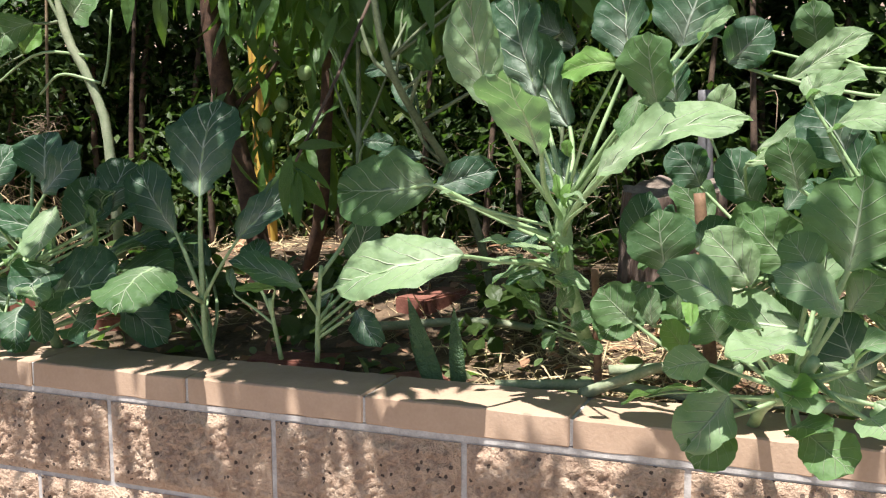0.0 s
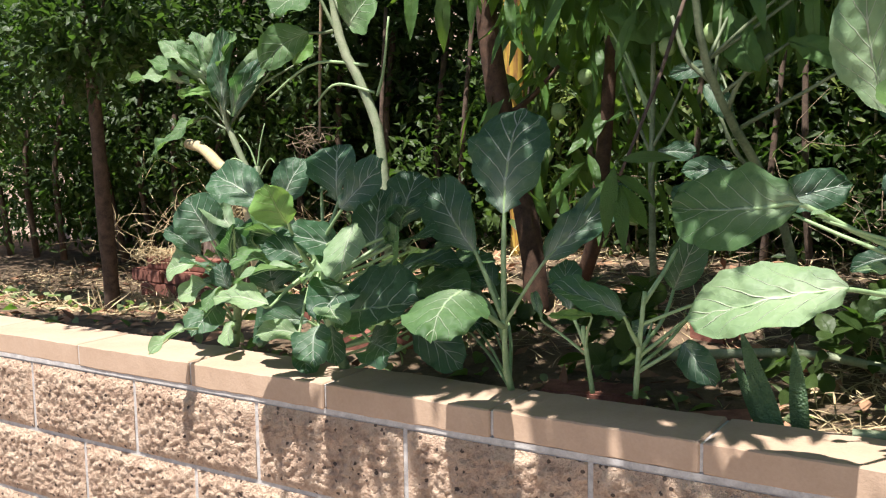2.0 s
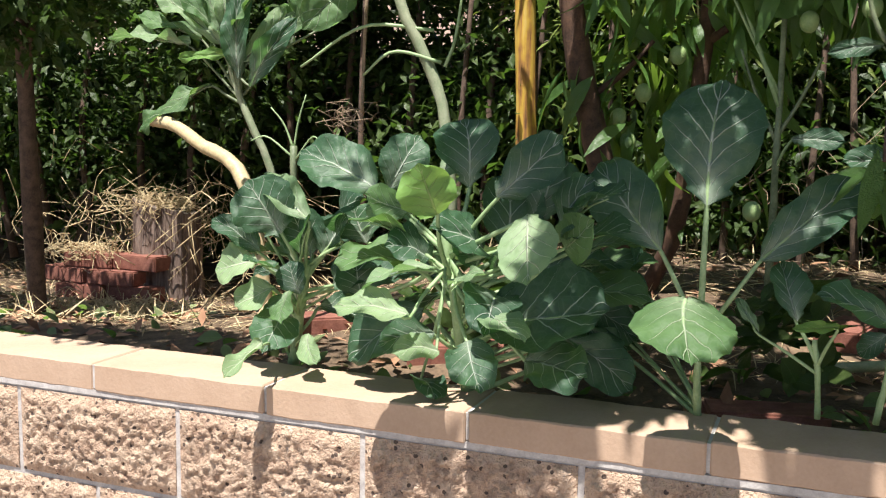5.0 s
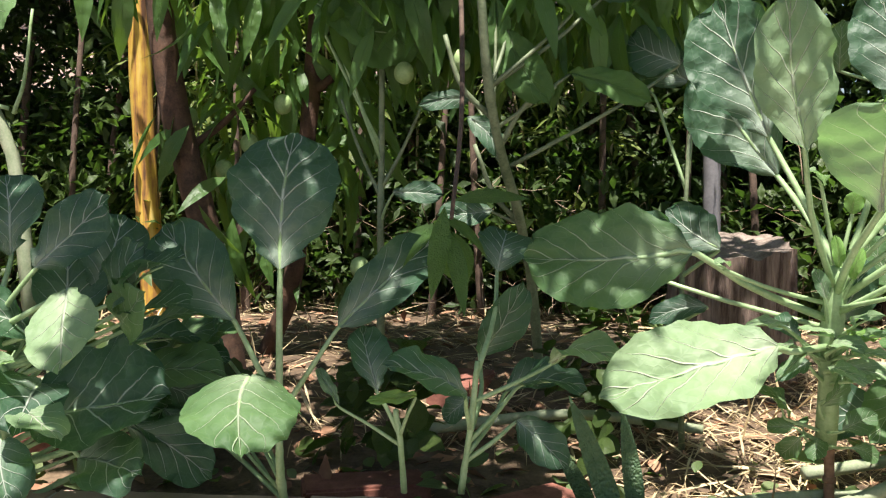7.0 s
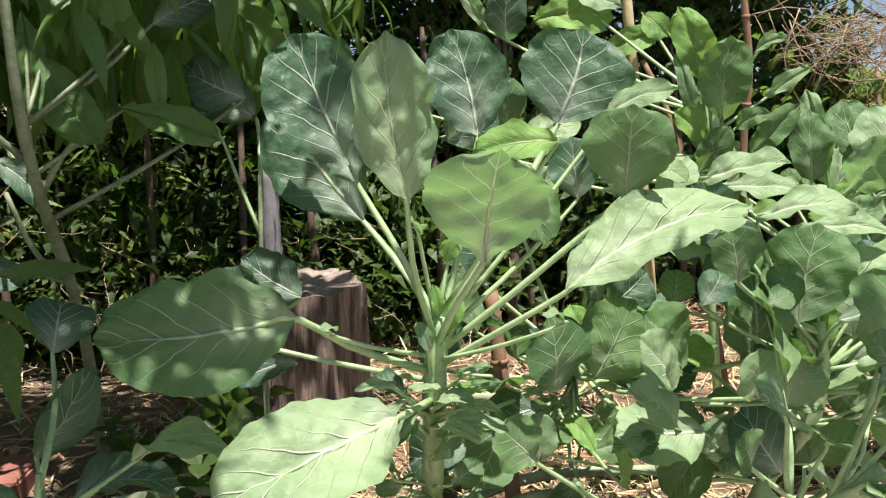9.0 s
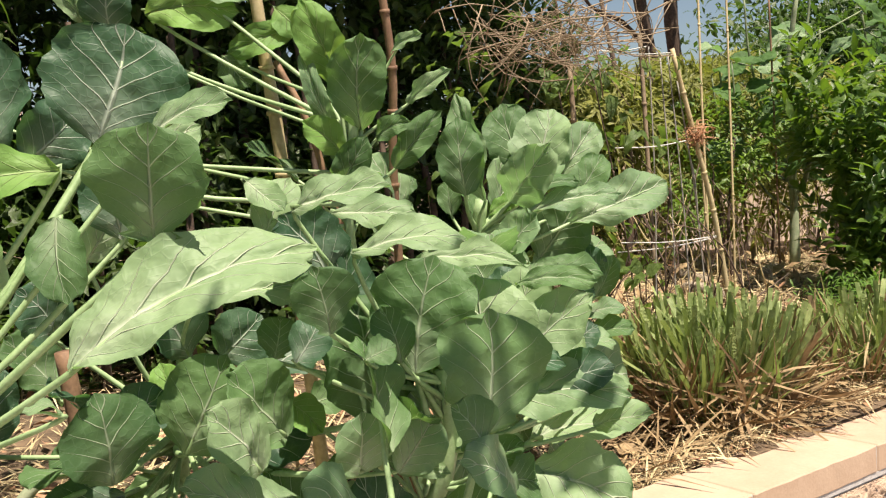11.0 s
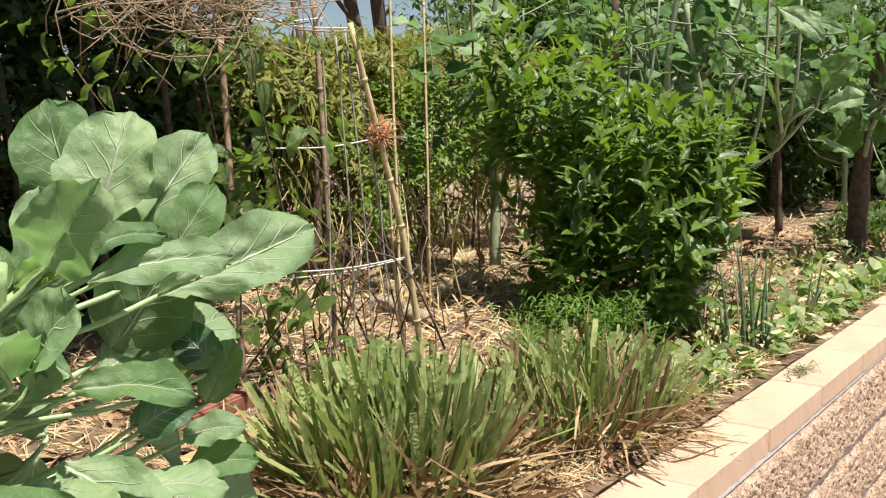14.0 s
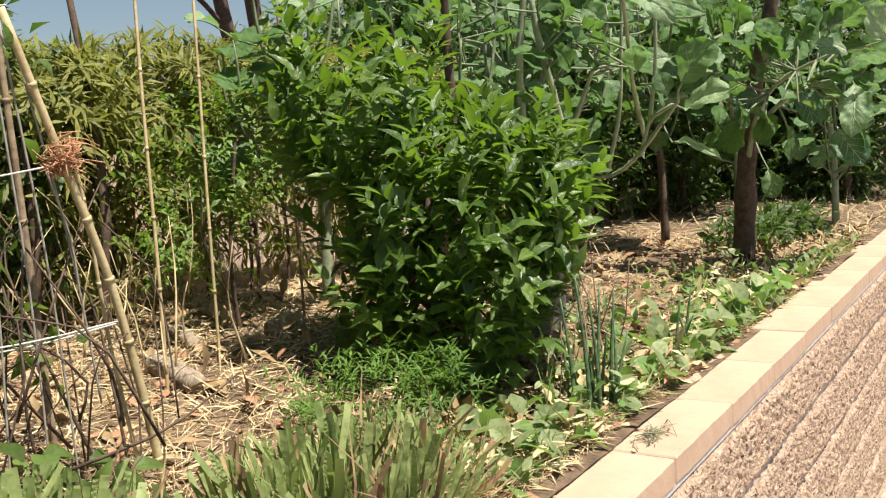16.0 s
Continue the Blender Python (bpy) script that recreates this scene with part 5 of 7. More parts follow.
def collard_tree(x, y, z, h, seed, leaves, label):
    rng = random.Random(seed)
    lean = rng.uniform(-0.15, 0.15)
    stem = [(x, y, z), (x + lean * 0.4, y, z + h * 0.3), (x + lean, y + 0.03, z + h * 0.65), (x + lean * 0.7, y - 0.05, z + h)]
    p = Plant("tree_collard", label, "plant", stem, 0.024, 0.010, "tree collards", M_BARK if seed == 7 else M_STALK)
    for k in range(10):
        a = rng.uniform(0, 6.28)
        s = Vector(stem[0]).lerp(Vector(stem[2]), 0.3 + 0.7 * rng.random())
        r, up = rng.uniform(0.14, 0.34), rng.uniform(0.35, 0.75)
        p.branch([s, s + Vector((0.6 * r * math.cos(a), 0.6 * r * math.sin(a), 0.18 * up)), s + Vector((r * math.cos(a), r * math.sin(a), 0.6 * up)), s + Vector((1.1 * r * math.cos(a), 1.1 * r * math.sin(a), up))], rng.uniform(0.006, 0.010), 0.004, M_TREESTEM, k)
    p.twigs += [p.on_stem(0.3 + 0.1 * i) for i in range(8)]
    for k in range(leaves):
        a = rng.uniform(0, 6.28)
        d = rng.uniform(0.03, 0.14)
        b = rng.choice(p.twigs) + Vector((d * math.cos(a), d * math.sin(a), rng.uniform(-0.03, 0.08)))
        l = rng.uniform(0.09, 0.23)
        e = b + Vector((l * math.cos(a + 0.4), l * math.sin(a + 0.4), rng.uniform(-0.12, 0.14)))
        p.leaf(b, e, l * rng.uniform(0.30, 0.42), rng.choice((M_TREE, M_TREE, M_TREE, M_MID, M_PALE)), (0.3 * math.cos(a) - 0.3, 0.3 * math.sin(a) - 0.3, 0.8), None, r=0.0025)
    return p


for x, y, h, seed, n in [(5.55, 1.05, 1.35, 5, 60), (6.2, 1.30, 1.4, 6, 60), (7.35, 1.15, 1.4, 7, 60), (7.0, 1.9, 1.5, 8, 46), (9.0, 1.2, 1.5, 9, 60), (5.0, 1.6, 1.3, 10, 40), (8.6, 0.50, 1.3, 12, 50), (6.7, 1.6, 1.4, 14, 50)]:
    collard_tree(x, y, soil_height(x, y) - 0.02, h, seed, n, "tall tree collard with grey-green leaves on pale stems")


# ---- odds and ends ----
for k, pts in enumerate([[(1.02, 0.18, 0.655), (1.25, 0.22, 0.665), (1.5, 0.20, 0.655)], [(1.22, 0.32, 0.67), (1.5, 0.40, 0.685), (1.75, 0.38, 0.67)], [(1.20, 0.16, 0.66), (1.28, 0.14, 0.70), (1.36, 0.20, 0.72), (1.48, 0.26, 0.70)],
                         [(1.3, 0.5, 0.70), (1.55, 0.52, 0.73), (1.8, 0.44, 0.70)], [(0.55, 0.55, 0.67), (0.85, 0.62, 0.69), (1.1, 0.56, 0.68)], [(1.5, 0.22, 0.66), (1.62, 0.12, 0.69), (1.75, 0.16, 0.67)], [(1.35, 0.62, 0.72), (1.42, 0.6, 0.80), (1.58, 0.62, 0.78)]]):
    pole("fallen_stalk", "old pale collard stalk lying on the straw", pts, 0.012, 0.009, M_STALK, 0, "fallen stalks", "stalk")
for k, (x, y, rz) in enumerate([(-0.22, 0.52, 20), (2.96, 1.02, 10), (2.20, 0.50, 70), (-0.62, 0.62, 35), (0.62, 0.85, 75), (0.47, 0.34, 15), (0.75, 0.30, 40)]):
    b = brick(x, y, soil_height(x, y) + 0.002, rz, 20 + k)
    tagged(b, "red paver half sunk in the straw", "paver", "loose red pavers")
tangle("dried_sprig", "dried grey-green sprig lying on the cap", (4.16, 0.085, 0.667), (0.07, 0.022, 0.004), 46, 0.06, 0.0013, plain("dried_sprig", (0.12, 0.14, 0.08), (0.26, 0.27, 0.17), 30.0, 0.9, 0.0004), 101, "sprig", 0.0, 0.5)
tangle("grass_bits", "dry grass blades fallen on the cap", (3.42, 0.10, 0.6655), (0.10, 0.05, 0.003), 12, 0.12, 0.0012, M_TWIG, 102, "grass", 0.0, 0.4)
litter("leaf_litter", "reddish dry leaves heaped under the citrus", (4.1, 5.0, 0.3, 0.75), 420, 0.06, M_DRY, CHIP, 103, 0.03, 0.5)
litter("leaf_litter", "reddish dry leaves heaped by the far trunk", (6.6, 8.2, 0.2, 0.9), 600, 0.06, M_DRY, CHIP, 104, 0.04, 0.5)


def pot(x, y, z):
    ob = empty("plant_pot", "weathered grey plastic pot tipped beside the bush", "pot")
    prof = [(0.075, 0.0), (0.085, 0.10), (0.095, 0.19), (0.105, 0.195), (0.105, 0.225), (0.097, 0.225), (0.088, 0.19), (0.07, 0.02), (0.0, 0.02)]
    n = 28
    verts = [(r * math.cos(2 * math.pi * i / n), r * math.sin(2 * math.pi * i / n), h) for r, h in prof for i in range(n)]
    faces = [(j * n + i, j * n + (i + 1) % n, (j + 1) * n + (i + 1) % n, (j + 1) * n + i) for j in range(len(prof) - 1) for i in range(n)]
    body = mesh_ob("body", verts, faces, plain("grey_plastic", (0.16, 0.15, 0.15), (0.27, 0.26, 0.25), 14.0, 0.6, 0.0006), ob)
    ob.matrix_basis = pose(x, y, z, 4, -5, 0) @ Matrix.Diagonal((0.72, 0.72, 1.1, 1))


pot(5.02, 0.74, soil_height(5.02, 0.74) - 0.02)


for k, (a, b, r) in enumerate([((4.79, 2.05, 0.66), (4.62, 1.72, 0.66), 0.034), ((4.42, 1.78, 0.65), (4.26, 1.52, 0.65), 0.026), ((4.02, 1.42, 0.65), (3.90, 1.14, 0.65), 0.032), ((4.60, 1.42, 0.65), (4.47, 1.40, 0.66), 0.040)]):
    z = soil_height(a[0], a[1])
    pole("log", "pale weathered piece of wood lying in the straw", [(a[0], a[1], z + r * 0.6), ((a[0] + b[0]) / 2, (a[1] + b[1]) / 2, z + r * 0.75), (b[0], b[1], z + r * 0.6)], r, r * 0.9, M_LOG, 0, "wood lying in the straw", "log")
tangle("straw_heap", "heap of dry straw on top of the stump", (-1.93, 1.66, 0.835), (0.15, 0.11, 0.03), 170, 0.12, 0.002, M_STRAW, 111, "straw", 0.0, 0.5)
tangle("straw_heap", "dry straw heaped over the stacked bricks", (-2.22, 1.55, soil_height(-2.2, 1.5) + 0.19), (0.18, 0.10, 0.02), 150, 0.13, 0.002, M_STRAW, 112, "straw", 0.0, 0.5)
tangle("straw_heap", "dry straw heaped in front of the bricks", (-1.75, 1.25, soil_height(-1.75, 1.25) + 0.03), (0.40, 0.14, 0.03), 260, 0.14, 0.0022, M_STRAW, 113, "straw", 0.1, 0.5)
tangle("dead_twigs", "small clump of grey dead twigs", (-0.60, 0.70, 1.17), (0.07, 0.04, 0.03), 34, 0.09, 0.0014, M_TWIG, 114, "twigs", 0.1, 0.6)
pole("hanging_stick", "thin brown stick hanging among the tree collards", [(-0.51, 0.66, 1.62), (-0.525, 0.66, 1.38), (-0.533, 0.66, 1.18)], 0.005, 0.004, M_TWIG, 0, "", "stick")
stub = Plant("cut_collard", "bare grey cut stem among the collards", "plant", [(-0.635, 0.5, 0.60), (-0.635, 0.5, 0.85), (-0.634, 0.5, 1.10)], 0.010, 0.008, "", M_TREESTEM)
for ends in (((-0.634, 0.5, 1.09), (-0.66, 0.5, 1.15), (-0.69, 0.49, 1.19)), ((-0.634, 0.5, 1.09), (-0.62, 0.5, 1.16), (-0.60, 0.5, 1.22)), ((-0.634, 0.5, 1.06), (-0.58, 0.49, 1.12), (-0.55, 0.48, 1.11)), ((-0.634, 0.5, 1.07), (-0.70, 0.49, 1.12), (-0.74, 0.48, 1.11))):
    stub.part(tube("shoot", ends, 0.003, 0.0015, M_STEM, None, 8, 6))
pale = Plant("tree_collard", "thick pale leaning stalk of a tall tree collard", "plant", [(0.80, 0.86, 0.66), (0.775, 0.78, 0.90), (0.745, 0.65, 1.07), (0.70, 0.50, 1.22), (0.675, 0.40, 1.36), (0.66, 0.36, 1.60)], 0.011, 0.008, "tree collards", M_TREESTEM)
for ends in (((0.70, 0.50, 1.22), (0.74, 0.47, 1.29), (0.80, 0.45, 1.33)), ((0.745, 0.65, 1.07), (0.69, 0.62, 1.13), (0.65, 0.60, 1.23)), ((0.69, 0.47, 1.27), (0.63, 0.45, 1.33), (0.60, 0.44, 1.42))):
    pale.part(tube("branch", ends, 0.006, 0.004, M_TREESTEM, None, 8, 7, 0.1, 3))
fork = Plant("sapling", "thin forked grey-green sapling under the peach tree", "plant", [(0.44, 0.80, 0.68), (0.445, 0.75, 1.04), (0.446, 0.75, 1.17), (0.448, 0.75, 1.45)], 0.009, 0.006, "", M_TREESTEM)
for ends in (((0.446, 0.75, 1.12), (0.40, 0.75, 1.22), (0.36, 0.75, 1.33)), ((0.446, 0.75, 1.14), (0.49, 0.75, 1.22), (0.53, 0.75, 1.31))):
    fork.part(tube("branch", ends, 0.005, 0.003, M_TREESTEM, None, 8, 6))
fork.leaf((0.344, 0.729, 1.481), (0.545, 0.705, 1.453), 0.071, M_TREE, (0.21, -0.97, -0.13), None, droop=0.02, cup=0.1, waist=0.3)
fork.leaf((0.300, 0.714, 1.530), (0.444, 0.648, 1.430), 0.034, M_TREE, (0.43, -0.90, -0.04), None, droop=0.08, cup=0.3)
pale.leaf((0.688, 0.499, 1.506), (0.693, 0.490, 1.332), 0.024, M_TREE, (0.18, -0.98, -0.12), None, droop=0.06, cup=0.3)
pale.leaf((0.712, 0.479, 1.436), (0.789, 0.428, 1.296), 0.041, M_TREE, (-0.33, -0.94, 0.01), None, droop=0.08, cup=0.2)
pale.leaf((0.827, 0.481, 1.357), (0.968, 0.425, 1.300), 0.030, M_TREE, (0.06, -0.99, 0.13), None, droop=0.08, cup=0.2)
pale.leaf((1.042, 0.578, 1.384), (0.944, 0.590, 1.432), 0.047, M_BLUE, (-0.08, -1.00, -0.00), None, droop=0.04, cup=0.15)
pale.leaf((0.636, 0.552, 1.282), (0.705, 0.514, 1.208), 0.026, M_BLUE, (0.29, -0.96, 0.08), None, droop=0.06, cup=0.3)
pale.leaf((0.644, 0.621, 1.323), (0.541, 0.587, 1.306), 0.021, M_BLUE, (0.04, -0.99, 0.14), None, droop=0.08, cup=0.2)
pale.leaf((0.686, 0.620, 1.100), (0.580, 0.568, 1.091), 0.028, M_BLUE, (0.02, -0.94, 0.34), None, droop=0.06, cup=0.2)
fork.leaf((0.475, 0.713, 1.133), (0.587, 0.670, 1.127), 0.025, M_BLUE, (0.16, -0.93, 0.32), None, droop=0.08, cup=0.2)
pale.leaf((0.827, 0.449, 1.457), (0.800, 0.436, 1.548), 0.030, M_TREE, (0.01, -0.99, -0.17), None, droop=0.04, cup=0.2)
pale.leaf((0.887, 0.538, 1.500), (0.986, 0.514, 1.548), 0.036, M_BLUE, (-0.05, -0.98, -0.17), None, droop=0.04, cup=0.2)

litter("straw", "pale straw on the far part of the bed", (7.4, 11.0, 0.2, 2.3), 6000, 0.12, M_STRAW, STRAW, 115)
shrub("low_shrub", "dark low shrub round the far trunk", "bush", [(7.45, 0.72, 0.70, 0.34, 0.20, 0.10, 1), (7.95, 0.62, 0.70, 0.25, 0.18, 0.09, 1)], M_HEDGE, HEDGE_LEAF, 900, 0.06, 116, singles=60)

litter("weeds", "small leafy weeds growing along the back of the cap", (3.7, 7.4, 0.168, 0.30), 700, 0.035, M_WEED, CITRUS_LEAF, 117, 0.05, 0.9)
litter("straw", "dry straw along the back of the cap", (2.2, 4.2, 0.170, 0.28), 2600, 0.06, M_STRAW, STRAW, 118, 0.03, 0.3)
# ---- collards ----
c1 = Plant('collard_plant', 'leafy blue-green collard growing behind the wall cap', 'plant', [(-0.473, 0.220, 0.648), (-0.456, 0.220, 0.762), (-0.424, 0.200, 0.871)], 0.012, 0.009, 'collards in the bed', M_STEM)
c1.leaf((-0.458, 0.150, 0.932), (-0.519, 0.120, 1.037), 0.065, M_BLUE, (0.18, -0.87, 0.46), None, cup=0.19, wave=0.024, droop=0.08)
c1.leaf((-0.395, 0.150, 0.962), (-0.528, 0.200, 1.052), 0.034, M_PALE, (0.13, -0.64, 0.75), None, cup=0.42, wave=0.066, droop=0.06)
c1.leaf((-0.509, 0.150, 0.893), (-0.601, 0.120, 0.960), 0.032, M_BLUE, (0.36, -0.58, 0.73), None, cup=0.37, wave=0.047, droop=0.1)
c1.leaf((-0.497, 0.120, 0.880), (-0.584, 0.100, 0.856), 0.042, M_PALE, (0.17, -0.73, 0.66), None, cup=0.19, wave=0.082, droop=0.04)
c1.leaf((-0.463, 0.120, 0.826), (-0.526, 0.080, 0.793), 0.036, M_PALE, (0.46, -0.43, 0.78), None, cup=0.39, wave=0.081, droop=0.03)
c1.leaf((-0.417, 0.200, 0.883), (-0.470, 0.200, 0.978), 0.051, M_BLUE, (0.18, -0.91, 0.36), None, cup=0.24, wave=0.034, droop=0.08)
c1.leaf((-0.415, 0.150, 0.811), (-0.439, 0.150, 0.877), 0.031, M_BLUE, (0.17, -0.92, 0.35), None, cup=0.32, wave=0.051, droop=0.14)
c1.leaf((-0.381, 0.120, 0.739), (-0.322, 0.050, 0.698), 0.025, M_PALE, (-0.25, -0.65, 0.71), None, cup=0.26, wave=0.055, droop=0.06)
c1.leaf((-0.392, 0.200, 0.884), (-0.367, 0.250, 0.960), 0.045, M_BLUE, (0.29, -0.75, 0.60), None, cup=0.37, wave=0.046, droop=0.16)
c1.leaf((-0.367, 0.200, 0.829), (-0.293, 0.200, 0.879), 0.045, M_BLUE, (0.22, -0.75, 0.62), None, cup=0.18, wave=0.072, droop=0.12)
c1.leaf((-0.504, 0.200, 0.727), (-0.532, 0.150, 0.711), 0.030, M_BLUE, (0.54, -0.45, 0.71), None, cup=0.31, wave=0.027, droop=0.13)
c1.leaf((-0.496, 0.200, 0.774), (-0.462, 0.100, 0.738), 0.033, M_BLUE, (0.36, -0.61, 0.70), None, cup=0.16, wave=0.047, droop=0.14)
c1.leaf((-0.397, -0.020, 0.749), (-0.429, -0.100, 0.698), 0.020, M_PALE, (0.08, -0.37, 0.92), 0.3, droop=0.05, waist=0.1, cup=0.4, wave=0.089)

c2 = Plant('collard_plant', 'bushy collard with a fresh yellow-green leaf', 'plant', [(-0.051, 0.140, 0.646), (-0.047, 0.080, 0.786), (-0.059, 0.060, 0.909), (-0.072, 0.060, 0.968)], 0.013, 0.008, 'collards in the bed', M_STEM)
c2.leaf((-0.036, -0.060, 1.004), (-0.054, -0.100, 1.089), 0.052, M_LIME, (-0.05, -0.68, 0.73), 0.8, cup=0.33, wave=0.079, droop=0.09)
c2.leaf((0.039, 0.020, 1.032), (0.150, 0.020, 1.136), 0.049, M_BLUE, (0.01, -0.93, 0.37), 0.8, cup=0.2, wave=0.048, droop=0.03)
c2.leaf((-0.047, 0.120, 1.040), (-0.074, 0.160, 1.164), 0.061, M_BLUE, (0.19, -0.84, 0.50), 0.8, cup=0.4, wave=0.043, droop=0.17)
c2.leaf((-0.208, 0.120, 1.030), (-0.155, 0.140, 1.132), 0.053, M_BLUE, (0.27, -0.86, 0.43), 0.8, cup=0.23, wave=0.025, droop=0.15)
c2.leaf((-0.200, 0.050, 1.034), (-0.357, 0.050, 1.099), 0.057, M_BLUE, (0.22, -0.76, 0.62), 0.8, cup=0.18, wave=0.054, droop=0.11)
c2.leaf((0.105, -0.020, 1.006), (0.137, -0.120, 0.907), 0.053, M_PALE, (-0.21, -0.45, 0.87), 0.8, cup=0.24, wave=0.024, droop=0.03)
c2.leaf((-0.076, -0.080, 0.836), (-0.195, -0.120, 0.848), 0.034, M_PALE, (-0.05, -0.58, 0.81), 0.8, cup=0.38, wave=0.054, droop=0.09)
c2.leaf((-0.051, -0.020, 0.910), (-0.155, -0.100, 0.880), 0.022, M_PALE, (0.20, 0.16, 0.97), 0.8, cup=0.35, wave=0.048, droop=0.11)
c2.leaf((0.011, 0.050, 0.811), (0.240, 0.000, 0.861), 0.081, M_BLUE, (-0.06, -0.72, 0.69), 0.8, cup=0.32, wave=0.02, droop=0.04)
c2.leaf((0.030, -0.020, 0.835), (0.131, -0.100, 0.813), 0.040, M_PALE, (0.11, -0.18, 0.98), 0.8, cup=0.12, wave=0.035, droop=0.11)
c2.leaf((0.005, -0.020, 0.790), (0.059, -0.100, 0.722), 0.045, M_BLUE, (0.35, -0.82, 0.45), 0.8, cup=0.23, wave=0.068, droop=0.14)
c2.leaf((0.088, 0.050, 0.748), (0.224, -0.050, 0.751), 0.054, M_BLUE, (0.52, -0.77, 0.36), 0.8, cup=0.21, wave=0.078, droop=0.06)
c2.leaf((-0.048, -0.020, 0.766), (-0.095, -0.100, 0.778), 0.026, M_PALE, (0.51, -0.49, 0.71), 0.8, cup=0.27, wave=0.042, droop=0.1)
c2.leaf((-0.283, 0.180, 0.920), (-0.313, 0.180, 0.990), 0.056, M_BLUE, (0.23, -0.93, 0.27), 0.8, cup=0.25, wave=0.078, droop=0.03)
c2.leaf((-0.293, 0.180, 0.809), (-0.307, 0.180, 0.891), 0.054, M_BLUE, (0.66, -0.73, 0.18), 0.8, cup=0.33, wave=0.057, droop=0.11)
c2.leaf((-0.035, -0.020, 0.878), (0.047, -0.060, 0.914), 0.015, M_PALE, (-0.07, -0.44, 0.90), 0.8, cup=0.28, wave=0.067, droop=0.06)
c2.leaf((-0.154, 0.100, 0.987), (-0.244, 0.100, 0.999), 0.036, M_PALE, (0.30, -0.72, 0.63), 0.8, cup=0.19, wave=0.051, droop=0.07)
c2.leaf((-0.119, 0.150, 1.062), (-0.042, 0.150, 1.085), 0.043, M_PALE, (0.14, -0.60, 0.78), 0.8, cup=0.38, wave=0.031, droop=0.13)
c2.leaf((-0.130, 0.100, 0.680), (-0.065, 0.020, 0.676), 0.033, M_BLUE, (0.60, -0.63, 0.49), 0.8, cup=0.26, wave=0.058, droop=0.09)

c3 = Plant('collard_plant', 'slender collard with large dark blue-green leaves', 'plant', [(0.369, 0.150, 0.658), (0.368, 0.130, 0.720), (0.371, 0.120, 0.811)], 0.008, 0.006, 'collards in the bed', M_STEM)
c3.leaf((0.373, 0.115, 1.025), (0.384, 0.170, 1.237), 0.089, M_BLUE, (0.10, -1.00, 0.01), None, droop=0.04, cup=0.12, wave=0.039)
c3.leaf((0.298, 0.127, 0.945), (0.179, 0.160, 1.091), 0.065, M_BLUE, (0.17, -0.97, 0.18), None, droop=0.04, cup=0.15, wave=0.054)
c3.leaf((0.461, 0.120, 0.938), (0.612, 0.200, 1.076), 0.045, M_BLUE, (0.09, -0.92, 0.39), None, droop=0.06, cup=0.4, wave=0.034)
c3.leaf((0.364, -0.025, 0.892), (0.397, -0.192, 0.823), 0.081, M_MID, (0.15, -0.67, 0.73), None, droop=0.12, cup=-0.25, wave=0.05, waist=0.05, peak=0.9)

c4 = Plant('collard_plant', 'young collard sprouts with thin pale stems', 'plant', [(0.649, 0.120, 0.687), (0.663, 0.100, 0.790), (0.673, 0.100, 0.893)], 0.006, 0.004, 'collards in the bed', M_STEM)
c4.leaf((0.673, 0.260, 0.874), (0.740, 0.210, 1.001), 0.040, M_BLUE, (0.40, -0.89, 0.19), None, cup=0.2, wave=0.026, droop=0.16)
c4.leaf((0.661, 0.040, 0.859), (0.555, -0.050, 0.919), 0.038, M_BLUE, (-0.38, -0.68, 0.63), None, cup=0.12, wave=0.035, droop=0.09)
c4.leaf((0.778, 0.120, 0.891), (0.888, 0.000, 0.904), 0.028, M_PALE, (0.10, -0.53, 0.84), None, cup=0.18, wave=0.063, droop=0.16)
c4.leaf((0.700, 0.250, 1.013), (0.717, 0.300, 1.080), 0.047, M_BLUE, (0.08, -0.93, 0.36), None, cup=0.35, wave=0.043, droop=0.12)

c4b = Plant('collard_plant', 'young collard sprouts with thin pale stems', 'plant', [(0.563, 0.120, 0.685), (0.558, 0.100, 0.771), (0.551, 0.100, 0.818)], 0.005, 0.004, 'collards in the bed', M_STEM)
c4b.leaf((0.524, 0.100, 0.847), (0.493, 0.150, 0.934), 0.033, M_BLUE, (0.20, -0.64, 0.74), None, cup=0.36, wave=0.054, droop=0.08)
c4b.leaf((0.587, 0.060, 0.849), (0.518, 0.020, 0.847), 0.011, M_LIME, (0.20, -0.75, 0.63), None, cup=0.23, wave=0.046, droop=0.08)
c4b.leaf((0.466, 0.100, 0.824), (0.422, 0.150, 0.869), 0.011, M_PALE, (0.34, -0.82, 0.46), None, cup=0.12, wave=0.058, droop=0.09)

c5 = Plant('collard_plant', 'tall collard with broad sunlit leaves on a thick stem', 'plant', [(1.205, 0.170, 0.761), (1.183, 0.100, 0.897), (1.179, 0.080, 0.980), (1.185, 0.075, 1.042)], 0.015, 0.017, 'collards in the bed', M_STEM)
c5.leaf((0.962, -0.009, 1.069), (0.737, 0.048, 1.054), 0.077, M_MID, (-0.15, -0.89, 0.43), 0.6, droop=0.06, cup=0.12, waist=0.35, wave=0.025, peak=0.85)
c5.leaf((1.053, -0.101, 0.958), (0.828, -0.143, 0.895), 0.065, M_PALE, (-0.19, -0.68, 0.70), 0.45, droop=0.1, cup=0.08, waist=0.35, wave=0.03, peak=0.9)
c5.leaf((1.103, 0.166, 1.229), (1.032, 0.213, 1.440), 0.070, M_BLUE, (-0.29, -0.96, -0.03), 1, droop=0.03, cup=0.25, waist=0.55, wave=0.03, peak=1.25)
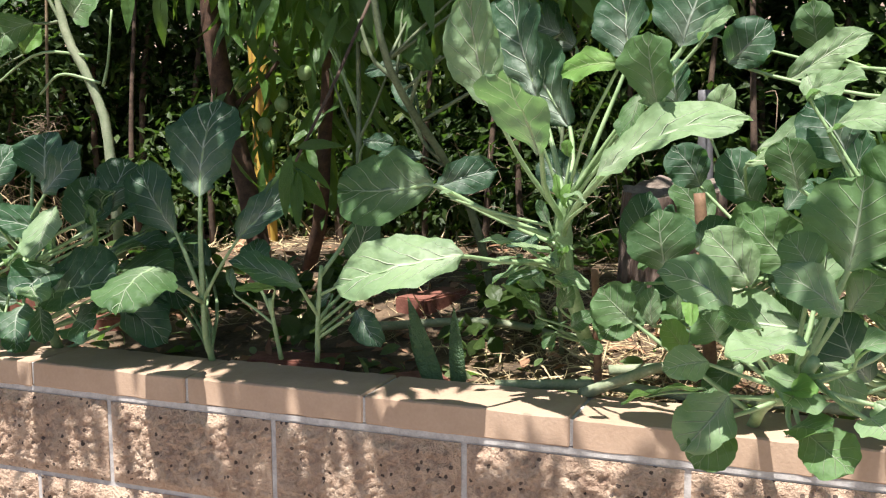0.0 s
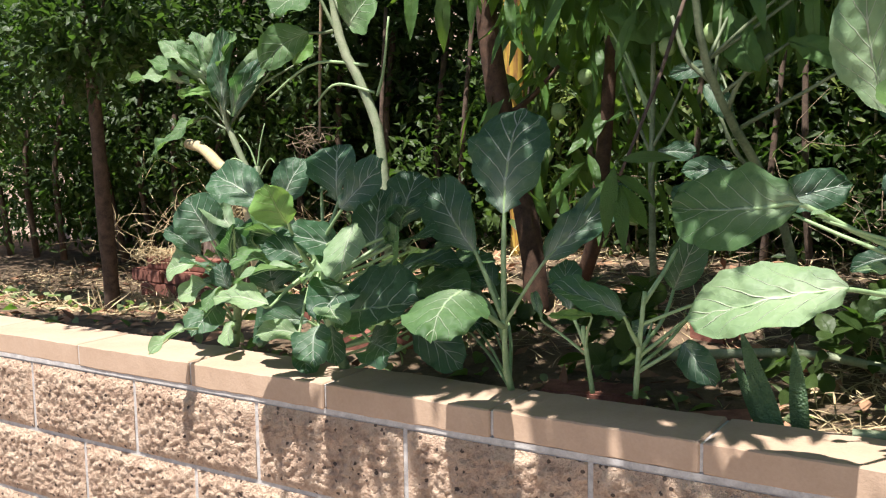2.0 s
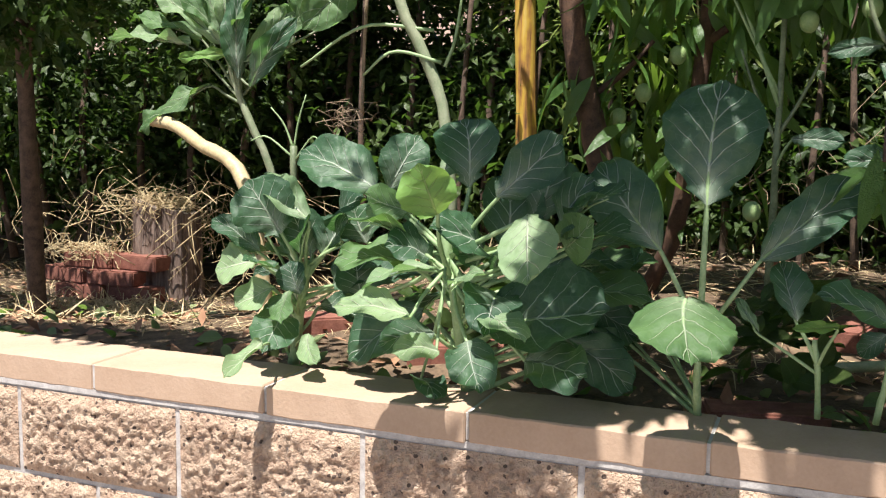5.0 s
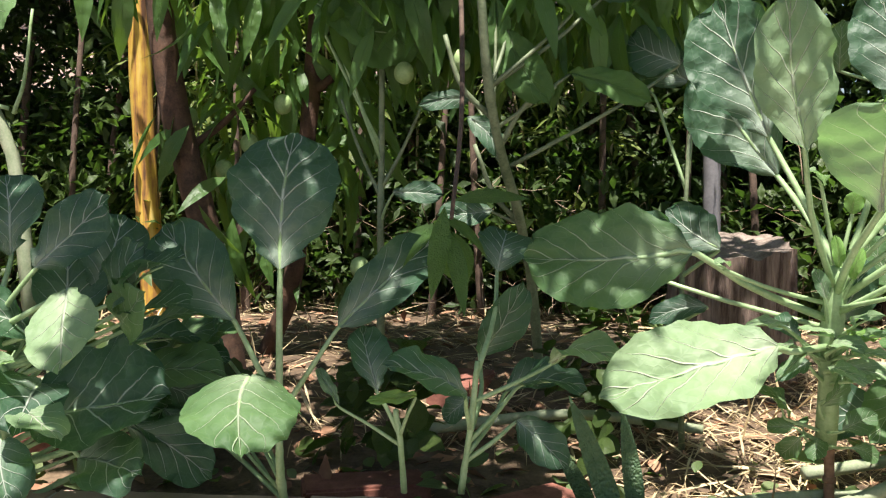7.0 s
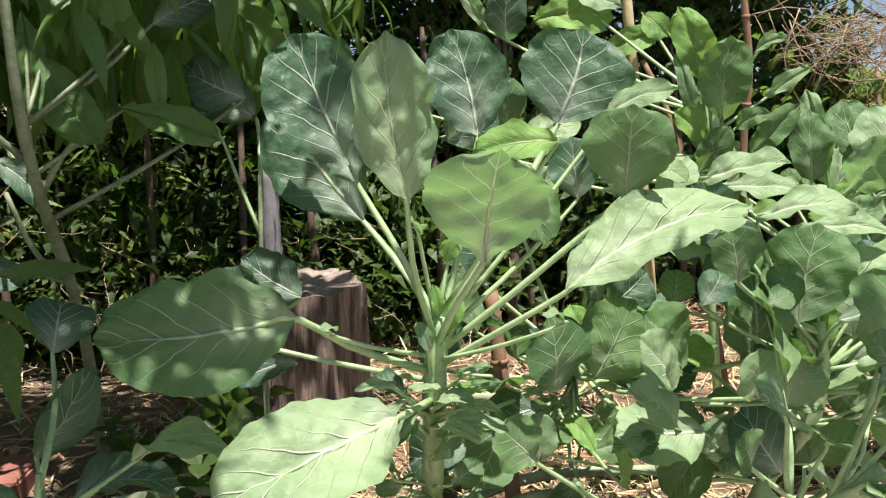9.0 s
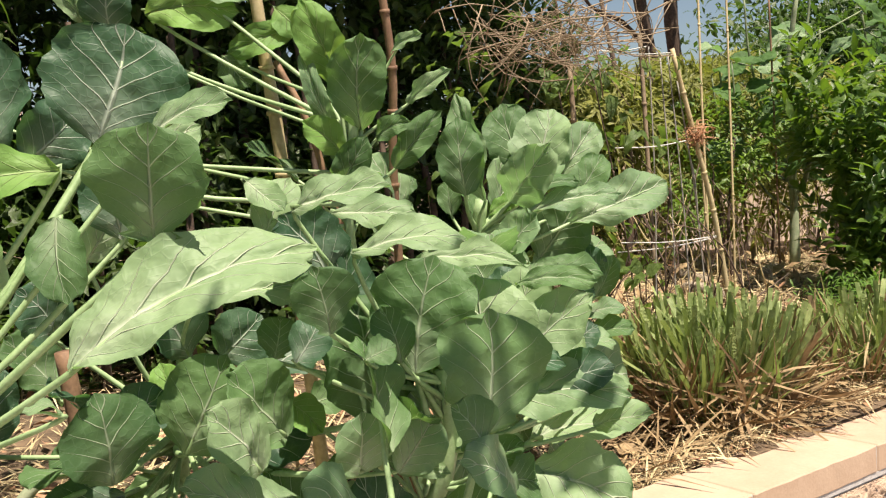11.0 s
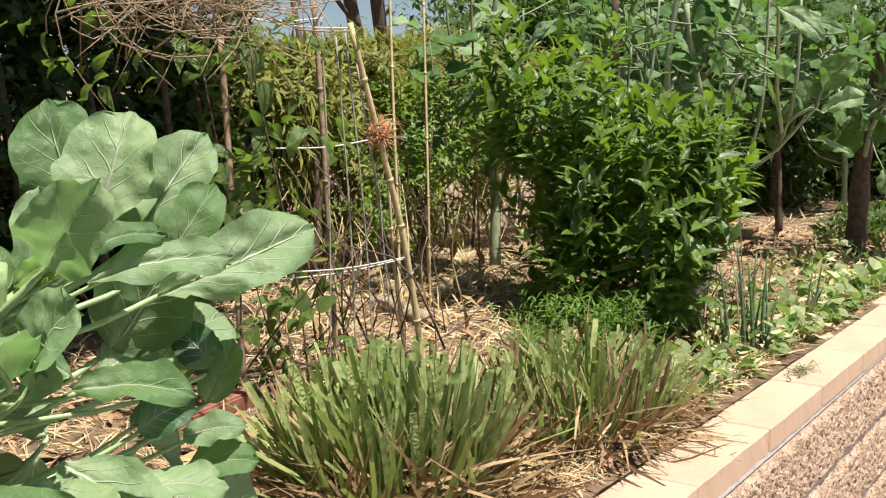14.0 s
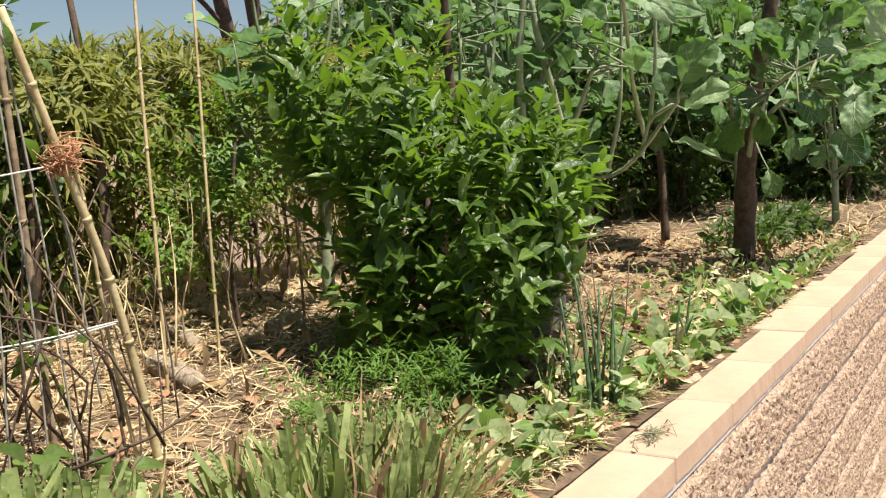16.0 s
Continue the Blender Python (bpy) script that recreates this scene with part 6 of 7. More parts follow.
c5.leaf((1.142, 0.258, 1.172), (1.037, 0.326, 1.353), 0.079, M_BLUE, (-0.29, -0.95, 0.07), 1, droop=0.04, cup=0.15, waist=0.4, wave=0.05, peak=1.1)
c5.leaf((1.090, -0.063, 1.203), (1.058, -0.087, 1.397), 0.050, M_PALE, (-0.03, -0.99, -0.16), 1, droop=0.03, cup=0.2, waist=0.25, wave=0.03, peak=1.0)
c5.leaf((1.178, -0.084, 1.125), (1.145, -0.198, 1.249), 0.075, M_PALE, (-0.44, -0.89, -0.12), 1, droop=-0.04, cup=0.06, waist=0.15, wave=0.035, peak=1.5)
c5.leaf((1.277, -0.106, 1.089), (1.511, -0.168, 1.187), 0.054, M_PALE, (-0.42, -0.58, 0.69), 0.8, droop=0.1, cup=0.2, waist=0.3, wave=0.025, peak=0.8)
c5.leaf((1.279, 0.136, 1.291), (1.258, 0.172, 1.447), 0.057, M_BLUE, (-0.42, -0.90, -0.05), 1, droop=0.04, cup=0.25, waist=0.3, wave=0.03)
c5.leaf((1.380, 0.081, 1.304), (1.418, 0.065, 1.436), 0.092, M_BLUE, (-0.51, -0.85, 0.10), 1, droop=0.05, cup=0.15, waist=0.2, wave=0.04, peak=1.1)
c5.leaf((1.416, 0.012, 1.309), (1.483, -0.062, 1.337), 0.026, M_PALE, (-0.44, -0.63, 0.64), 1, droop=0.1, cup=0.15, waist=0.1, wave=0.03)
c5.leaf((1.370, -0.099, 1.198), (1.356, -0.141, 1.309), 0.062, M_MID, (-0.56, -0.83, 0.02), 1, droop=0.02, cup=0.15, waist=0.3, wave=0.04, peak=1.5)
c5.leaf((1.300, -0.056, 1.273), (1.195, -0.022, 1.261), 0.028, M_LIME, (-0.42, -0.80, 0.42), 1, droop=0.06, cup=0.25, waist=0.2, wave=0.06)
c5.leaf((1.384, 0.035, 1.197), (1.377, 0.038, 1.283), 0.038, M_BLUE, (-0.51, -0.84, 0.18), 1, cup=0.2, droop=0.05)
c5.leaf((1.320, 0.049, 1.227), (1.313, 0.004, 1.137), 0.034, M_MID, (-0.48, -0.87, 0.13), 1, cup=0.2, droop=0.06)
c5.leaf((1.182, 0.024, 0.968), (1.199, -0.046, 0.993), 0.009, M_PALE, (-0.31, -0.67, 0.67), None, cup=0.2, droop=0.08, r=0.0028)
c5.leaf((1.182, 0.016, 0.931), (1.206, -0.062, 0.937), 0.010, M_PALE, (-0.31, -0.66, 0.68), None, cup=0.2, droop=0.08, r=0.0028)
c5.leaf((1.110, 0.052, 0.961), (1.040, 0.014, 0.967), 0.009, M_PALE, (-0.25, -0.70, 0.67), None, cup=0.2, droop=0.08, r=0.0028)
c5.leaf((1.195, 0.015, 0.953), (1.213, -0.058, 0.968), 0.008, M_PALE, (-0.32, -0.66, 0.67), None, cup=0.2, droop=0.08, r=0.0028)
c5.leaf((1.115, 0.046, 0.939), (1.064, -0.005, 0.923), 0.009, M_PALE, (-0.25, -0.68, 0.69), None, cup=0.2, droop=0.08, r=0.0028)
c5.leaf((1.155, 0.022, 0.909), (1.177, -0.055, 0.908), 0.011, M_PALE, (-0.29, -0.66, 0.69), None, cup=0.2, droop=0.08, r=0.0028)
c5.leaf((1.133, 0.037, 0.931), (1.075, -0.016, 0.895), 0.009, M_PALE, (-0.26, -0.67, 0.69), None, cup=0.2, droop=0.08, r=0.0028)
c5.leaf((0.856, 0.268, 1.045), (0.989, 0.286, 1.084), 0.040, M_BLUE, (0.33, -0.91, 0.24), None, cup=0.2, waist=0.2)
c5.leaf((1.180, 0.030, 0.924), (1.217, 0.000, 0.963), 0.014, M_PALE, (-0.22, -0.47, 0.85), None, r=0.0028, cup=0.38, wave=0.055, droop=0.16)
c5.leaf((1.132, 0.070, 0.938), (1.103, 0.120, 0.963), 0.019, M_BLUE, (-0.27, -0.73, 0.63), None, r=0.0028, cup=0.14, wave=0.075, droop=0.1)
c5.leaf((1.188, 0.050, 0.889), (1.206, 0.000, 0.897), 0.012, M_PALE, (-0.22, -0.47, 0.86), None, r=0.0028, cup=0.25, wave=0.082, droop=0.05)
c5.leaf((1.192, 0.060, 1.117), (1.196, 0.050, 1.148), 0.014, M_LIME, (-0.39, -0.88, 0.28), None, r=0.0028, cup=0.26, wave=0.037, droop=0.08)
c5.leaf((1.148, 0.040, 1.157), (1.113, 0.000, 1.174), 0.012, M_PALE, (-0.27, -0.64, 0.72), None, r=0.0028, cup=0.36, wave=0.048, droop=0.14)
c5.leaf((1.267, -0.120, 1.053), (1.230, -0.130, 1.063), 0.010, M_PALE, (-0.20, -0.36, 0.91), None, r=0.0028, cup=0.1, wave=0.09, droop=0.16)
c5.leaf((1.009, -0.020, 1.049), (0.986, -0.040, 1.056), 0.009, M_PALE, (-0.14, -0.39, 0.91), None, r=0.0028, cup=0.32, wave=0.034, droop=0.12)
c5.leaf((1.176, 0.040, 0.907), (1.248, 0.000, 0.892), 0.015, M_PALE, (-0.27, -0.57, 0.78), None, r=0.0028, cup=0.16, wave=0.046, droop=0.03)
c5.leaf((1.143, 0.060, 0.907), (1.088, 0.020, 0.893), 0.015, M_BLUE, (-0.28, -0.71, 0.65), None, r=0.0028, cup=0.12, wave=0.031, droop=0.06)
c5.leaf((1.160, 0.040, 0.932), (1.190, -0.020, 0.940), 0.016, M_PALE, (-0.22, -0.48, 0.85), None, r=0.0028, cup=0.37, wave=0.037, droop=0.15)
c5.leaf((1.169, 0.040, 0.954), (1.105, 0.000, 0.963), 0.010, M_PALE, (-0.21, -0.48, 0.85), None, r=0.0028, cup=0.1, wave=0.024, droop=0.04)
c5.leaf((1.181, 0.030, 0.954), (1.215, -0.020, 0.955), 0.010, M_LIME, (-0.29, -0.61, 0.74), None, r=0.0028, cup=0.4, wave=0.077, droop=0.03)
c5.leaf((1.159, 0.050, 0.999), (1.140, 0.050, 1.042), 0.011, M_PALE, (-0.30, -0.71, 0.64), None, r=0.0028, cup=0.4, wave=0.036, droop=0.07)
c5.leaf((1.193, 0.050, 1.026), (1.202, 0.040, 1.072), 0.011, M_LIME, (-0.37, -0.81, 0.46), None, r=0.0028, cup=0.29, wave=0.034, droop=0.17)
c5.leaf((1.177, 0.060, 1.042), (1.170, 0.060, 1.088), 0.009, M_LIME, (-0.35, -0.82, 0.45), None, r=0.0028, cup=0.22, wave=0.06, droop=0.11)

c5b = Plant('collard_plant', 'dark shaded collard beside the stump', 'plant', [(1.06, 0.56, 0.64), (1.05, 0.55, 0.95), (1.06, 0.56, 1.25)], 0.006, 0.004, 'collards in the bed', M_TREESTEM)
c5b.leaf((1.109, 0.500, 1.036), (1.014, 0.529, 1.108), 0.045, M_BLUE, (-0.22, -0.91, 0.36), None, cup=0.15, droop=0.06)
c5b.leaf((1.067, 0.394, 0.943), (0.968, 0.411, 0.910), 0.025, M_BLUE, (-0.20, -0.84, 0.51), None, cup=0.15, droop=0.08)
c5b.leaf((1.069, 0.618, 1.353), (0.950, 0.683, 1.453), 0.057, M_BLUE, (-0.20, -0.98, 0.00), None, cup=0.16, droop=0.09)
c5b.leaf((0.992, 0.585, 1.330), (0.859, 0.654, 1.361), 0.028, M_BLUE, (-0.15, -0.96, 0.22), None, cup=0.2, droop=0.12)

c6 = Plant('collard_plant', 'low collard with dark shaded leaves', 'plant', [(1.549, 0.350, 0.806), (1.540, 0.320, 0.872), (1.536, 0.300, 0.914)], 0.011, 0.008, 'collards in the bed', M_STEM)
c6.leaf((1.479, 0.153, 0.912), (1.531, 0.118, 1.037), 0.061, M_MID, (-0.52, -0.79, 0.34), None, cup=0.15, waist=0.2)
c6.leaf((1.531, 0.178, 0.899), (1.642, 0.106, 0.932), 0.053, M_BLUE, (-0.52, -0.73, 0.44), None, cup=0.15)
c6.leaf((1.496, 0.209, 0.943), (1.484, 0.229, 1.021), 0.029, M_LIME, (-0.47, -0.78, 0.41), None, cup=0.25)
c6.leaf((1.345, 0.087, 0.815), (1.343, 0.086, 0.890), 0.026, M_PALE, (-0.38, -0.69, 0.61), None, cup=0.2)
c6.leaf((1.434, 0.095, 0.817), (1.492, 0.001, 0.839), 0.029, M_MID, (-0.42, -0.62, 0.66), None, cup=0.2)
c6.leaf((1.406, 0.126, 0.866), (1.414, 0.051, 0.831), 0.016, M_LIME, (-0.39, -0.65, 0.66), None)
c6.leaf((1.472, 0.274, 0.901), (1.449, 0.301, 0.977), 0.024, M_BLUE, (-0.42, -0.76, 0.50), None)
c6.leaf((1.366, 0.080, 0.917), (1.352, 0.060, 1.027), 0.055, M_MID, (0.14, -0.94, 0.30), None, cup=0.2, waist=0.2)
c6.leaf((1.487, -0.046, 0.877), (1.381, -0.077, 0.943), 0.037, M_PALE, (0.09, -0.79, 0.61), None, cup=0.2, waist=0.2)
c6.leaf((1.513, 0.003, 0.914), (1.440, -0.022, 1.003), 0.043, M_PALE, (0.07, -0.84, 0.54), None, cup=0.2, waist=0.2)
c6.leaf((1.580, 0.068, 0.929), (1.496, 0.045, 1.027), 0.052, M_MID, (0.04, -0.92, 0.38), None, cup=0.2, waist=0.2)
c6.leaf((1.609, -0.057, 0.902), (1.606, -0.076, 0.980), 0.048, M_PALE, (-0.00, -0.88, 0.48), None, cup=0.2, waist=0.2)
c6.leaf((1.690, 0.027, 0.938), (1.656, 0.013, 1.105), 0.075, M_MID, (-0.04, -0.96, 0.28), None, cup=0.2, waist=0.2)
c6.leaf((1.508, 0.177, 1.029), (1.457, 0.148, 1.130), 0.044, M_BLUE, (0.07, -0.97, 0.24), None, cup=0.2, waist=0.2)
c6.leaf((1.506, 0.162, 1.125), (1.691, 0.133, 1.159), 0.044, M_PALE, (0.00, -0.78, 0.63), None, cup=0.2, waist=0.2)
c6.leaf((1.489, 0.110, 1.107), (1.670, 0.083, 1.109), 0.030, M_PALE, (0.01, -0.73, 0.68), None, cup=0.2, waist=0.2)
c6.leaf((1.408, 0.255, 1.162), (1.450, 0.227, 1.248), 0.031, M_PALE, (0.09, -0.93, 0.36), None, cup=0.2, waist=0.2)
c6.leaf((1.661, -0.060, 0.892), (1.704, -0.082, 0.958), 0.033, M_PALE, (-0.04, -0.83, 0.55), None, cup=0.2, waist=0.2)
c6.leaf((1.412, -0.028, 0.802), (1.379, -0.052, 0.856), 0.025, M_LIME, (0.11, -0.80, 0.59), None, cup=0.2, waist=0.2)
c6.leaf((1.313, 0.169, 0.882), (1.243, 0.105, 0.781), 0.045, M_MID, (0.16, -0.88, 0.44), None, cup=0.2, waist=0.2)
c6.leaf((1.390, 0.350, 1.052), (1.338, 0.316, 1.131), 0.046, M_BLUE, (0.12, -0.97, 0.23), None, cup=0.2, waist=0.2)
c6.leaf((1.583, 0.258, 1.009), (1.638, 0.232, 1.064), 0.048, M_BLUE, (-0.00, -0.94, 0.35), None, cup=0.2, waist=0.2)
c6.leaf((1.401, 0.190, 0.947), (1.471, 0.171, 0.993), 0.038, M_BLUE, (0.09, -0.92, 0.38), None, cup=0.2, waist=0.2)
c6.leaf((1.264, 0.320, 0.926), (1.298, 0.306, 1.042), 0.042, M_BLUE, (0.16, -0.95, 0.28), None, cup=0.2, waist=0.2)

c7 = Plant('collard_plant', 'tall staked collard with upright oval leaves', 'plant', [(1.95, 0.42, 0.62), (1.884, 0.382, 1.131), (1.886, 0.370, 1.225), (1.886, 0.356, 1.307), (1.880, 0.351, 1.399)], 0.01, 0.008, 'collards in the bed', M_STEM)
c7.leaf((1.865, 0.361, 1.405), (1.793, 0.338, 1.533), 0.035, M_LIME, (-0.55, -0.83, -0.04), None, cup=0.22, waist=0.2)
c7.leaf((1.897, 0.347, 1.327), (1.874, 0.293, 1.480), 0.056, M_MID, (-0.58, -0.81, 0.05), None, cup=0.22, waist=0.2)
c7.leaf((1.866, 0.369, 1.314), (1.797, 0.349, 1.458), 0.018, M_PALE, (-0.54, -0.82, 0.20), None, cup=0.22, waist=0.2)
c7.leaf((1.936, 0.304, 1.450), (1.954, 0.235, 1.471), 0.014, M_PALE, (-0.56, -0.71, 0.42), None, cup=0.22, waist=0.2)
c7.leaf((1.957, 0.299, 1.369), (1.989, 0.216, 1.415), 0.017, M_PALE, (-0.58, -0.72, 0.37), None, cup=0.22, waist=0.2)
c7.leaf((1.940, 0.319, 1.263), (1.977, 0.233, 1.350), 0.026, M_MID, (-0.60, -0.76, 0.24), None, cup=0.22, waist=0.2)
c7.leaf((1.863, 0.374, 1.231), (1.882, 0.309, 1.314), 0.031, M_MID, (-0.56, -0.81, 0.17), None, cup=0.22, waist=0.2)
c7.leaf((1.869, 0.368, 1.296), (1.796, 0.364, 1.347), 0.029, M_LIME, (-0.53, -0.81, 0.23), None, cup=0.22, waist=0.2)
c7.leaf((1.876, 0.365, 1.225), (1.900, 0.299, 1.253), 0.017, M_LIME, (-0.52, -0.73, 0.44), None, cup=0.22, waist=0.2)
c7.leaf((1.915, 0.334, 1.316), (1.939, 0.265, 1.336), 0.019, M_MID, (-0.58, -0.78, 0.23), None, cup=0.22, waist=0.2)
c7.leaf((1.652, 0.629, 1.553), (1.781, 0.531, 1.548), 0.047, M_LIME, (-0.45, -0.89, 0.13), None, cup=0.22, waist=0.2)
c7.leaf((1.700, 0.594, 1.615), (1.794, 0.520, 1.568), 0.029, M_PALE, (-0.43, -0.82, 0.38), None, cup=0.22, waist=0.2)
c7.leaf((1.887, 0.508, 1.527), (1.764, 0.552, 1.480), 0.029, M_LIME, (-0.50, -0.85, 0.15), None, cup=0.22, waist=0.2)
c7.leaf((1.567, 0.668, 1.535), (1.498, 0.647, 1.608), 0.020, M_PALE, (-0.35, -0.93, 0.12), None, cup=0.22, waist=0.2)
c7.leaf((1.603, 0.657, 1.512), (1.590, 0.608, 1.621), 0.040, M_BLUE, (-0.38, -0.92, -0.08), None, cup=0.22, waist=0.2)
c7.leaf((1.848, 0.526, 1.556), (1.876, 0.482, 1.506), 0.029, M_LIME, (-0.52, -0.85, 0.04), None, cup=0.22, waist=0.2)
c7.leaf((1.773, 0.582, 1.479), (1.799, 0.541, 1.420), 0.027, M_MID, (-0.48, -0.87, 0.08), None, cup=0.22, waist=0.2)
c7.leaf((1.540, 0.562, 1.267), (1.694, 0.525, 1.359), 0.041, M_PALE, (-0.00, -0.88, 0.47), None, cup=0.2, waist=0.2)
c7.leaf((1.419, 0.553, 1.304), (1.500, 0.522, 1.385), 0.056, M_BLUE, (0.07, -0.99, 0.12), None, cup=0.2, waist=0.2)
c7.leaf((1.598, 0.659, 1.333), (1.583, 0.619, 1.436), 0.045, M_MID, (0.01, -1.00, 0.01), None, cup=0.2, waist=0.2)
c7.leaf((1.361, 0.642, 1.376), (1.351, 0.600, 1.470), 0.040, M_MID, (0.11, -0.99, -0.01), None, cup=0.2, waist=0.2)

c8 = Plant('collard_plant', 'large collard spilling over the wall cap', 'plant', [(1.76, 0.17, 0.60), (1.743, 0.050, 0.758), (1.754, -0.016, 0.841), (1.761, -0.036, 0.926), (1.752, -0.037, 1.001)], 0.013, 0.010, 'collards in the bed', M_STEM)
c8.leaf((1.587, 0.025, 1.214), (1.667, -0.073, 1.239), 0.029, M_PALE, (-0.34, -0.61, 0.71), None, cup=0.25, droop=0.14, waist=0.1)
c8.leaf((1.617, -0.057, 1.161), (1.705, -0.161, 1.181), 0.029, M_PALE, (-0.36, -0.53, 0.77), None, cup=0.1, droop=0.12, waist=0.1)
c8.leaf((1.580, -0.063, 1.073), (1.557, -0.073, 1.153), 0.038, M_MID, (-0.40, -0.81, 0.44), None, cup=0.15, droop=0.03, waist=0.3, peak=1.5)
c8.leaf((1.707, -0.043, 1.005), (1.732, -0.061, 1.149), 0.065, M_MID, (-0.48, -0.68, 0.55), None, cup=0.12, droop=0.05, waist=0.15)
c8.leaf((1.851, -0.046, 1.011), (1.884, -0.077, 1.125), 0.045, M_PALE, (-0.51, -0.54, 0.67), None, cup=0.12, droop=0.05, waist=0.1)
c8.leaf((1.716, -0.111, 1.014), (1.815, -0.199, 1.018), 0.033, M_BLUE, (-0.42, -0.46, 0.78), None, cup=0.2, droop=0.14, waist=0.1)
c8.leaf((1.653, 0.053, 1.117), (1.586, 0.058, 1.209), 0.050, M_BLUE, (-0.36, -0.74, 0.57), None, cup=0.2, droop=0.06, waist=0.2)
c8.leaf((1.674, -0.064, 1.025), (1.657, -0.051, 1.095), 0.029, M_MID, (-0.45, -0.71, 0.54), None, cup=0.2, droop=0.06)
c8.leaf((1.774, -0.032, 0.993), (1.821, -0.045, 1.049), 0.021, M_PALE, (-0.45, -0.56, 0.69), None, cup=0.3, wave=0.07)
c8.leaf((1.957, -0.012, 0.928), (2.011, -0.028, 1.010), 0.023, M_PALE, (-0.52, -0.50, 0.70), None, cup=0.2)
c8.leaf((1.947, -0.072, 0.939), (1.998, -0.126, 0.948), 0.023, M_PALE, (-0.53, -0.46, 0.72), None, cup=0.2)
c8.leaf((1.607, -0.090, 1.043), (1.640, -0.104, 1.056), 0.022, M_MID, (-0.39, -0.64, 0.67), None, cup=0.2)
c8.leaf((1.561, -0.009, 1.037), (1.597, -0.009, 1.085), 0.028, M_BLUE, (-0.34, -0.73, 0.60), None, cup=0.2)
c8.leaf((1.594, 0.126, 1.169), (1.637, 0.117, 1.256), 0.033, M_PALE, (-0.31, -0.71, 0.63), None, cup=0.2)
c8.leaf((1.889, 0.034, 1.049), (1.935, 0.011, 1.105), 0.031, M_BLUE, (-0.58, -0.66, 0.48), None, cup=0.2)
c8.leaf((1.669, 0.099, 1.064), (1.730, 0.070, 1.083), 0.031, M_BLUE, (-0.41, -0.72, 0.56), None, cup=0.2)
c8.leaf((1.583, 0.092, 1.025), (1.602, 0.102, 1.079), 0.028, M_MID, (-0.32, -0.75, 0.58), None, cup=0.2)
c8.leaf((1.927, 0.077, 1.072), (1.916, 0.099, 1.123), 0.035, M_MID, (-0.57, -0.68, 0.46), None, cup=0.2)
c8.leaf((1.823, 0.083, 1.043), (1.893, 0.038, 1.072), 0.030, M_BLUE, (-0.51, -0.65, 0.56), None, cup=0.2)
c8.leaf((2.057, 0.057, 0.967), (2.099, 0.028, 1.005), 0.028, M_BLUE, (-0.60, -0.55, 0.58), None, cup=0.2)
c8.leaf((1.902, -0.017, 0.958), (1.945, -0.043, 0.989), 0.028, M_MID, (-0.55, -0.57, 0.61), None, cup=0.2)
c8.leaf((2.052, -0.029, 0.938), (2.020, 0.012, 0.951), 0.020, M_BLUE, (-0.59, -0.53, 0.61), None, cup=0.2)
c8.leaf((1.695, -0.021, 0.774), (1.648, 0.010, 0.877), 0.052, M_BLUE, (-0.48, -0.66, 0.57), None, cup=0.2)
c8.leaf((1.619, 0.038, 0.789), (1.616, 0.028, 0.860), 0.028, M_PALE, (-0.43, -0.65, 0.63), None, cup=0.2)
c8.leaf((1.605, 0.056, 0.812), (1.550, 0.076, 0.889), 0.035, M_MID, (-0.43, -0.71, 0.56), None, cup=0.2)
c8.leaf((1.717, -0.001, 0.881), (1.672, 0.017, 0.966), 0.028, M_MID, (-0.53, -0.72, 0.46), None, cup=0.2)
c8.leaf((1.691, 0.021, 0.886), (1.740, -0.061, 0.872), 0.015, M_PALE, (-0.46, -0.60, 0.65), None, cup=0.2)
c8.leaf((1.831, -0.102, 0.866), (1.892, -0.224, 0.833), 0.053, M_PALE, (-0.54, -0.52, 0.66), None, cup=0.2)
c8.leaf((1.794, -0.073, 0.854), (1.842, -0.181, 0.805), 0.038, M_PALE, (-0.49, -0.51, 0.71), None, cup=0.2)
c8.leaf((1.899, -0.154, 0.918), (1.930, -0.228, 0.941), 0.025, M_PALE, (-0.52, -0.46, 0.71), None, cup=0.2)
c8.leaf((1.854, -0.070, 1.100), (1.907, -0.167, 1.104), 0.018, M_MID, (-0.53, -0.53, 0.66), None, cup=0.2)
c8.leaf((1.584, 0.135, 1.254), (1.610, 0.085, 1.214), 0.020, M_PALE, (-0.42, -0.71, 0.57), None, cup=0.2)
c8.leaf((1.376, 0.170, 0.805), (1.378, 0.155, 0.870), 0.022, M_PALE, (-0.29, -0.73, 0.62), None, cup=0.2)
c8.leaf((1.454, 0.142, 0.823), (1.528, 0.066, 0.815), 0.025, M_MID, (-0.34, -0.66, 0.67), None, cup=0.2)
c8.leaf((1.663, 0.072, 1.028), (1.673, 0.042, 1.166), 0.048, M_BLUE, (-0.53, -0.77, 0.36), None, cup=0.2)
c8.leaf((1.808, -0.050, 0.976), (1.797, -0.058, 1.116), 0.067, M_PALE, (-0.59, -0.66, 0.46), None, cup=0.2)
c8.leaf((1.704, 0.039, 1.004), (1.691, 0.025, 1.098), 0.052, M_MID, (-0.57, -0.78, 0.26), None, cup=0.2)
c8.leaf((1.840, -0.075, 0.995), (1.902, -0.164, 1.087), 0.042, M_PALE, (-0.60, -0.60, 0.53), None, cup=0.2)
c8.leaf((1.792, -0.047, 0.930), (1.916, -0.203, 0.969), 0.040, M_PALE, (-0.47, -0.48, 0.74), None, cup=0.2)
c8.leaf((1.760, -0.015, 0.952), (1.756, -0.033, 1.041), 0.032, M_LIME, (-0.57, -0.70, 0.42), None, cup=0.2)
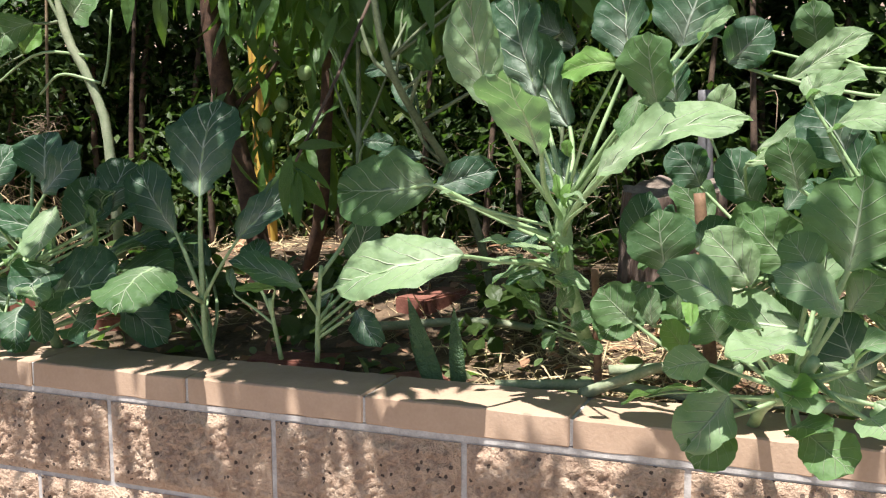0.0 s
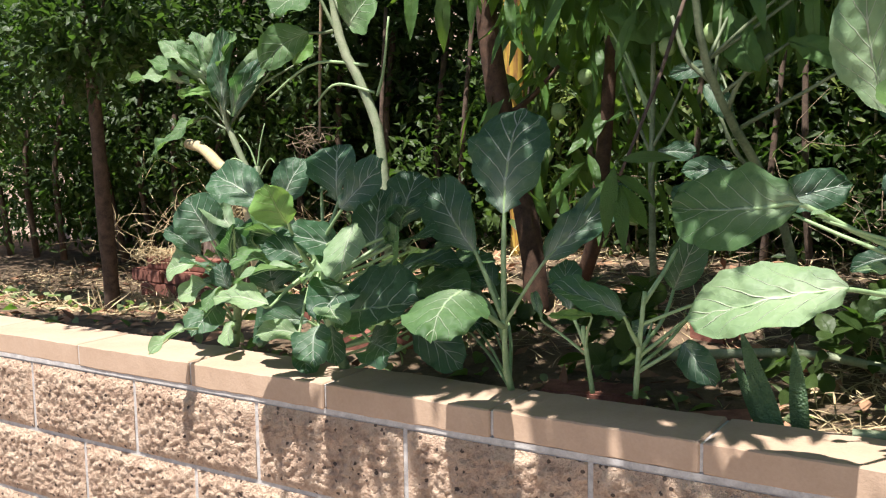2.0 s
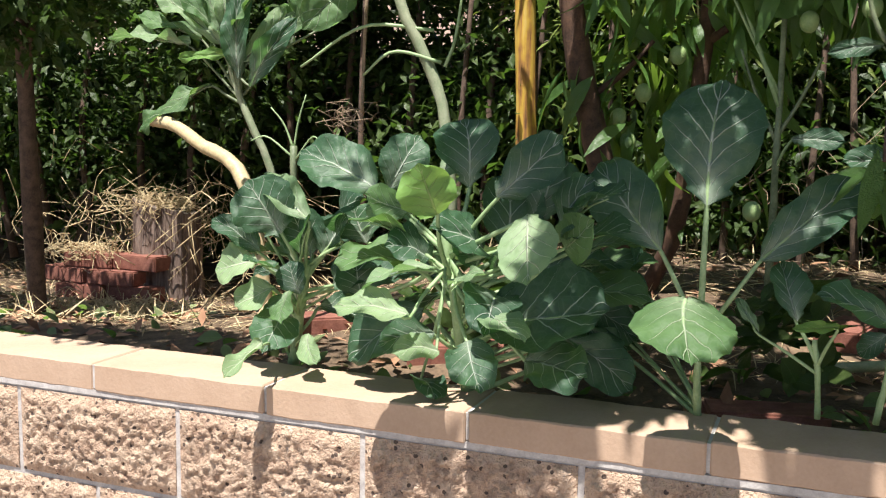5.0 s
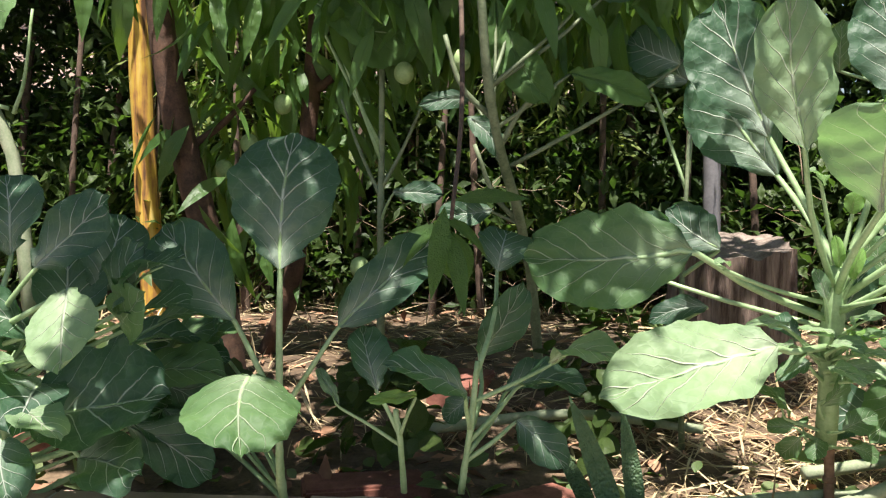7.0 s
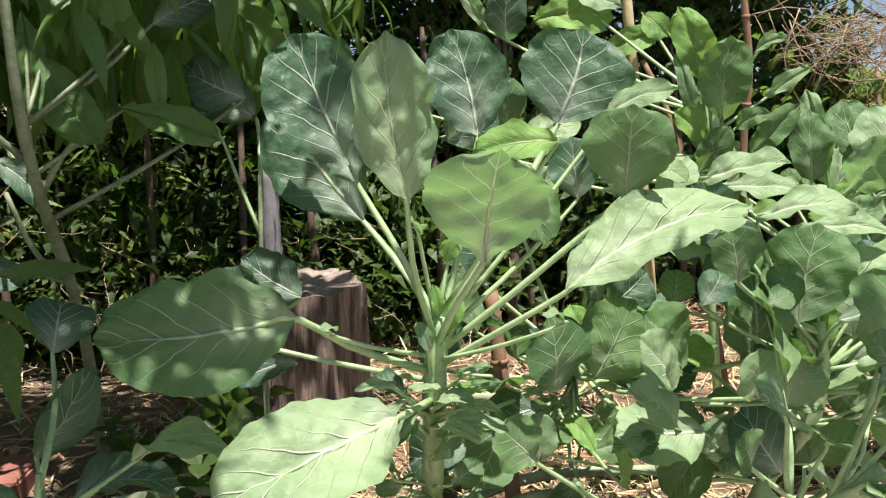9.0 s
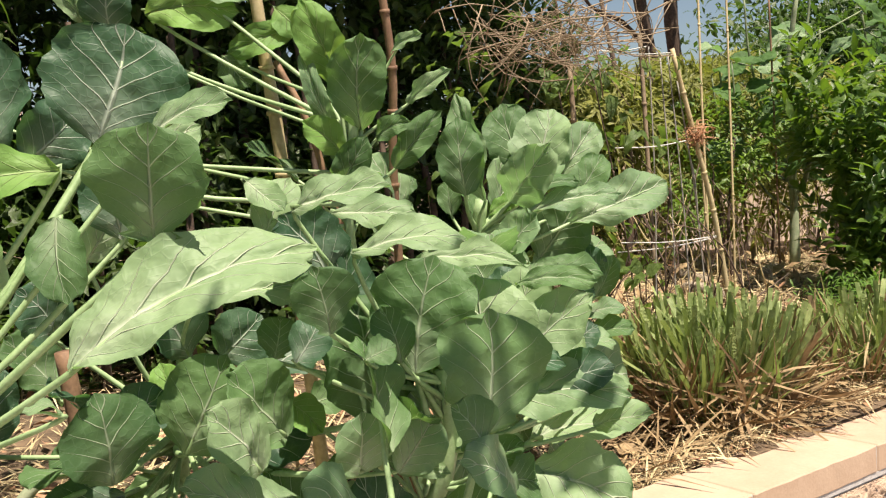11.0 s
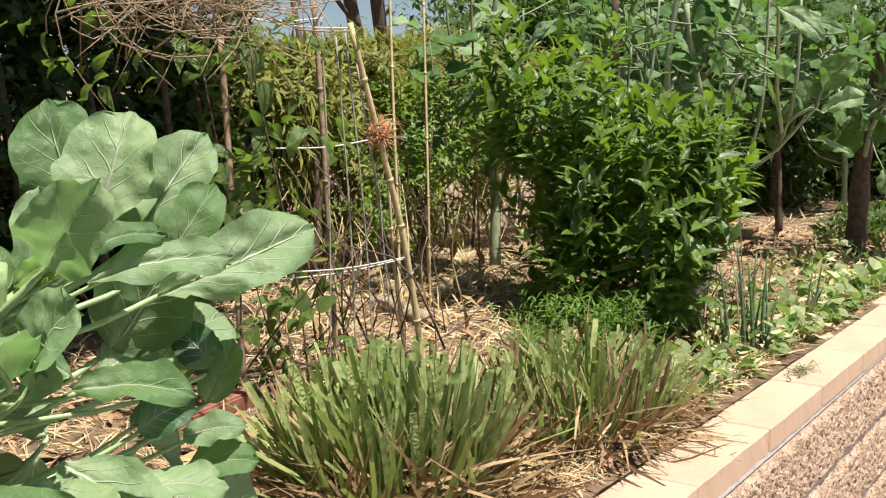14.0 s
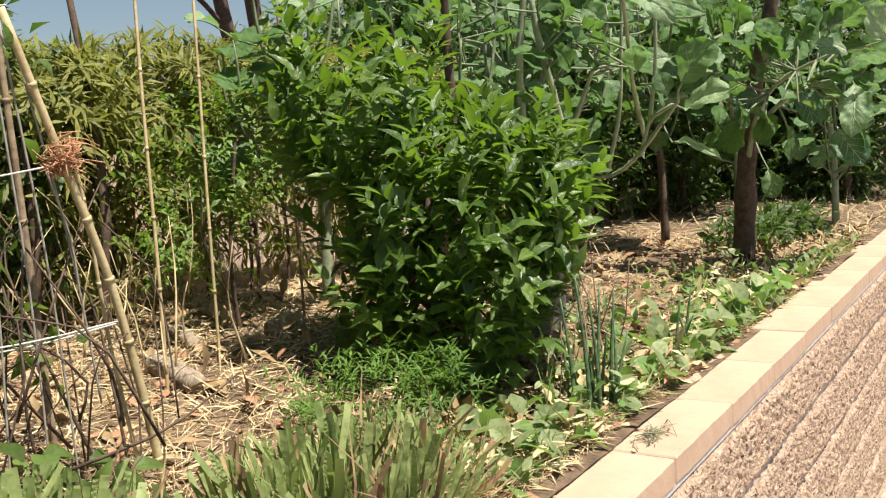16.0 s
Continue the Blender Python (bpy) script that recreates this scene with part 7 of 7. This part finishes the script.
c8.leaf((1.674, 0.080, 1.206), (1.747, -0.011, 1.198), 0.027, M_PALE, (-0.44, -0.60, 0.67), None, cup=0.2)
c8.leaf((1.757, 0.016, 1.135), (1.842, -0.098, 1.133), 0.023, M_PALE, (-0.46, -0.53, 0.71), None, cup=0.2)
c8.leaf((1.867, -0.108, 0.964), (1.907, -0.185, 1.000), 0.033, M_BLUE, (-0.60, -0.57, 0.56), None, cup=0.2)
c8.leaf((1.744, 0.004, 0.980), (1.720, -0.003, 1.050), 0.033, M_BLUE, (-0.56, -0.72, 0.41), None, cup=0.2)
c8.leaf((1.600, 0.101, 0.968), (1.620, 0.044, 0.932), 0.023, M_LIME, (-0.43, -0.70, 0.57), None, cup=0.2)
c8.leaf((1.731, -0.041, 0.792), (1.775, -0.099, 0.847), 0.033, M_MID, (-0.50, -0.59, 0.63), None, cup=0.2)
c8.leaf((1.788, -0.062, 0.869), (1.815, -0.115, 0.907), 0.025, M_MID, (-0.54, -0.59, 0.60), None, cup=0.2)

c8b = Plant('collard_plant', 'sprawling collard hanging over the wall face', 'plant', [(1.500, 0.170, 0.590), (1.539, -0.020, 0.719), (1.584, -0.200, 0.790), (1.612, -0.280, 0.860)], 0.011, 0.008, 'collards in the bed', M_STEM)
c8b.leaf((1.499, -0.250, 0.920), (1.408, -0.300, 0.974), 0.043, M_PALE, (-0.17, -0.65, 0.74), None, cup=0.23, wave=0.021, droop=0.11)
c8b.leaf((1.604, -0.350, 0.897), (1.520, -0.450, 0.891), 0.041, M_PALE, (-0.23, -0.42, 0.88), None, cup=0.31, wave=0.054, droop=0.04)
c8b.leaf((1.643, -0.300, 0.926), (1.559, -0.330, 0.985), 0.036, M_PALE, (0.01, -0.77, 0.63), None, cup=0.21, wave=0.032, droop=0.1)
c8b.leaf((1.607, -0.300, 0.976), (1.570, -0.300, 1.030), 0.032, M_MID, (-0.17, -0.73, 0.66), None, cup=0.21, wave=0.078, droop=0.1)
c8b.leaf((1.649, -0.250, 0.979), (1.664, -0.250, 1.106), 0.071, M_MID, (0.02, -0.69, 0.72), None, cup=0.15, wave=0.082, droop=0.05)
c8b.leaf((1.499, -0.200, 0.781), (1.439, -0.250, 0.709), 0.045, M_PALE, (0.17, -0.67, 0.73), None, cup=0.14, wave=0.064, droop=0.07)
c8b.leaf((1.500, -0.200, 0.748), (1.458, -0.240, 0.679), 0.034, M_MID, (0.34, -0.65, 0.68), None, cup=0.39, wave=0.062, droop=0.1)
c8b.leaf((1.474, -0.250, 0.841), (1.417, -0.300, 0.836), 0.026, M_PALE, (0.46, -0.67, 0.58), None, cup=0.14, wave=0.037, droop=0.05)
c8b.leaf((1.462, -0.150, 0.773), (1.327, -0.120, 0.730), 0.027, M_MID, (-0.12, 0.17, 0.98), None, cup=0.13, wave=0.031, droop=0.08)
c8b.leaf((1.587, -0.300, 0.770), (1.638, -0.350, 0.787), 0.031, M_MID, (0.11, -0.51, 0.85), None, cup=0.19, wave=0.058, droop=0.11)
c8b.leaf((1.601, -0.300, 0.772), (1.664, -0.350, 0.735), 0.040, M_MID, (0.05, -0.82, 0.57), None, cup=0.21, wave=0.052, droop=0.05)
c8b.leaf((1.651, -0.350, 0.872), (1.697, -0.400, 0.921), 0.031, M_PALE, (-0.04, -0.43, 0.90), None, cup=0.13, wave=0.083, droop=0.13)
c8b.leaf((1.481, -0.200, 0.864), (1.456, -0.200, 0.896), 0.035, M_MID, (0.20, -0.92, 0.34), None, cup=0.21, wave=0.061, droop=0.15)
c8b.leaf((1.680, -0.350, 0.810), (1.703, -0.400, 0.799), 0.030, M_PALE, (-0.08, -0.68, 0.73), None, cup=0.34, wave=0.083, droop=0.05)
c8b.leaf((1.572, -0.300, 0.815), (1.613, -0.350, 0.839), 0.025, M_LIME, (-0.16, -0.41, 0.90), None, cup=0.32, wave=0.053, droop=0.1)
c8b.leaf((1.314, 0.050, 0.830), (1.253, 0.050, 0.887), 0.047, M_MID, (-0.17, -0.90, 0.39), None, cup=0.18, wave=0.074, droop=0.11)

c9 = Plant('collard_plant', 'grey-green collard with large upright leaves', 'plant', [(2.11, 0.37, 0.62), (2.120, 0.373, 1.003), (2.127, 0.359, 1.069), (2.129, 0.345, 1.135), (2.128, 0.329, 1.199)], 0.013, 0.011, 'collards in the bed', M_STEM)
c9.leaf((2.106, 0.295, 1.198), (2.080, 0.320, 1.387), 0.031, M_PALE, (-0.93, -0.35, 0.10), None, cup=0.2, waist=0.2)
c9.leaf((2.256, 0.340, 1.230), (2.237, 0.387, 1.374), 0.049, M_MID, (-0.56, -0.77, 0.29), None, cup=0.2, waist=0.2)
c9.leaf((2.238, 0.315, 1.220), (2.293, 0.308, 1.361), 0.060, M_PALE, (-0.87, -0.49, 0.07), None, cup=0.2, waist=0.2)
c9.leaf((2.313, 0.292, 1.176), (2.376, 0.264, 1.270), 0.039, M_MID, (-0.66, -0.62, 0.42), None, cup=0.2, waist=0.2)
c9.leaf((2.282, 0.263, 1.148), (2.466, 0.183, 1.218), 0.042, M_PALE, (-0.85, -0.48, 0.23), None, cup=0.2, waist=0.2)
c9.leaf((2.193, 0.273, 1.203), (2.258, 0.211, 1.223), 0.018, M_MID, (-0.50, -0.51, 0.70), None, cup=0.2, waist=0.2)
c9.leaf((2.195, 0.267, 1.173), (2.305, 0.156, 1.192), 0.028, M_PALE, (-0.51, -0.49, 0.71), None, cup=0.2, waist=0.2)
c9.leaf((2.204, 0.383, 1.199), (2.216, 0.378, 1.263), 0.020, M_BLUE, (-0.61, -0.72, 0.34), None, cup=0.2, waist=0.2)
c9.leaf((2.149, 0.334, 1.171), (2.188, 0.277, 1.197), 0.022, M_LIME, (-0.54, -0.62, 0.57), None, cup=0.2, waist=0.2)
c9.leaf((2.108, 0.392, 1.172), (2.107, 0.399, 1.237), 0.024, M_MID, (-0.56, -0.75, 0.36), None, cup=0.2, waist=0.2)
c9.leaf((2.128, 0.291, 1.123), (2.165, 0.236, 1.148), 0.020, M_MID, (-0.51, -0.57, 0.65), None, cup=0.2, waist=0.2)
c9.leaf((2.137, 0.218, 1.074), (2.209, 0.116, 1.072), 0.025, M_MID, (-0.48, -0.47, 0.74), None, cup=0.2, waist=0.2)
c9.leaf((2.139, 0.220, 1.089), (2.096, 0.264, 1.116), 0.018, M_MID, (-0.52, -0.59, 0.61), None, cup=0.2, waist=0.2)
c9.leaf((2.300, 0.257, 0.973), (2.337, 0.191, 0.990), 0.024, M_PALE, (-0.51, -0.46, 0.73), None, cup=0.2, waist=0.2)
c9.leaf((2.297, 0.249, 0.943), (2.341, 0.171, 0.949), 0.027, M_MID, (-0.50, -0.45, 0.74), None, cup=0.2, waist=0.2)
c9.leaf((2.369, 0.265, 1.043), (2.340, 0.309, 1.096), 0.026, M_BLUE, (-0.69, -0.64, 0.35), None, cup=0.2, waist=0.2)
c9.leaf((2.350, 0.273, 1.001), (2.385, 0.256, 1.077), 0.026, M_MID, (-0.69, -0.62, 0.37), None, cup=0.2, waist=0.2)
c9.leaf((2.243, 0.264, 0.996), (2.294, 0.221, 1.026), 0.030, M_BLUE, (-0.61, -0.59, 0.53), None, cup=0.2, waist=0.2)
c9.leaf((2.049, 0.547, 1.128), (2.077, 0.539, 1.210), 0.035, M_PALE, (-0.47, -0.76, 0.45), None, cup=0.2, waist=0.2)
c9.leaf((2.076, 0.472, 1.139), (2.118, 0.446, 1.169), 0.022, M_LIME, (-0.46, -0.67, 0.58), None, cup=0.2, waist=0.2)
c9.leaf((2.104, 0.581, 1.206), (2.148, 0.555, 1.243), 0.023, M_MID, (-0.50, -0.76, 0.42), None, cup=0.2, waist=0.2)


t1 = Plant('tree_collard', 'tall tree collard with long pale leaves', 'plant', [(-0.771, 0.660, 0.881), (-0.787, 0.650, 1.026), (-0.838, 0.630, 1.153), (-0.890, 0.630, 1.280), (-0.907, 0.630, 1.393)], 0.011, 0.008, 'tree collards', M_STALK)
t1.leaf((-0.996, 0.600, 1.353), (-1.218, 0.550, 1.374), 0.026, M_PALE, (0.03, -0.21, 0.98), 0.8, cup=0.36, wave=0.085, droop=0.05)
t1.leaf((-0.976, 0.620, 1.372), (-1.177, 0.600, 1.427), 0.031, M_MID, (0.29, -0.47, 0.83), 0.8, cup=0.12, wave=0.057, droop=0.07)
t1.leaf((-0.880, 0.600, 1.327), (-1.002, 0.550, 1.315), 0.018, M_LIME, (-0.04, -0.92, 0.40), 0.8, cup=0.18, wave=0.067, droop=0.06)
t1.leaf((-0.940, 0.600, 1.251), (-1.127, 0.550, 1.128), 0.040, M_MID, (0.24, -0.49, 0.84), 0.8, cup=0.15, wave=0.053, droop=0.07)
t1.leaf((-0.904, 0.600, 1.355), (-1.094, 0.580, 1.496), 0.034, M_PALE, (0.44, -0.67, 0.60), 0.8, cup=0.23, wave=0.084, droop=0.12)
t1.leaf((-0.854, 0.600, 1.265), (-0.844, 0.600, 1.511), 0.037, M_BLUE, (0.30, -0.89, -0.34), 0.8, cup=0.29, wave=0.084, droop=0.04)
t1.leaf((-0.896, 0.600, 1.341), (-0.975, 0.600, 1.509), 0.034, M_PALE, (0.45, -0.28, 0.85), 0.8, cup=0.3, wave=0.052, droop=0.1)
t1.leaf((-0.817, 0.600, 1.244), (-0.680, 0.600, 1.412), 0.035, M_BLUE, (0.22, -0.94, -0.27), 0.8, cup=0.41, wave=0.085, droop=0.13)
t1.leaf((-0.840, 0.600, 1.306), (-0.754, 0.700, 1.453), 0.042, M_PALE, (0.79, -0.56, 0.26), 0.8, cup=0.19, wave=0.05, droop=0.09)
t1.leaf((-0.755, 0.700, 1.383), (-0.705, 0.700, 1.479), 0.036, M_MID, (0.39, -0.71, 0.58), 0.8, cup=0.24, wave=0.071, droop=0.06)
t1.leaf((-0.702, 0.750, 1.401), (-0.621, 0.750, 1.483), 0.041, M_LIME, (0.41, -0.82, 0.39), 0.8, cup=0.4, wave=0.075, droop=0.07)
t1.leaf((-0.920, 0.600, 1.390), (-0.989, 0.550, 1.468), 0.027, M_MID, (0.49, -0.59, 0.64), 0.8, cup=0.13, wave=0.088, droop=0.06)
t1.leaf((-0.901, 0.620, 1.378), (-0.914, 0.620, 1.503), 0.030, M_PALE, (0.43, -0.61, 0.66), 0.8, cup=0.19, wave=0.035, droop=0.14)
t1.leaf((-0.871, 0.600, 1.389), (-0.789, 0.600, 1.489), 0.038, M_MID, (0.31, -0.40, 0.86), 0.8, cup=0.36, wave=0.075, droop=0.07)

t2 = Plant('tree_collard', 'bare curving stalk of a tall tree collard', 'plant', [(-0.275, 0.640, 0.796), (-0.295, 0.640, 1.119), (-0.322, 0.640, 1.238), (-0.361, 0.630, 1.336), (-0.404, 0.620, 1.420), (-0.436, 0.620, 1.537), (-0.450, 0.620, 1.692)], 0.016, 0.012, 'tree collards', M_STALK)
for ends in (((-0.33, 0.63, 1.375), (-0.50, 0.60, 1.385), (-0.66, 0.58, 1.29)), ((-0.31, 0.63, 1.30), (-0.42, 0.60, 1.325), (-0.50, 0.6, 1.27)), ((-0.30, 0.63, 1.29), (-0.27, 0.62, 1.36), (-0.25, 0.62, 1.50))):
    t2.part(tube("branch", ends, 0.005, 0.003, M_STEM, None, 10, 6))
t2.leaf((-0.514, 0.600, 1.473), (-0.608, 0.500, 1.373), 0.055, M_MID, (0.53, -0.85, 0.09), 0.9, cup=0.27, wave=0.042, droop=0.16)
t2.leaf((-0.370, 0.600, 1.481), (-0.287, 0.600, 1.565), 0.081, M_MID, (0.19, -0.92, 0.35), 0.9, cup=0.35, wave=0.069, droop=0.13)
t2.leaf((-0.485, 0.600, 1.587), (-0.563, 0.500, 1.523), 0.082, M_MID, (0.22, -0.60, 0.77), 0.9, cup=0.12, wave=0.089, droop=0.1)

t5 = Plant('tree_collard', 'tall tree collard with large pale leaves on branching stems', 'plant', [(5.55, 0.87, 0.60), (5.526, 0.862, 0.913), (5.453, 0.828, 1.165), (5.394, 0.843, 1.396), (5.313, 0.865, 1.637), (5.290, 0.871, 1.786)], 0.016, 0.010, 'tree collards', M_STALK)
for ends in ([(5.454, 0.824, 1.145), (5.409, 0.674, 1.136), (5.359, 0.538, 1.209), (5.280, 0.466, 1.318), (5.209, 0.367, 1.365)], [(5.359, 0.538, 1.209), (5.286, 0.451, 1.281), (5.119, 0.319, 1.371)], [(5.454, 0.834, 1.266), (5.398, 0.701, 1.510), (5.315, 0.610, 1.646)], [(5.367, 0.519, 1.272), (5.168, 0.476, 1.433), (4.969, 0.412, 1.571), (4.813, 0.363, 1.684)], [(5.409, 0.674, 1.136), (5.36, 0.60, 1.35), (5.33, 0.57, 1.60), (5.30, 0.55, 1.85)], [(5.28, 0.466, 1.318), (5.22, 0.42, 1.5), (5.18, 0.40, 1.75)]):
    t5.branch(ends, 0.008, 0.005, M_STALK)
t5.leaf((4.813, 0.363, 1.684), (4.805, 0.214, 1.573), 0.041, M_PALE, (-0.81, -0.29, 0.51), None)
t5.leaf((5.026, 0.278, 1.424), (5.002, 0.166, 1.528), 0.060, M_MID, (-0.87, -0.27, 0.41), None)
t5.leaf((5.221, 0.330, 1.350), (5.162, 0.176, 1.397), 0.043, M_PALE, (-0.83, -0.25, 0.50), None)
t5.leaf((5.207, 0.370, 1.253), (5.152, 0.206, 1.201), 0.016, M_PALE, (-0.70, -0.22, 0.68), None)
t5.leaf((4.986, 0.388, 1.465), (4.976, 0.402, 1.535), 0.037, M_LIME, (-0.89, -0.33, 0.32), None)
t5.leaf((5.132, 0.231, 1.616), (5.047, 0.318, 1.657), 0.024, M_MID, (-0.85, -0.27, 0.44), None)
t5.leaf((5.109, 0.349, 1.390), (5.099, 0.369, 1.461), 0.031, M_MID, (-0.89, -0.31, 0.34), None)
t5.leaf((5.131, 0.536, 1.626), (5.096, 0.602, 1.683), 0.032, M_MID, (-0.89, -0.37, 0.28), None)
t5.leaf((5.185, 0.689, 1.504), (5.069, 0.690, 1.571), 0.037, M_TREE, (-0.83, -0.38, 0.40), None)
t7 = Plant('tree_collard', 'old tree collard with a thick brown trunk and pitted leaves', 'plant', [(6.98, 0.63, 0.60), (6.972, 0.624, 0.721), (6.950, 0.606, 0.981), (6.918, 0.578, 1.248), (6.829, 0.497, 1.576), (6.723, 0.404, 1.854)], 0.058, 0.030, 'tree collards', M_BARK)
for ends in ([(6.93, 0.59, 1.10), (6.75, 0.50, 1.30), (6.55, 0.35, 1.45), (6.45, 0.10, 1.55)], [(6.92, 0.58, 1.22), (6.8, 0.35, 1.40), (6.6, 0.10, 1.45)], [(6.90, 0.57, 1.30), (6.95, 0.75, 1.5), (6.9, 0.85, 1.8)], [(6.93, 0.59, 1.15), (6.75, 0.65, 1.35), (6.65, 0.70, 1.65)]):
    t7.branch(ends, 0.014, 0.006, M_STALK)
t7.leaf((6.418, 0.036, 1.410), (6.317, 0.031, 1.214), 0.063, M_PALE, (-0.97, -0.15, 0.20), None)
t7.leaf((6.409, 0.058, 1.539), (6.290, 0.151, 1.565), 0.053, M_PALE, (-0.90, -0.16, 0.41), None)
t7.leaf((6.428, -0.086, 1.573), (6.306, -0.011, 1.711), 0.063, M_PALE, (-0.91, -0.13, 0.39), None)
t7.leaf((6.737, 0.449, 1.070), (6.732, 0.431, 0.939), 0.045, M_MID, (-0.96, -0.23, 0.17), None)
t7.leaf((6.653, 0.345, 1.651), (6.540, 0.414, 1.559), 0.062, M_MID, (-0.95, -0.22, 0.23), None)
t7.leaf((6.677, 0.285, 1.408), (6.588, 0.224, 1.262), 0.057, M_BLUE, (-0.94, -0.19, 0.28), None)
t7.leaf((6.678, 0.212, 1.685), (6.553, 0.299, 1.733), 0.052, M_MID, (-0.91, -0.18, 0.38), None)
t7.leaf((6.604, 0.138, 1.233), (6.517, 0.017, 1.093), 0.066, M_BLUE, (-0.94, -0.15, 0.32), None)
t7.leaf((6.642, 0.443, 1.395), (6.517, 0.533, 1.330), 0.052, M_BLUE, (-0.93, -0.24, 0.28), None)
t5.fill(34, (5.35, 0.72, 1.62), (0.34, 0.25, 0.22), 0.12, 21, (M_TREE, M_TREE, M_MID))
t7.fill(46, (6.75, 0.50, 1.55), (0.45, 0.42, 0.30), 0.16, 22, (M_TREE, M_TREE, M_MID, M_PALE))
t7.fill(44, (6.50, 0.38, 1.50), (0.32, 0.32, 0.24), 0.17, 25, (M_TREE, M_TREE, M_MID))
t8 = Plant('tree_collard', 'tree collard with a stout stem rising behind the citrus', 'plant', [(4.99, 1.05, 0.60), (4.997, 1.047, 1.147), (5.008, 1.036, 1.385), (4.994, 1.031, 1.637), (4.977, 1.020, 1.794)], 0.022, 0.012, 'tree collards', M_BARK)
for ends in ([(5.0, 1.04, 1.2), (4.9, 0.95, 1.35), (4.86, 0.9, 1.6)], [(5.0, 1.04, 1.3), (5.1, 0.95, 1.45), (5.15, 0.92, 1.8)], [(5.0, 1.04, 1.35), (4.85, 1.1, 1.5), (4.75, 1.1, 1.8)], [(5.0, 1.04, 1.1), (5.15, 1.0, 1.35), (5.2, 1.0, 1.7)]):
    t8.branch(ends, 0.008, 0.004, M_TREESTEM)
t8.leaf((4.43, 1.13, 1.69), (4.33, 1.17, 1.70), 0.022, M_PALE, (-0.5, -0.4, 0.8), None)
t8.fill(34, (4.95, 1.0, 1.58), (0.30, 0.18, 0.20), 0.11, 23, (M_TREE, M_TREE, M_MID))
c3.fill(7, (0.26, 0.34, 0.80), (0.10, 0.05, 0.07), 0.11, 31, (M_BLUE,))
c1.fill(16, (-0.44, 0.19, 0.86), (0.11, 0.08, 0.09), 0.11, 1, (M_BLUE, M_MID, M_BLUE))
c2.fill(30, (0.0, 0.15, 0.88), (0.17, 0.10, 0.13), 0.145, 2, (M_BLUE, M_MID, M_BLUE))
c4.fill(4, (0.69, 0.16, 0.84), (0.06, 0.05, 0.06), 0.10, 3, (M_BLUE,))
c6.fill(14, (1.55, 0.32, 0.86), (0.18, 0.10, 0.14), 0.13, 4, (M_MID, M_BLUE))
c5.fill(8, (1.17, 0.09, 0.80), (0.05, 0.05, 0.06), 0.06, 14, (M_MID,))
c7.fill(7, (1.95, 0.45, 1.12), (0.10, 0.08, 0.20), 0.12, 5)
c8.fill(14, (1.76, 0.08, 0.88), (0.18, 0.08, 0.14), 0.13, 6, (M_MID, M_PALE))
c8b.fill(7, (1.60, -0.18, 0.86), (0.16, 0.12, 0.12), 0.13, 7, (M_MID, M_PALE))
c9.fill(40, (2.17, 0.33, 0.98), (0.18, 0.10, 0.24), 0.14, 8, (M_MID, M_PALE, M_PALE))
